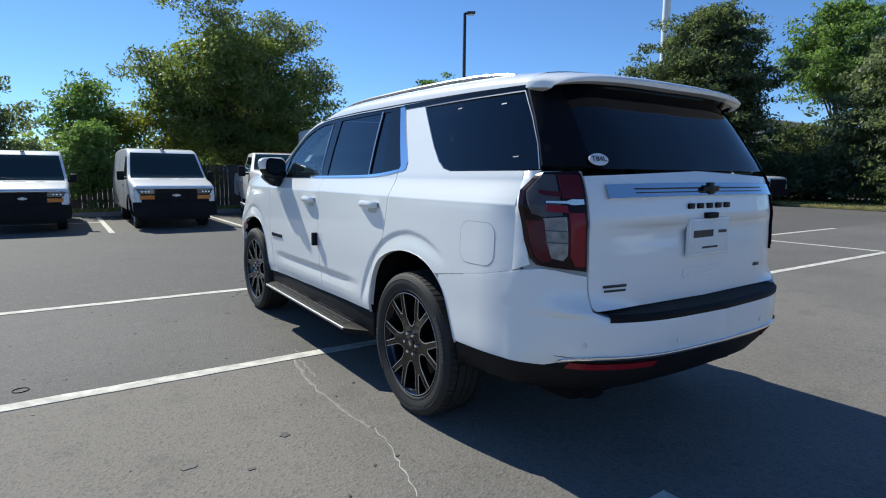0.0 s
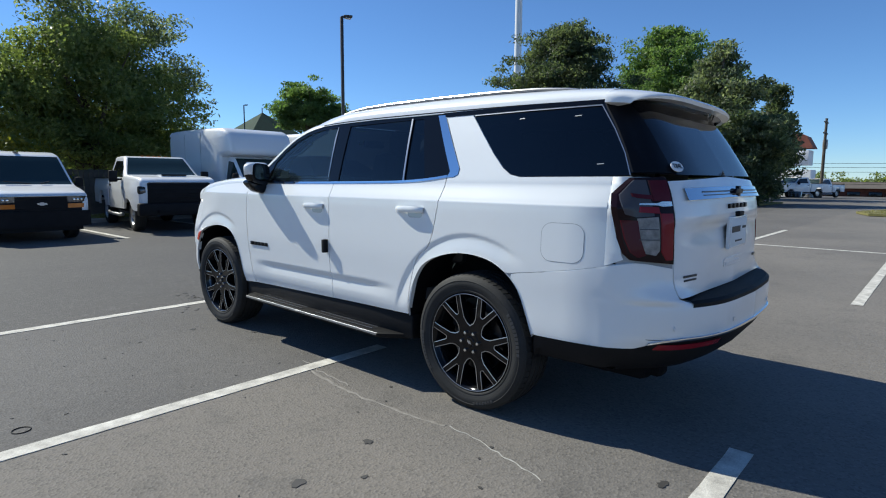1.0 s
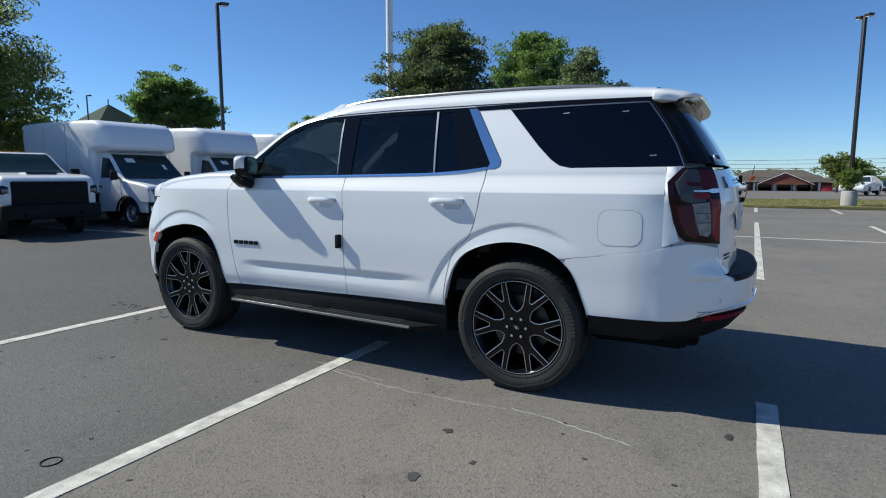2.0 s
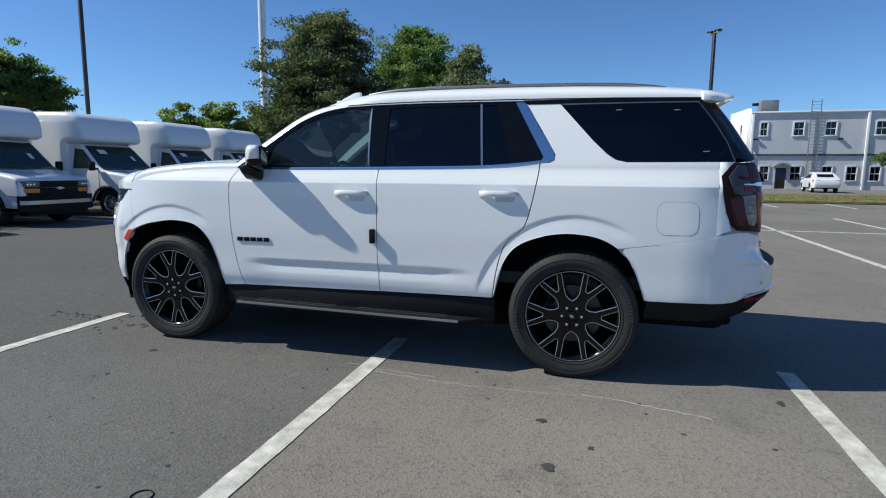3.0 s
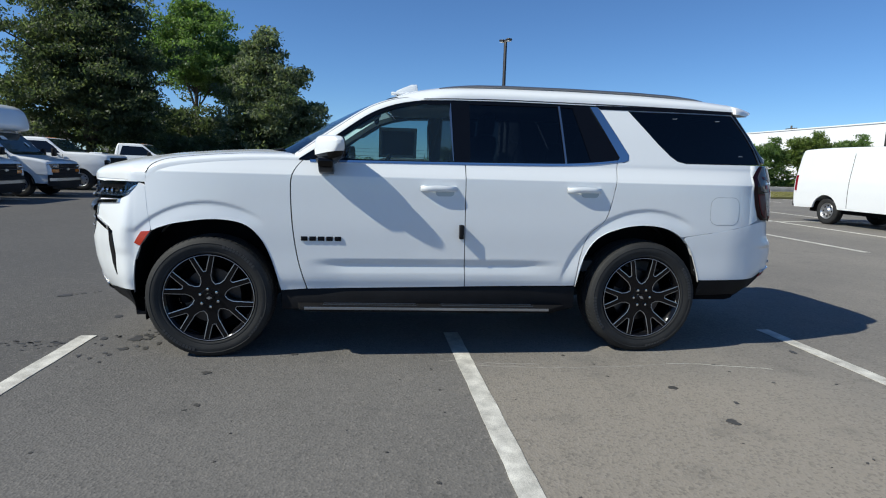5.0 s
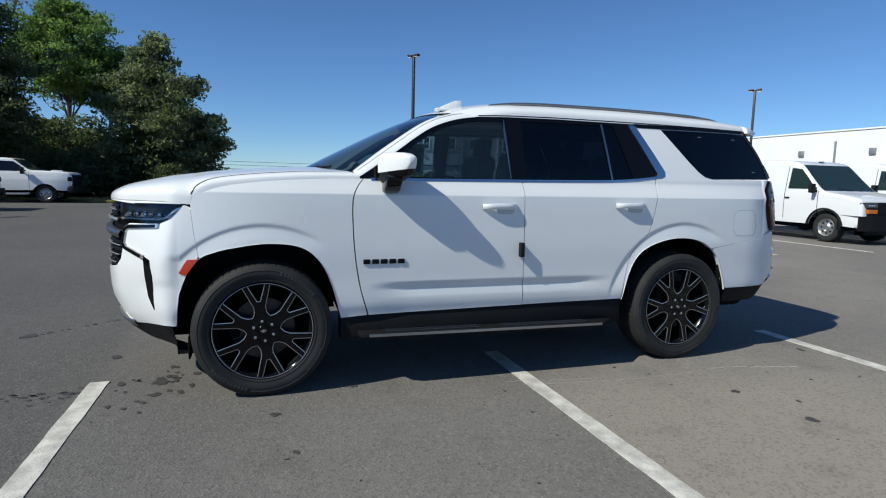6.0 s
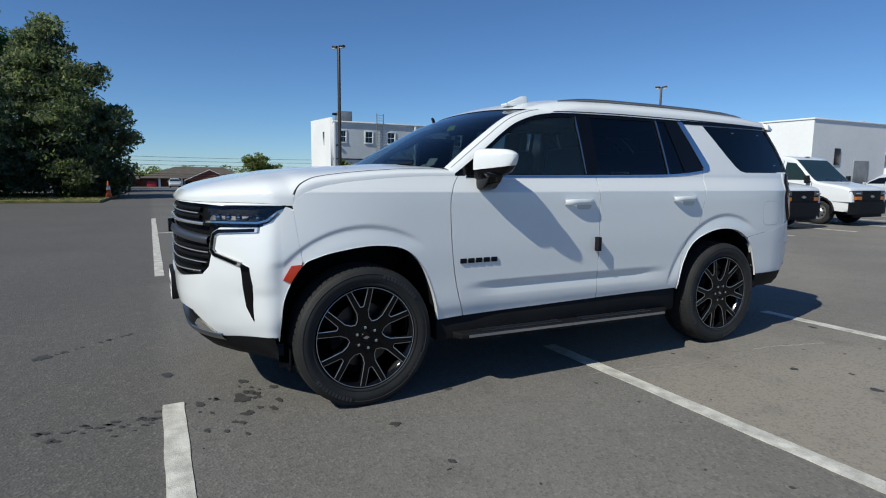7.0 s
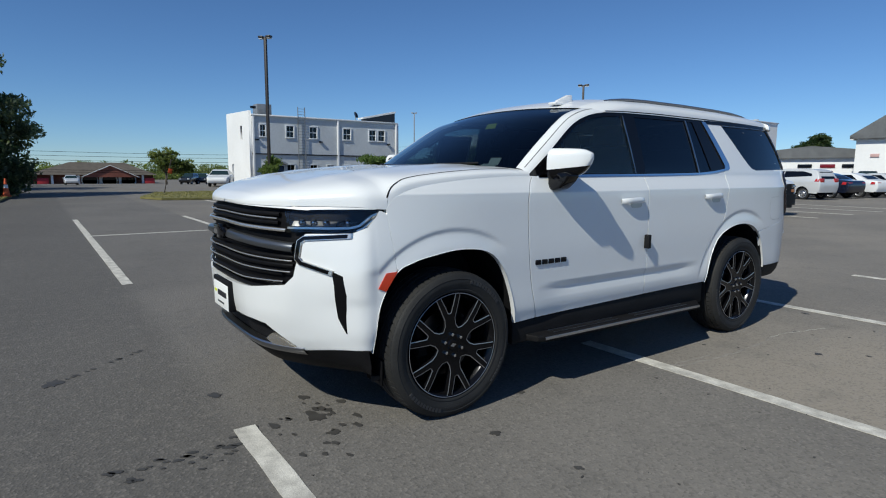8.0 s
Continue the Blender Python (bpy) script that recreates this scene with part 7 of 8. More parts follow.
def sedan(label, paint, suv=False):
    e = thing("car", label, "car")
    if suv:
        prof = [(2.22, 0.35), (2.30, 0.55), (2.25, 0.85), (2.0, 1.0), (1.2, 1.08), (0.95, 1.15), (0.35, 1.58), (0.0, 1.66), (-1.5, 1.64), (-1.95, 1.52), (-2.2, 1.10), (-2.28, 0.80), (-2.22, 0.40)]
    else:
        prof = [(2.25, 0.32), (2.34, 0.50), (2.30, 0.70), (2.05, 0.82), (1.25, 0.93), (0.95, 1.0), (0.30, 1.36), (-0.1, 1.45), (-0.7, 1.44), (-1.2, 1.30), (-1.65, 1.08), (-2.2, 1.02), (-2.34, 0.90), (-2.36, 0.60), (-2.28, 0.36)]
    shell(spline(prof, 4), (lambda y, z: car_width(y, z - 0.12)) if suv else car_width, 0.09, [(1.38, 0.36), (-1.38, 0.36)], 0.34, (0.28, 0.98, 0.9), "body", paint, e)
    wz = (lambda y, z: car_width(y, z - 0.12)) if suv else car_width
    k = 0.18 if suv else 0.0
    side_piece("door_window", [(0.85, 1.0 + k), (0.28, 1.30 + k), (-0.15, 1.35 + k), (-0.15, 1.0 + k)], wz, 0.004, GLASS_BLACK, e)
    side_piece("door_window", [(-0.20, 1.0 + k), (-0.20, 1.35 + k), (-0.75, 1.34 + k), (-1.2, 1.06 + k)] if not suv else [(-0.20, 1.18), (-0.20, 1.53), (-1.25, 1.52), (-1.72, 1.40), (-1.80, 1.27)], wz, 0.004, GLASS_BLACK, e)
    side_piece("door_gap", [(-0.17, 0.40), (-0.17, 0.98 + k), (-0.185, 0.98 + k), (-0.185, 0.40)], wz, 0.002, UNDER, e)
    side_piece("tail_light", [(-2.0, 0.80 + k), (-2.05, 0.95 + k), (-2.22, 0.93 + k), (-2.22, 0.80 + k)], wz, 0.012, RED_CAR, e)
    for q in (-1, 1):
        part("tail_light", box(q * 0.58, -2.31 if not suv else -2.23, 0.86 + k, 0.32, 0.07, 0.12 if not suv else 0.22, 0.02), RED_CAR, e)
        part("headlight", box(q * 0.60, 2.24, 0.70 + k * 0.6, 0.30, 0.10, 0.11, 0.03), LAMP_IN, e)
        part("door_mirror", box(q * 0.96, 0.80, 1.02 + k, 0.16, 0.09, 0.11, 0.03), paint, e)
    if not suv:
        rwin = [[(x, y, z) for x in (-0.5, 0, 0.5)] for y, z in ((-1.22, 1.300), (-1.44, 1.20), (-1.62, 1.105))]
        part("rear_window", sheet([[(x, y - 0.004, z + 0.008) for x, y, z in r] for r in rwin]), GLASS_BLACK, e)
    else:
        part("rear_window", sheet([[(x, -1.985, 1.50) for x in (-0.5, 0, 0.5)], [(x, -2.205, 1.13) for x in (-0.56, 0, 0.56)]]), GLASS_BLACK, e)
    part("grille", box(0, 2.31, 0.55, 0.9, 0.05, 0.16, 0.02), BLACK_TRIM, e)
    part("underbody", box(0, 0, 0.36, 1.3, 4.2, 0.16), UNDER, e)
    set_wheels(e, 0.80, (1.38, -1.38), 0.325, 0.22, 0.20)
    return e


silver = place(sedan("silver saloon car parked in a row", SILVER_PAINT), 10.4, -40.6, -102)
place(sedan("dark blue saloon car parked in a row", NAVY_PAINT), 11.5, -34.9, -102)
white_car = place(sedan("white saloon car parked in a row", WHITE_DULL), 11.0, -37.8, -104)
place(sedan("dark red crossover parked by the white building", RED_PAINT, True), 17.4, -51.4, 20)
black_car = place(sedan("black crossover parked by the white building", BLACK_PAINT, True), 20.2, -50.4, 20)
for x, y, yaw, src, lab in ((9.9, -43.4, -102, white_car, "white saloon car parked in a row"), (9.3, -46.2, -101, silver, "silver saloon car parked in a row"), (14.6, -52.4, 20, black_car, "black crossover parked by the white building"),
                            (48.5, -9.9, 68, white_car, "white saloon car parked beside the grey building"), (88, -15.5, 60, black_car, "black crossover parked on the street"), (91, -18.0, 70, black_car, "black crossover parked on the street"),
                            (43.0, -23.5, 80, white_car, "white saloon car parked behind the hedge"), (43.3, -17.0, -96, white_car, "white saloon car parked behind the hedge"), (96, -1.0, 90, silver, "silver car parked at the brick building")):
    tagged(copy_thing(src, pose(x, y, gz(x, y), 0, 0, yaw)), lab)
place(sedan("silver crossover parked at the end of the car row", SILVER_PAINT, True), 11.6, -31.6, -102)

# ---- trees and shrubs ----
rng = np.random.default_rng(7)


def leaf_mesh(name, centres, per, spread, size, flat=0.42):
    """Many small leaves in clumps round the centres, as one mesh."""
    per, size, spread = int(per * 1.15), size * 0.92, spread * 0.92
    c = np.repeat(np.asarray(centres), per, 0)
    n = len(c)
    pos = c + np.clip(rng.normal(0, 1, (n, 3)), -1.7, 1.7) * np.array([spread, spread, spread * flat])
    a = rng.normal(0, 1, (n, 3)) + np.array([0, 0, -0.25])
    a /= np.linalg.norm(a, axis=1)[:, None]
    b = np.cross(a, rng.normal(0, 1, (n, 3)))
    b /= np.linalg.norm(b, axis=1)[:, None] + 1e-9
    s = size * rng.uniform(0.6, 1.4, (n, 1))
    v = np.stack([pos - a * s, pos - b * s * 0.42 + a * s * 0.1, pos + a * s, pos + b * s * 0.42 + a * s * 0.1], 1).reshape(-1, 3)
    me = bpy.data.meshes.new(name)
    me.from_pydata(v.tolist(), [], [[4 * i, 4 * i + 1, 4 * i + 2, 4 * i + 3] for i in range(n)])
    return me


def clumps(blobs, density, hollow=0.45):
    """Places of leaf clumps inside ellipsoids, denser towards their skins, with an uneven outline."""
    out_ = []
    for cx, cy, cz, rx, ry, rz in blobs:
        n = max(6, int(density * (rx * ry + rx * rz + ry * rz)))
        d = rng.normal(0, 1, (n, 3))
        d /= np.linalg.norm(d, axis=1)[:, None]
        r = rng.uniform(hollow ** 2, 1, (n, 1)) ** 0.5
        wob = np.array([noise.noise(Vector(k) * 2.2 + Vector((cx, cy, cz))) + 0.5 * noise.noise(Vector(k) * 5 + Vector((cy, cz, cx))) for k in d])[:, None]
        p = d * r * (0.92 + 0.58 * wob) * np.array([rx, ry, rz]) + np.array([cx, cy, cz])
        out_ += [q for q in p if q[2] > 0.25]
    return out_


def tree(name, label, x, y, blobs, mat, density=9, per=46, spread=0.42, size=0.13, trunk=0.22, lean=(0, 0), fork=None, limbs=16, category="tree", extra=None, group=""):
    z0 = gz(x, y)
    e = thing(name, label, category, pose(x, y, z0), group=group)
    pts = clumps(blobs, density)
    me = leaf_mesh("crown", pts, per, spread, size)
    me.materials.append(mat)
    ob = new("crown", me)
    ob.parent = e
    if extra:
        mat2, blobs2, dens2 = extra
        me2 = leaf_mesh("crown", clumps(blobs2, dens2), per, spread, size)
        me2.materials.append(mat2)
        o2 = new("crown", me2)
        o2.parent = e
    top = max(b[2] for b in blobs)
    fork = fork or top * 0.35
    stem = [(0, 0, -0.1), (lean[0] * 0.3, lean[1] * 0.3, fork * 0.5), (lean[0] * 0.6, lean[1] * 0.6, fork), (lean[0], lean[1], top)]
    sp = spline(stem, 5)
    part("trunk", tube(sp, trunk, 9, [trunk * (1.25 - 0.95 * i / (len(sp) - 1)) for i in range(len(sp))]), BARK, e)
    pick = rng.choice(len(pts), min(limbs, len(pts)), replace=False)
    for i in pick:
        q = Vector(pts[i])
        t = rng.uniform(0.62, 0.97)
        s = Vector(sp[int(t * (len(sp) - 1))])
        if q.z < s.z:
            s.z = max(fork * 0.6, q.z * 0.7)
        mid = (s + q) / 2 + Vector((rng.normal(0, 0.15), rng.normal(0, 0.15), 0.25))
        r0 = trunk * 0.38
        part("limb", tube([s, (s + mid) / 2, mid, (mid + q) / 2, q], r0, 5, [r0, r0 * 0.8, r0 * 0.6, r0 * 0.4, r0 * 0.15]), BARK, e)
    return e


tree("tree", "broad green tree with spreading limbs behind the vans", 3.6, 20.3, [(0.1, 0, 4.5, 3.3, 2.6, 2.2), (-2.0, 0, 3.8, 1.6, 1.7, 1.6), (2.5, 0.4, 3.6, 1.9, 1.9, 2.1), (0.2, 0.2, 6.2, 2.2, 1.8, 1.2), (0.3, 0, 2.6, 2.8, 1.8, 1.2)], LEAF_MID, 12, 100, 0.34, 0.085, 0.26, fork=1.6, limbs=30,
     extra=(LEAF_GREY, [(-0.7, 0.6, 8.1, 1.6, 1.3, 1.0), (2.4, 1.0, 7.2, 1.7, 1.3, 1.0), (3.8, 1.0, 5.4, 1.1, 1.0, 1.5), (-3.2, 0.5, 5.5, 0.9, 0.9, 0.5)], 6))
tree("tree", "slim young green tree behind the fence", -2.1, 19.6, [(0.2, 0, 3.1, 1.0, 1.0, 1.2), (0.6, 0.2, 3.9, 0.7, 0.7, 0.9), (1.1, 0, 2.2, 1.1, 1.1, 1.4)], LEAF_BRIGHT, 15, 70, 0.28, 0.08, 0.10, limbs=10)
tree("tree", "thin sapling with sparse leaves behind the fence", -4.4, 21.5, [(0, 0, 4.0, 0.7, 0.7, 1.4), (0.3, 0, 2.5, 1.2, 1.2, 1.4)], LEAF_GREY, 12, 60, 0.25, 0.08, 0.08, limbs=10)
tree("shrub", "tall leafy shrub between the vans and the fence", -1.75, 17.6, [(0, 0, 1.5, 0.9, 0.8, 1.3), (0.1, 0, 2.4, 0.6, 0.6, 0.8)], LEAF_BRIGHT, 22, 50, 0.22, 0.08, 0.05, limbs=6, category="shrub", extra=(LEAF_YELLOW, [(1.6, 1.6, 2.9, 0.9, 0.7, 0.9)], 12))
tree("shrub", "yellowing shrub by the fence", 1.0, 18.4, [(0, 0, 1.6, 1.2, 0.8, 1.2)], LEAF_YELLOW, 16, 44, 0.26, 0.09, 0.05, limbs=6, category="shrub")
tree("shrub", "dark shrub by the fence", -6.5, 18.5, [(0, 0, 1.5, 1.6, 1.0, 1.4)], LEAF_BRIGHT, 12, 44, 0.3, 0.1, 0.05, limbs=6, category="shrub")
tree("tree", "small round-headed green tree beyond the trucks", 23.6, 34.2, [(-0.9, 0.5, 7.6, 1.9, 1.9, 1.2), (-1.9, 0.8, 6.7, 1.2, 1.2, 0.9), (1.0, -0.5, 6.8, 1.8, 1.8, 1.4), (1.7, -0.8, 5.7, 1.3, 1.3, 1.2), (0, 0, 6.0, 1.9, 1.9, 1.3), (-1.6, 0.8, 5.7, 1.2, 1.2, 0.9)], LEAF_BRIGHT, 8, 80, 0.30, 0.13, 0.20, fork=2.8, limbs=26)
tree("tree", "large dark round-crowned tree", 30.0, 16.3, [(0, -0.2, 4.2, 4.5, 4.4, 3.2), (0, -0.3, 6.6, 4.2, 4.1, 3.2), (0, -0.4, 8.8, 3.0, 2.9, 2.3), (0, 0.2, 10.4, 1.5, 1.5, 1.0), (0, -1.1, 10.2, 1.4, 1.4, 1.0)], LEAF_DARK, 9, 80, 0.36, 0.115, 0.32, fork=1.8, limbs=60)
tree("tree", "tall bright green tree with a bare lower trunk", 43.0, 14.2, [(0, 0, 10.3, 3.6, 3.6, 2.9), (1.5, 0, 8.2, 2.8, 2.8, 2.0), (-1.8, 0, 8.4, 2.4, 2.4, 1.8), (0.5, 0, 12.2, 2.0, 2.0, 1.2)], LEAF_BRIGHT, 8, 64, 0.40, 0.14, 0.2, fork=5.0, limbs=16)
tree("tree", "second tall tree with a thin bare trunk", 44.5, 11.2, [(0, 0, 8.6, 2.2, 2.2, 2.0), (0.4, 0, 6.8, 1.6, 1.6, 1.2)], LEAF_BRIGHT, 8, 52, 0.5, 0.2, 0.17, fork=5.0, limbs=6)
tree("tree", "dense greyish-green tree reaching down to the ground", 32.4, 6.9, [(0, 0, 3.6, 3.6, 3.2, 2.6), (0.4, 0.3, 6.2, 2.1, 2.0, 1.8), (0.6, 0.4, 7.7, 1.2, 1.2, 1.3), (0.5, 0.2, 8.9, 0.6, 0.6, 0.8), (0.4, -2.3, 4.4, 1.2, 1.2, 0.8), (0.6, -1.2, 2.6, 1.6, 1.5, 1.3), (0.2, -1.6, 6.4, 0.9, 0.9, 0.7), (0.4, 1.9, 6.6, 0.8, 0.8, 0.8), (0.4, -3.0, 3.2, 0.8, 0.8, 0.7)], LEAF_GREY, 9, 72, 0.38, 0.13, 0.26, fork=1.4, limbs=26)
tree("shrub", "dark undergrowth at the edge of the car park", 33.5, 11.2, [(0, 0, 1.3, 2.6, 3.4, 1.5), (1.5, 3.5, 1.4, 2.4, 3.0, 1.6), (-2.6, -2.0, 1.0, 1.4, 2.2, 1.2), (-3.4, 1.6, 1.1, 1.5, 2.4, 1.3), (3.5, 2.0, 3.0, 2.0, 3.4, 2.2)], LEAF_DARK, 11, 46, 0.4, 0.15, 0.06, limbs=8, category="shrub")
tree("shrub", "dark undergrowth beside the cone", 32.0, 4.9, [(0, 0, 1.1, 1.5, 1.5, 1.3), (-0.6, 0.4, 0.7, 1.5, 1.2, 0.8), (-2.3, 1.2, 1.1, 1.2, 0.9, 1.3)], LEAF_DARK, 16, 46, 0.3, 0.13, 0.05, limbs=5, category="shrub")
tree("tree", "light green tree behind the box trucks", 27.6, 23.4, [(0, 0, 3.9, 2.2, 2.2, 1.5), (2.8, -0.8, 3.9, 2.2, 2.2, 1.4), (-2.4, 0.8, 3.6, 1.6, 1.6, 1.3), (0.6, 0, 5.2, 0.8, 0.8, 0.6), (3.2, -1.6, 5.0, 0.7, 0.7, 0.6), (-1.2, 0.6, 5.0, 0.5, 0.5, 0.8), (1.8, -0.5, 5.3, 0.4, 0.4, 0.8), (4.4, -1.2, 4.8, 0.5, 0.5, 0.7)], LEAF_LIGHT, 5, 60, 0.26, 0.15, 0.16, fork=1.8, limbs=22)
tree("tree", "pine-like dark tree beyond the street", 58.0, 9.5, [(0, 0, 4.0, 2.6, 2.6, 2.4), (0, 0, 7.0, 1.7, 1.7, 2.2), (0, 0, 9.4, 0.9, 0.9, 1.4)], LEAF_DARK, 8, 46, 0.45, 0.2, 0.22, limbs=10)
tree("tree", "small tree beside the street", 92.0, -13.0, [(0, 0, 3.6, 1.9, 1.9, 1.6), (0.8, -2.2, 2.6, 1.8, 1.8, 1.2)], LEAF_MID, 8, 40, 0.4, 0.22, 0.16, limbs=8)
for k, (y, h, r) in enumerate(((-20.0, 2.3, 1.2), (-22.8, 1.7, 1.5), (-25.6, 1.8, 1.6), (-28.6, 3.0, 1.9), (-32.0, 3.8, 2.2), (-36.0, 4.5, 2.2), (-40.0, 4.4, 2.2))):
    if k == 0:
        label, form = "green vines trained along a rail over a low wall", [(0, 0, h, 0.6, r, 0.28), (0, -0.8, h - 0.1, 0.6, 0.8, 0.4)]
    else:
        label, form = "climbing green hedge over a low wall", [(0, 0, h + 0.1, 1.0, r + 0.6, 0.75), (0.2, 0.3, h * 0.5, 0.8, r * 0.9, 0.6)]
    if k > 2:
        label, form = "tall overgrown green hedge", [(0, 0, 0.8, 1.0, r + 0.4, 0.9), (0, 0, h - 1.5, 1.1, r + 0.4, 1.2), (0, 0, h - 0.6, 0.9, r, 0.6), (0, -0.9, h + 0.1, 0.2, 0.25, 0.7)]
    tree("hedge", label, 39.6, y, form, LEAF_LIGHT if k % 2 else LEAF_BRIGHT, 16, 46, 0.28, 0.13, 0.06, limbs=5, category="hedge", group="hedge along the wall")
tree("tree", "round green tree rising behind the low roof", 37.0, -99.0, [(0, 0, 6.0, 1.9, 1.9, 1.4), (1.0, 0, 5.0, 2.0, 2.0, 1.4), (-0.6, 0.4, 6.6, 1.2, 1.2, 0.9)], LEAF_DEEP, 9, 46, 0.4, 0.22, 0.25, limbs=12)
tree("tree", "bushy round tree behind the hedge", 46.0, -31.9, [(0, 0, 3.0, 1.3, 1.3, 1.2), (0, 0.1, 2.0, 1.4, 1.4, 1.2)], LEAF_DARK, 12, 46, 0.35, 0.16, 0.12, limbs=6)
tree("shrub", "vine growing round the foot of the lamp post", 25.5, -6.45, [(0, 0, 1.35, 0.42, 0.42, 0.5), (0.1, -0.2, 1.75, 0.3, 0.3, 0.35)], LEAF_LIGHT, 60, 40, 0.13, 0.08, 0.07, fork=1.0, limbs=6, category="shrub")


def woods(name, pts, h, label):
    """A far belt of trees as one mass of leaves."""
    c = []
    for x, y in pts:
        z = gz(x, y)
        for _ in range(60):
            c.append((x + rng.normal(0, 5), y + rng.normal(0, 5), z + min(0.85, abs(rng.normal(0, 0.36))) * h))
    me = leaf_mesh(name, c, 40, 1.0, 0.40)
    me.materials.append(LEAF_MID)
    tagged(new(name, me), label, "woods", kind="stuff")


woods("far_woods", [(150 + 4 * i, 30 - 8 * i) for i in range(14)], 5, "distant belt of green trees")
woods("far_woods", [(10 * i - 40, 75 - 0.4 * i) for i in range(12)], 7, "distant belt of green trees")
woods("far_woods", [(60 - 9 * i, -120) for i in range(14)], 6, "distant belt of green trees")

# ---- buildings ----
def wall_with(ring, holes, axis, at, depth, mat, parent, name="wall"):
    """A wall slab with openings through it. Ring and holes are in the wall's plane."""
    def put(off):
        return (lambda a, b: (at + off, a, b)) if axis == "x" else (lambda a, b: (a, at + off, b))
    a = patch(ring, holes, put(0.0), 2.5)
    b = patch(ring, holes, put(depth), 2.5)
    for lp in [ring] + holes:
        n = len(lp)
        vs = [put(0.0)(*q) for q in lp] + [put(depth)(*q) for q in lp]
        a = join(a, raw(vs, [[i, (i + 1) % n, n + (i + 1) % n, n + i] for i in range(n)]))
    return part(name, join(a, b), mat, parent, smooth=0)


def rect(a0, a1, b0, b1):
    return [(a0, b0), (a1, b0), (a1, b1), (a0, b1)]


def sash(parent, y0, y1, z0, z1, x, frame=WHITE_DULL, bars=True):
    """A sash window in a wall that faces -x."""
    w = part("window", join(box(x - 0.02, (y0 + y1) / 2, z1 + 0.05, 0.10, y1 - y0 + 0.26, 0.12, 0.01), box(x - 0.03, (y0 + y1) / 2, z0 - 0.06, 0.14, y1 - y0 + 0.30, 0.12, 0.01), box(x - 0.02, y0 - 0.06, (z0 + z1) / 2, 0.10, 0.13, z1 - z0, 0.01), box(x - 0.02, y1 + 0.06, (z0 + z1) / 2, 0.10, 0.13, z1 - z0, 0.01)), frame, parent, "white window frame")
    part("pane", box(x + 0.08, (y0 + y1) / 2, (z0 + z1) / 2, 0.02, y1 - y0, z1 - z0), GLASS_BLACK, w)
    if bars:
        part("glazing_bar", join(box(x + 0.05, (y0 + y1) / 2, (z0 + z1) / 2, 0.05, y1 - y0, 0.07), box(x + 0.055, (y0 + y1) / 2, (z0 + z1) / 2, 0.03, 0.03, z1 - z0)), frame, w)
    return w


# grey two-storey building
BX0, BX1, BY0, BY1, BZ = 54.6, 62.5, -14.6, -31.4, gz(56, -20)
grey = thing("building", "grey two-storey rendered building with a white end wall", "building")
LOW_WINS = [(-16.35, -15.65), (-18.95, -18.15), (-21.45, -20.7), (-23.4, -22.65), (-25.2, -24.45), (-29.2, -28.4)]
wins = [(-15.98, -15.45), (-18.94, -18.18), (-21.5, -20.7), (-25.45, -24.6), (-28.6, -27.8), (-29.75, -28.95)]
holes_g = [rect(a, b, 4.78, 5.92) for a, b in wins] + [rect(a, b, 0.75, 1.95) for a, b in LOW_WINS] + [rect(-17.85, -16.95, BZ + 0.05, 1.85)]
wall_with([(BY1, BZ), (BY0, BZ), (BY0, 6.85), (BY1, 6.85)], holes_g, "x", BX0, 0.25, STUCCO_GREY, grey)
for a, b in wins:
    sash(grey, a, b, 4.78, 5.92, BX0)
for a, b in LOW_WINS:
    sash(grey, a, b, 0.75, 1.95, BX0, STUCCO_GREY)
part("door", box(BX0 + 0.12, -17.4, (BZ + 1.9) / 2, 0.06, 0.9, 1.78 - BZ, 0.01), DARK_METAL, grey, "dark door under a small canopy")
part("door_canopy", prism([(-18.15, 1.92), (-18.0, 2.12), (-17.7, 2.27), (-17.4, 2.32), (-17.1, 2.27), (-16.8, 2.12), (-16.65, 1.92), (-16.8, 1.92), (-17.4, 2.2), (-18.0, 1.92)], "x", BX0 - 0.5, BX0 - 0.002), POLE_GREY, grey, "small grey arched canopy")
wall_with([(BX0 + 0.0, BZ), (BX1, BZ), (BX1, 7.45), (BX0, 7.25)], [rect(56.9, 57.5, 4.5, 5.9), rect(60.3, 61.0, BZ + 0.3, 2.0)], "y", BY0 + 0.003, 0.25, STUCCO_WHITE, grey, "end_wall")
part("narrow_window", box(57.2, BY0 + 0.1, 5.2, 0.56, 0.04, 1.36), GLASS_BLACK, grey)
part("side_door", box(60.65, BY0 + 0.1, (BZ + 2.3) / 2 + 0.1, 0.66, 0.05, 1.9), STUCCO_GREY, grey)
wall_with([(BX0, BZ), (BX1, BZ), (BX1, 6.85), (BX0, 6.85)], [], "y", BY1, -0.25, STUCCO_GREY, grey)
wall_with([(BY1, BZ), (BY0, BZ), (BY0, 6.85), (BY1, 6.85)], [], "x", BX1, -0.25, STUCCO_GREY, grey)
part("roof", box((BX0 + BX1) / 2, (BY0 + BY1) / 2, 6.75, BX1 - BX0 - 0.5, BY0 - BY1 - 0.5, 0.1), ROOF_GREY, grey)
part("gutter", box(BX0 - 0.08, (BY0 + BY1) / 2, 6.86, 0.2, BY0 - BY1 + 0.1, 0.14, 0.02), STUCCO_WHITE, grey)
part("ledge", box(BX0 - 0.06, (BY0 + BY1) / 2, 3.02, 0.14, BY0 - BY1, 0.12, 0.02), DARK_METAL, grey, "dark ledge between the storeys")
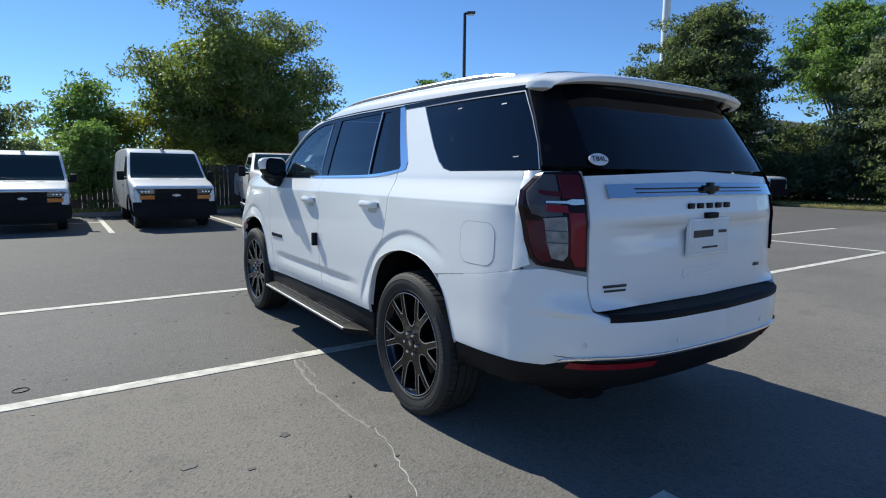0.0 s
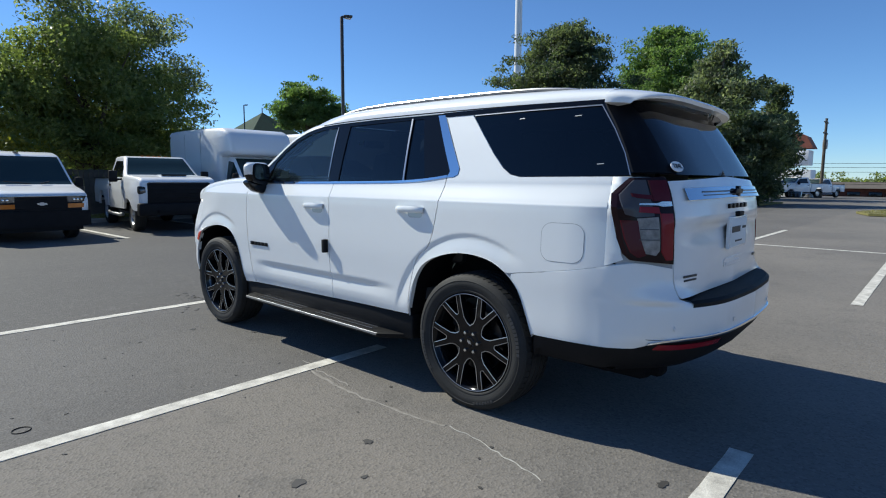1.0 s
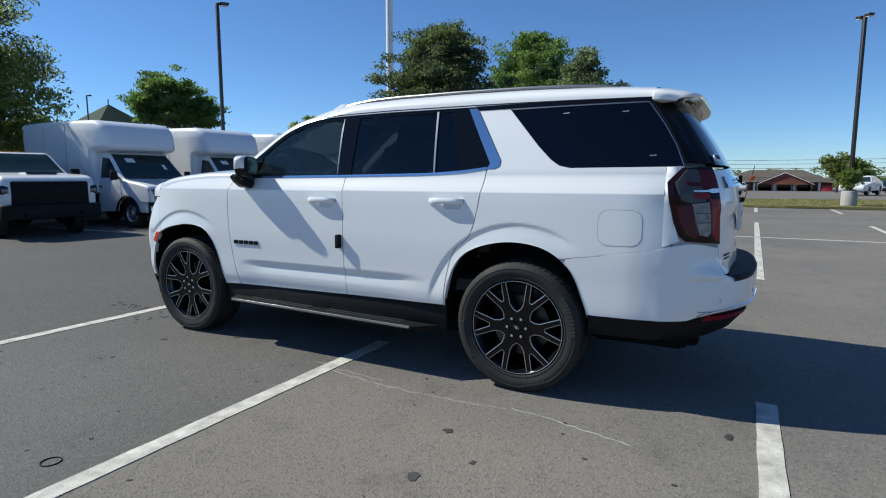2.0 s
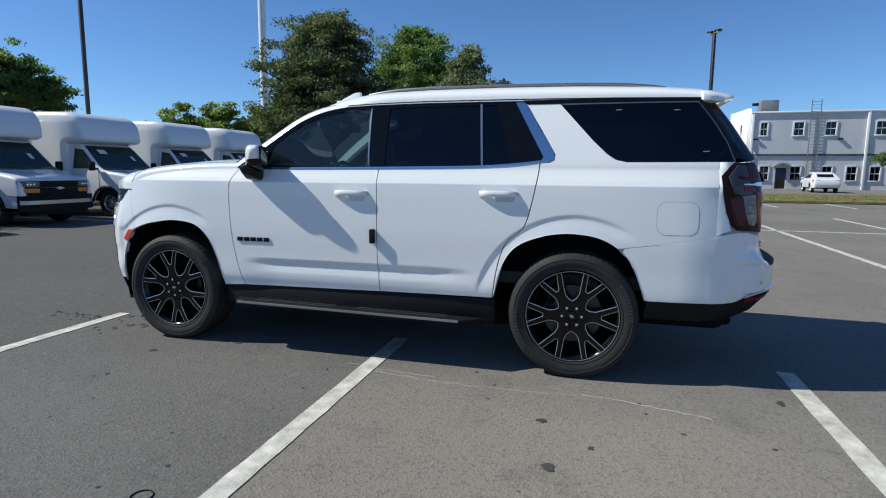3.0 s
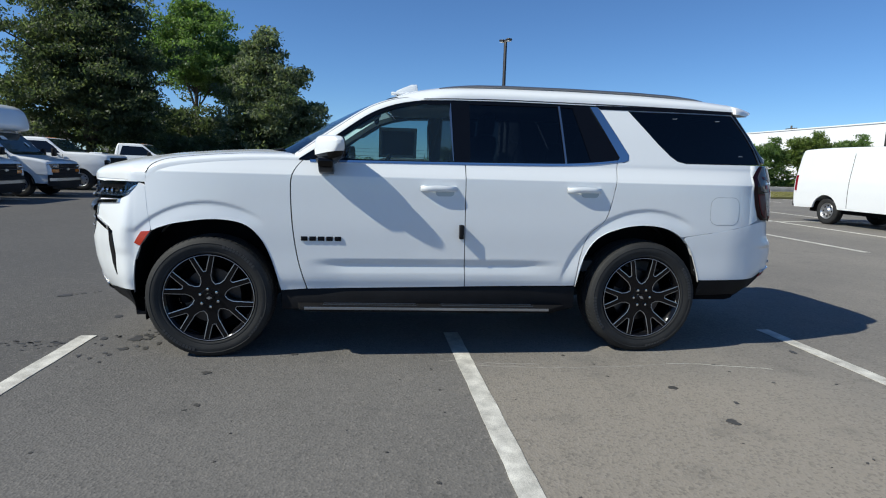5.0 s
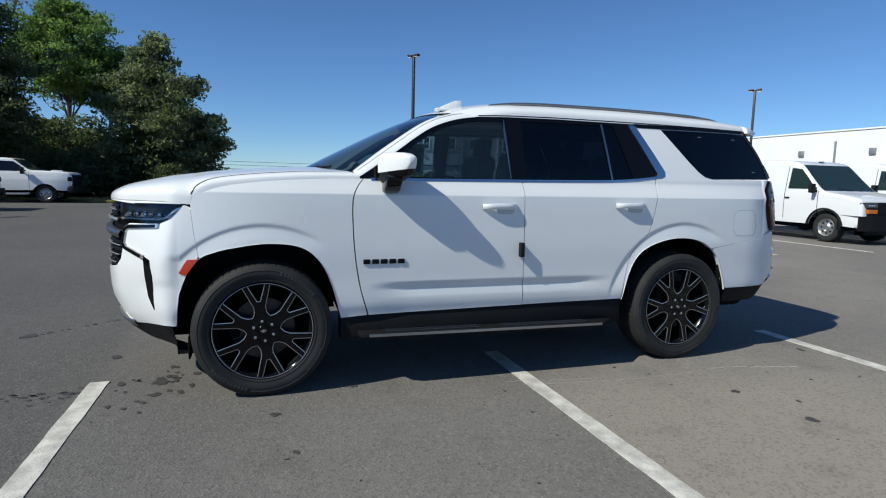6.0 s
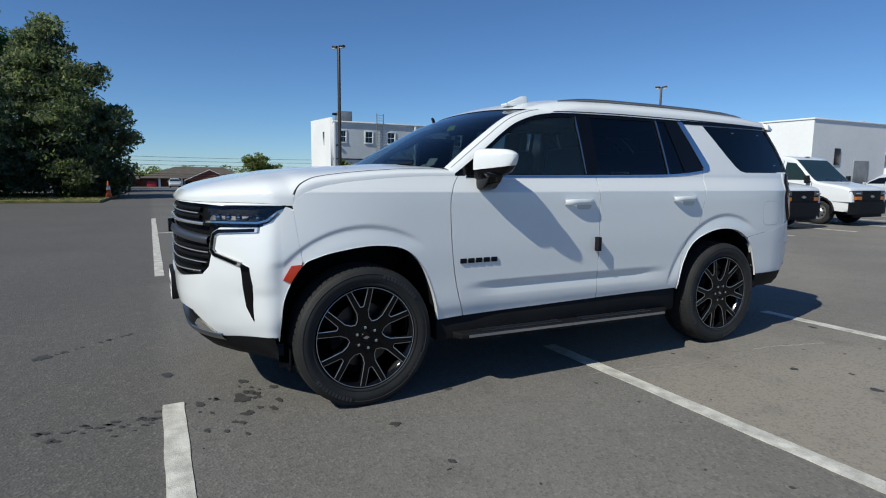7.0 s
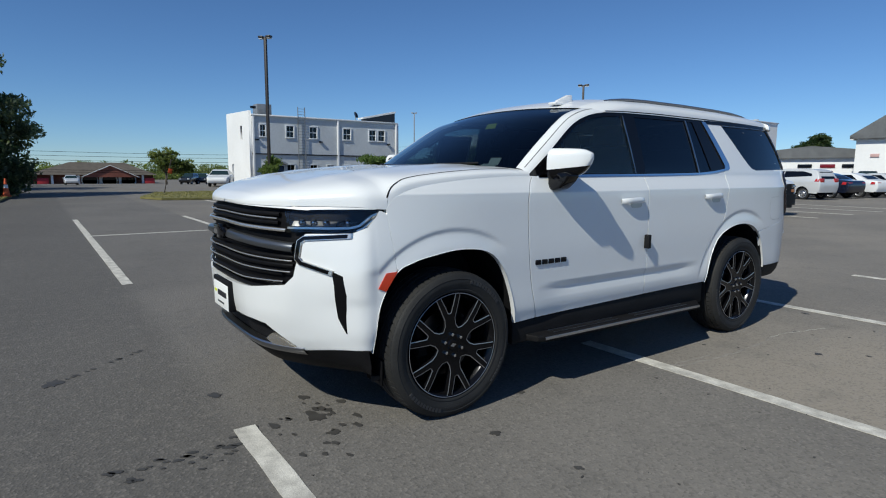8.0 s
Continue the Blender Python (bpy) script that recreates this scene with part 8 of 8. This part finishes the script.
for y in (-14.75, -23.95, -31.3):
    part("downpipe", box(BX0 - 0.09, y, (6.8 + BZ) / 2, 0.13, 0.22, 6.8 - BZ, 0.02), STUCCO_WHITE, grey)
for y in (-15.1, -21.9, -30.25):
    wl = part("wall_lamp", box(BX0 - 0.11, y, 4.42, 0.22, 0.36, 0.16, 0.03), DARK_METAL, grey)
    part("lens", box(BX0 - 0.12, y, 4.33, 0.16, 0.28, 0.03), LENS, wl)
ladder = part("ladder", join(box(BX0 - 0.16, -19.40, 4.4, 0.07, 0.07, 7.0), box(BX0 - 0.16, -20.15, 4.4, 0.07, 0.07, 7.0)), POLE_GREY, grey, "grey steel roof ladder")
for i in range(24):
    part("rung", box(BX0 - 0.16, -19.78, 1.05 + 0.29 * i, 0.04, 0.75, 0.035), POLE_GREY, ladder)
part("roof_unit", box(56.3, -16.3, 7.45, 1.4, 1.5, 1.25, 0.04), POLE_GREY, grey, "grey roof ventilation unit")
part("roof_screen", prism([(BY1, 6.9), (BY1, 8.05), (BY1 + 4.3, 7.15), (BY1 + 4.3, 6.9)], "x", BX0 + 0.4, BX0 + 0.55), DARK_METAL, grey)
part("screen_top", prism([(BY1, 8.05), (BY1, 8.25), (BY1 + 4.3, 7.32), (BY1 + 4.3, 7.15)], "x", BX0 + 0.2, BX0 + 1.4), STUCCO_WHITE, grey)
part("satellite_dish", moved(lathe([(0, 0), (0.2, 0.03), (0.36, 0.11)], "z", 18), pose(BX0 + 0.6, -26.4, 7.55, 70, 0, -60)), DARK_METAL, grey)
part("dish_mast", tube([(BX0 + 0.6, -26.4, 6.8), (BX0 + 0.6, -26.4, 7.6)], 0.04), POLE_GREY, grey)
for y in (-15.0, -14.8):
    part("roof_floodlight", box(BX0 + 0.2, y, 7.6, 0.12, 0.35, 0.25, 0.03), DARK_METAL, grey)

# white box-shaped building at the far side of the lot
wb = thing("building", "plain white box-shaped workshop building", "building")
part("wall", box(41.25, -48.3, 2.9, 37.5, 10.6, 6.2), STUCCO_WHITE, wb)
part("coping", box(41.25, -48.3, 6.03, 37.66, 10.76, 0.12, 0.02), STUCCO_WHITE, wb)
part("door", box(22.47, -49.9, 1.5, 0.1, 2.2, 2.9, 0.02), POLE_GREY, wb, "grey roller door")
part("wall_sign", box(22.46, -46.4, 3.2, 0.06, 0.8, 1.3, 0.02), DARK_METAL, wb)
for x in (27, 33):
    part("wall_lamp", box(x, -42.95, 4.3, 0.5, 0.2, 0.5, 0.05), POLE_GREY, wb)
part("downpipe", tube([(30, -42.93, 0), (30, -42.93, 5.2)], 0.08), POLE_GREY, wb)
part("roof_lamp", moved(lathe([(0, 0), (0.2, 0.02), (0.25, 0.1), (0, 0.14)], "z", 12), pose(23, -50.5, 6.15)), LENS, wb)

# low white range with a dark roof, and a gabled hall
low_b = thing("building", "low white building with a dark grey shallow roof", "building")
part("wall", box(27.5, -80, 1.6, 22, 12, 3.4), STUCCO_WHITE, low_b)
part("roof", prism([(16.0, 3.3), (16.0, 3.6), (27.5, 4.75), (39, 3.6), (39, 3.3)], "y", -86.5, -73.5), ROOF_GREY, low_b)
for x, mat, label in ((28.2, GLASS_BLACK, "dark window"), (25.7, RED_PAINT, "dark red awning"), (23.4, GLASS_BLACK, "dark window")):
    part("window", box(x, -73.95, 2.35, 1.6, 0.12, 0.42, 0.03), mat, low_b, label)
hall = thing("building", "white gabled hall with a grey roof", "building")
part("wall", box(12, -76, 2.5, 19.3, 12, 5.4), STUCCO_WHITE, hall)
part("roof", prism([(22.1, 5.2), (22.1, 5.55), (12, 12.2), (1.9, 5.55), (1.9, 5.2)], "y", -82.5, -69.4), ROOF_GREY, hall)
part("eaves", box(21.9, -76, 5.22, 0.3, 13.2, 0.3, 0.03), STUCCO_WHITE, hall)
part("wall_sign", box(19.8, -69.93, 3.4, 0.8, 0.1, 0.35, 0.02), SIGN_PALE, hall)

# brick shops across the street
br = thing("building", "single-storey red brick shops with a brown hipped roof", "building")
z0 = -2.3
part("wall", box(121, -5.5, z0 + 1.3, 12, 18.5, 2.6), BRICK, br)
part("wall", box(122, 9.0, z0 + 1.2, 12, 12, 2.4), BRICK, br)
part("roof", raw([(113, 4.2, 0.4), (113, -15.2, 0.4), (129, -15.2, 0.4), (129, 4.2, 0.4), (119, -2.0, 2.6), (119, -10.5, 2.6), (124, -2.0, 2.6), (124, -10.5, 2.6)], [[0, 1, 5, 4], [1, 2, 7, 5], [2, 3, 6, 7], [3, 0, 4, 6], [4, 5, 7, 6]]), ROOF_BROWN, br, smooth=0)
part("roof", raw([(114, 16, 0.2), (114, 3, 0.2), (130, 3, 0.2), (130, 16, 0.2), (120, 13, 1.3), (120, 5, 1.3), (124, 5, 1.3), (124, 13, 1.3)], [[0, 1, 5, 4], [1, 2, 6, 5], [2, 3, 7, 6], [3, 0, 4, 7], [4, 5, 6, 7]]), ROOF_BROWN, br, smooth=0)
part("gable", prism([(-12.0, z0 + 2.3), (-7.6, 2.0), (-3.2, z0 + 2.3)], "x", 112.2, 114.5), BRICK, br)
part("gable_trim", join(prism([(-12.1, z0 + 2.3), (-7.6, 2.12), (-7.6, 2.0), (-11.9, z0 + 2.3)], "x", 112.0, 112.3), prism([(-3.1, z0 + 2.3), (-7.6, 2.12), (-7.6, 2.0), (-3.3, z0 + 2.3)], "x", 112.0, 112.3)), STUCCO_WHITE, br)
for y in (-4.6, -7.6, -10.6):
    part("arch_window", join(box(114.9, y, z0 + 1.0, 0.3, 2.2, 1.6, 0.05), moved(lathe([(0, -0.15), (1.1, -0.15), (1.1, 0.15), (0, 0.15)], "x", 20), pose(114.9, y, z0 + 1.7))), GLASS_BLACK, br, "dark arched shop window")
    part("arch_trim", moved(lathe([(1.12, -0.2), (1.3, -0.2), (1.3, 0.1), (1.12, 0.1)], "x", 24, closed=True), pose(114.9, y, z0 + 1.7)), STUCCO_WHITE, br)
for y in (-2.9, -12.8, 0.9, -6.1, -9.1):
    part("column", box(113.6, y, z0 + 1.3, 0.3, 0.35, 2.7, 0.03), STUCCO_WHITE, br)
for y in (2.2, -13.9):
    part("banner", box(113.4, y, z0 + 1.5, 0.2, 1.6, 1.2, 0.02), RED_PANEL, br, "red shop banner")
for y in (6.0, 9.0, 12.0):
    part("window", box(115.9, y, z0 + 1.3, 0.2, 1.8, 1.2, 0.03), GLASS_BLACK, br)

# tan building and grey warehouse glimpsed behind the trees, and a green pyramid roof
tan = thing("building", "tan rendered building glimpsed behind the trees", "building")
part("wall", box(47, 32, 1.9, 12, 7, 4.8), STONE_TAN, tan)
part("roof", box(47, 32, 4.4, 12.6, 7.6, 0.3, 0.05), ROOF_BROWN, tan)
part("wall_panel", box(43.2, 28.45, 1.6, 2.2, 0.12, 1.6, 0.02), STUCCO_GREY, tan)
ware = thing("building", "pale grey warehouse behind the tall trees", "building")
part("wall", prism([(12.2, -1.0), (24.5, -1.0), (24.5, 6.6), (12.2, 4.0)], "x", 50.0, 66.0), CONCRETE, ware)
part("roof_edge", prism([(11.8, 3.95), (24.8, 6.7), (24.8, 7.0), (11.8, 4.25)], "x", 49.7, 66.3), ROOF_GREY, ware)
part("loading_door", box(49.93, 18.0, 1.2, 0.2, 3.2, 3.4, 0.03), POLE_GREY, ware)
tower = thing("building", "far building with a green pyramid roof", "building")
part("wall", box(40.5, 70, 2.4, 12, 12, 5.4), STONE_TAN, tower)
part("roof", raw([(33.5, 63, 5.0), (47.5, 63, 5.0), (47.5, 77, 5.0), (33.5, 77, 5.0), (40.5, 70, 10.6)], [[0, 1, 4], [1, 2, 4], [2, 3, 4], [3, 0, 4]]), ROOF_GREEN, tower, smooth=0)
part("finial", tube([(40.5, 70, 10.5), (40.5, 70, 11.2)], 0.08), POLE_GREY, tower)
yard = thing("kiosk", "white sign kiosk with a brick cap across the street", "kiosk")
part("body", box(70, 9.6, 0.9, 3.0, 3.4, 3.4, 0.05), STUCCO_WHITE, yard)
part("sign_face", box(69.8, 9.6, 3.9, 2.6, 2.8, 1.6, 0.05), STUCCO_WHITE, yard)
part("cap", prism([(7.9, 4.9), (11.3, 4.9), (10.6, 6.2), (9.6, 6.7), (8.6, 6.2)], "x", 69, 71.5), BRICK, yard)

# ---- lamp posts, mast, wires and small things ----
def lamp_post(x, y, h, label, heads=1, yaw=0, mat=POLE_DARK, base=True):
    z = gz(x, y)
    e = thing("lamp_post", label, "lamp post", pose(x, y, z, 0, 0, yaw))
    part("pole", box(0, 0, h / 2, 0.13, 0.13, h, 0.015), mat, e)
    if base:
        part("foot", lathe([(0.0, 0.75), (0.27, 0.75), (0.30, 0.70), (0.30, -0.05)], "z", 20), CONCRETE, e, "round concrete foot")
    part("base_plate", box(0, 0, 0.78, 0.34, 0.34, 0.05, 0.01), mat, e)
    for k in range(heads):
        s = 1 if k == 0 else -1
        n = 0.40 if heads == 1 else 0.27
        head = part("lamp_head", moved(box(s * (0.08 + n / 2), 0, 0, n, 0.26, 0.10, 0.03), pose(0, 0, h + 0.02, 0, -4 * s)), mat, e)
        part("lens", box(s * (0.09 + n / 2), 0, h - 0.045, n * 0.7, 0.2, 0.02), LENS, head)
        part("arm", box(s * 0.08, 0, h, 0.16, 0.08, 0.08), mat, head)
    return e


lamp_post(13.2, 17.5, 8.6, "dark bronze square lamp post in the car park", 1, -20)
lamp_post(25.4, -6.4, 7.85, "dark bronze lamp post standing on the grass island", 2, 35)
lamp_post(22.4, -26.35, 7.0, "dark lamp post by the far bays", 2, 35)
lamp_post(33.4, 62.3, 10.3, "far dark lamp post", 1, -20)
lamp_post(56.1, -34.8, 8.5, "grey pole with twin floodlights", 2, 60, POLE_GREY, False)

mast = thing("mast", "tall white tubular mast behind the trees", "mast", pose(52.2, 34.8, gz(52.2, 34.8)))
part("tube", lathe([(0.44, -0.5), (0.41, 14), (0.33, 48), (0.0, 48)], "z", 28), MAST, mast)


def utility_pole(x, y, h, yaw=0):
    z = gz(x, y)
    e = thing("utility_pole", "weathered wooden utility pole with crossarms", "utility pole", pose(x, y, z, 0, 0, yaw))
    part("pole", lathe([(0.17, -0.3), (0.12, h), (0.0, h)], "z", 12), BARK, e)
    for k in (0.4, 1.5):
        part("crossarm", box(0, 0, h - k, 2.2, 0.12, 0.12, 0.01), WOOD_FENCE, e)
    part("transformer", moved(lathe([(0, 0.5), (0.22, 0.48), (0.24, 0.0), (0.22, -0.45), (0, -0.5)], "z", 14), pose(0.3, 0, h - 2.6)), POLE_GREY, e)
    return e


utility_pole(66, 6.5, 8.0)
utility_pole(88, 40, 8.6)
utility_pole(92, -30, 8.2)
utility_pole(70, -58, 8.6)


def wire(a, b, sag, r=0.024):
    a, b = Vector(a), Vector(b)
    pts = [a + (b - a) * t + Vector((0, 0, -4 * sag * t * (1 - t))) for t in np.linspace(0, 1, 17)]
    single("overhead_cable", tube(pts, r, 5), GLOSS_BLACK, "sagging black overhead cable", "cable", group="overhead cables")


for z, s in ((4.75, 0.5), (4.2, 0.5), (3.5, 0.4), (2.1, 0.3), (1.8, 0.3)):
    wire((88, 40, z + gz(88, 40) + 0.6), (92, -30, z + gz(92, -30)), s)
for z in (5.6, 5.0):
    wire((92, -30, z), (70, -58, z + 0.6), 0.6, 0.014)

# grass islands with kerbs
def island(pts, label, kerb=False):
    z = gz(pts[0][0], pts[0][1])
    e = tagged(new("grass_island"), label, "grass island", kind="structure")
    part("turf", prism(pts, "z", z + 0.02, z + 0.11), TURF, e, smooth=0)
    ring = resample(pts, 0.9)
    if kerb:
        rows = []
        c = np.mean(np.array(pts), 0)
        for x, y in ring + ring[:1]:
            d = np.array((x, y)) - c
            d = d / np.linalg.norm(d)
            rows.append([(x + d[0] * 0.16, y + d[1] * 0.16, z - 0.02), (x + d[0] * 0.14, y + d[1] * 0.14, z + 0.10), (x, y, z + 0.125), (x - d[0] * 0.01, y, z + 0.0)])
        part("kerb", sheet(rows), CONCRETE, e)
    n = int(len(ring) * 60)
    a = np.array(pts)
    p = np.stack([rng.uniform(a[:, 0].min(), a[:, 0].max(), n * 4), rng.uniform(a[:, 1].min(), a[:, 1].max(), n * 4)], 1)
    p = p[inside(p, pts)]
    v, f = [], []
    for i, (x, y) in enumerate(p):
        h, q = rng.uniform(0.02, 0.07), rng.uniform(0, 3.1)
        dx, dy = 0.02 * math.cos(q), 0.02 * math.sin(q)
        v += [(x - dx, y - dy, z + 0.1), (x + dx, y + dy, z + 0.1), (x + rng.normal(0, 0.03), y + rng.normal(0, 0.03), z + 0.1 + h)]
        f.append([3 * i, 3 * i + 1, 3 * i + 2])
    me = bpy.data.meshes.new("grass")
    me.from_pydata(v, [], f)
    me.materials.append(GRASS)
    ob = new("grass", me)
    ob.parent = e
    tagged(ob, kind="stuff")


island([(24.6, -1.2), (26.5, -0.6), (32.5, -2.2), (33.5, -8), (33.5, -30), (24.9, -30), (24.3, -12), (24.2, -4)], "low island of dry grass")
island([(-9, 16.1), (18, 16.1), (18, 18.5), (-9, 18.5)], "strip of grass along the fence", True)
island([(25.5, 4.6), (36, 4.0), (36, 15), (30, 15), (26, 9)], "planted verge under the trees")
single("low_wall", box(38.2, -31.5, 0.17, 0.3, 21, 0.40, 0.03), CONCRETE, "low concrete wall in front of the hedge", "wall", kind="structure")

fence = thing("fence", "weathered dark board fence behind the vans", "fence")
board_me = bpy.data.meshes.new("board")
bm = box(0, 0, 0.8, 0.145, 0.022, 1.6, 0.004, 1)
bm.to_mesh(board_me)
bm.free()
finish(board_me, WOOD_FENCE, 0)
for i in range(150):
    piece("board", board_me, fence, pose(-9 + 0.155 * i, 18.62, 0.05 + random.uniform(-0.015, 0.015), 0, 0, random.uniform(-1.5, 1.5)))
for i in range(10):
    part("post", box(-9 + 2.58 * i, 18.70, 0.85, 0.1, 0.1, 1.75, 0.008), WOOD_FENCE, fence)
for z in (0.35, 1.35):
    part("rail", box(2.6, 18.665, z, 23.3, 0.05, 0.09, 0.006), WOOD_FENCE, fence)

cone = thing("traffic_cone", "orange traffic cone with a pale band", "traffic cone", pose(29.2, 4.45, 0.11))
part("base", box(0, 0, 0.02, 0.38, 0.38, 0.04, 0.01), CONE, cone)
part("body", lathe([(0.15, 0.03), (0.03, 0.80), (0.022, 0.82), (0, 0.82)], "z", 24), CONE, cone)
part("band", lathe([(0.098, 0.38), (0.074, 0.54)], "z", 24), PAPER, cone)
stake = thing("sign_stake", "leaning wooden stake with an orange sign", "stake", pose(31.0, -2.4, 0.1, 12, -9))
part("stake", box(0, 0, 0.9, 0.05, 0.04, 2.0), WOOD_FENCE, stake)
part("sign", box(-0.03, -0.06, 1.25, 0.03, 0.2, 0.26, 0.005), CONE, stake)
bin_ = thing("utility_box", "blue utility cabinet under the trees", "cabinet", pose(60.0, 7.6, -1.0))
part("body", box(0, 0, 0.6, 1.0, 1.0, 1.6, 0.05), NAVY_PAINT, bin_)
wash = thing("rubber_ring", "small black rubber ring lying on the asphalt", "ring", pose(-2.885, 0.08, 0.003))
part("ring", lathe([(0.044 + 0.003 * math.cos(a), 0.003 * math.sin(a)) for a in np.linspace(0, 2 * math.pi, 9)[:-1]], "z", 24, closed=True), BLACK_TRIM, wash)
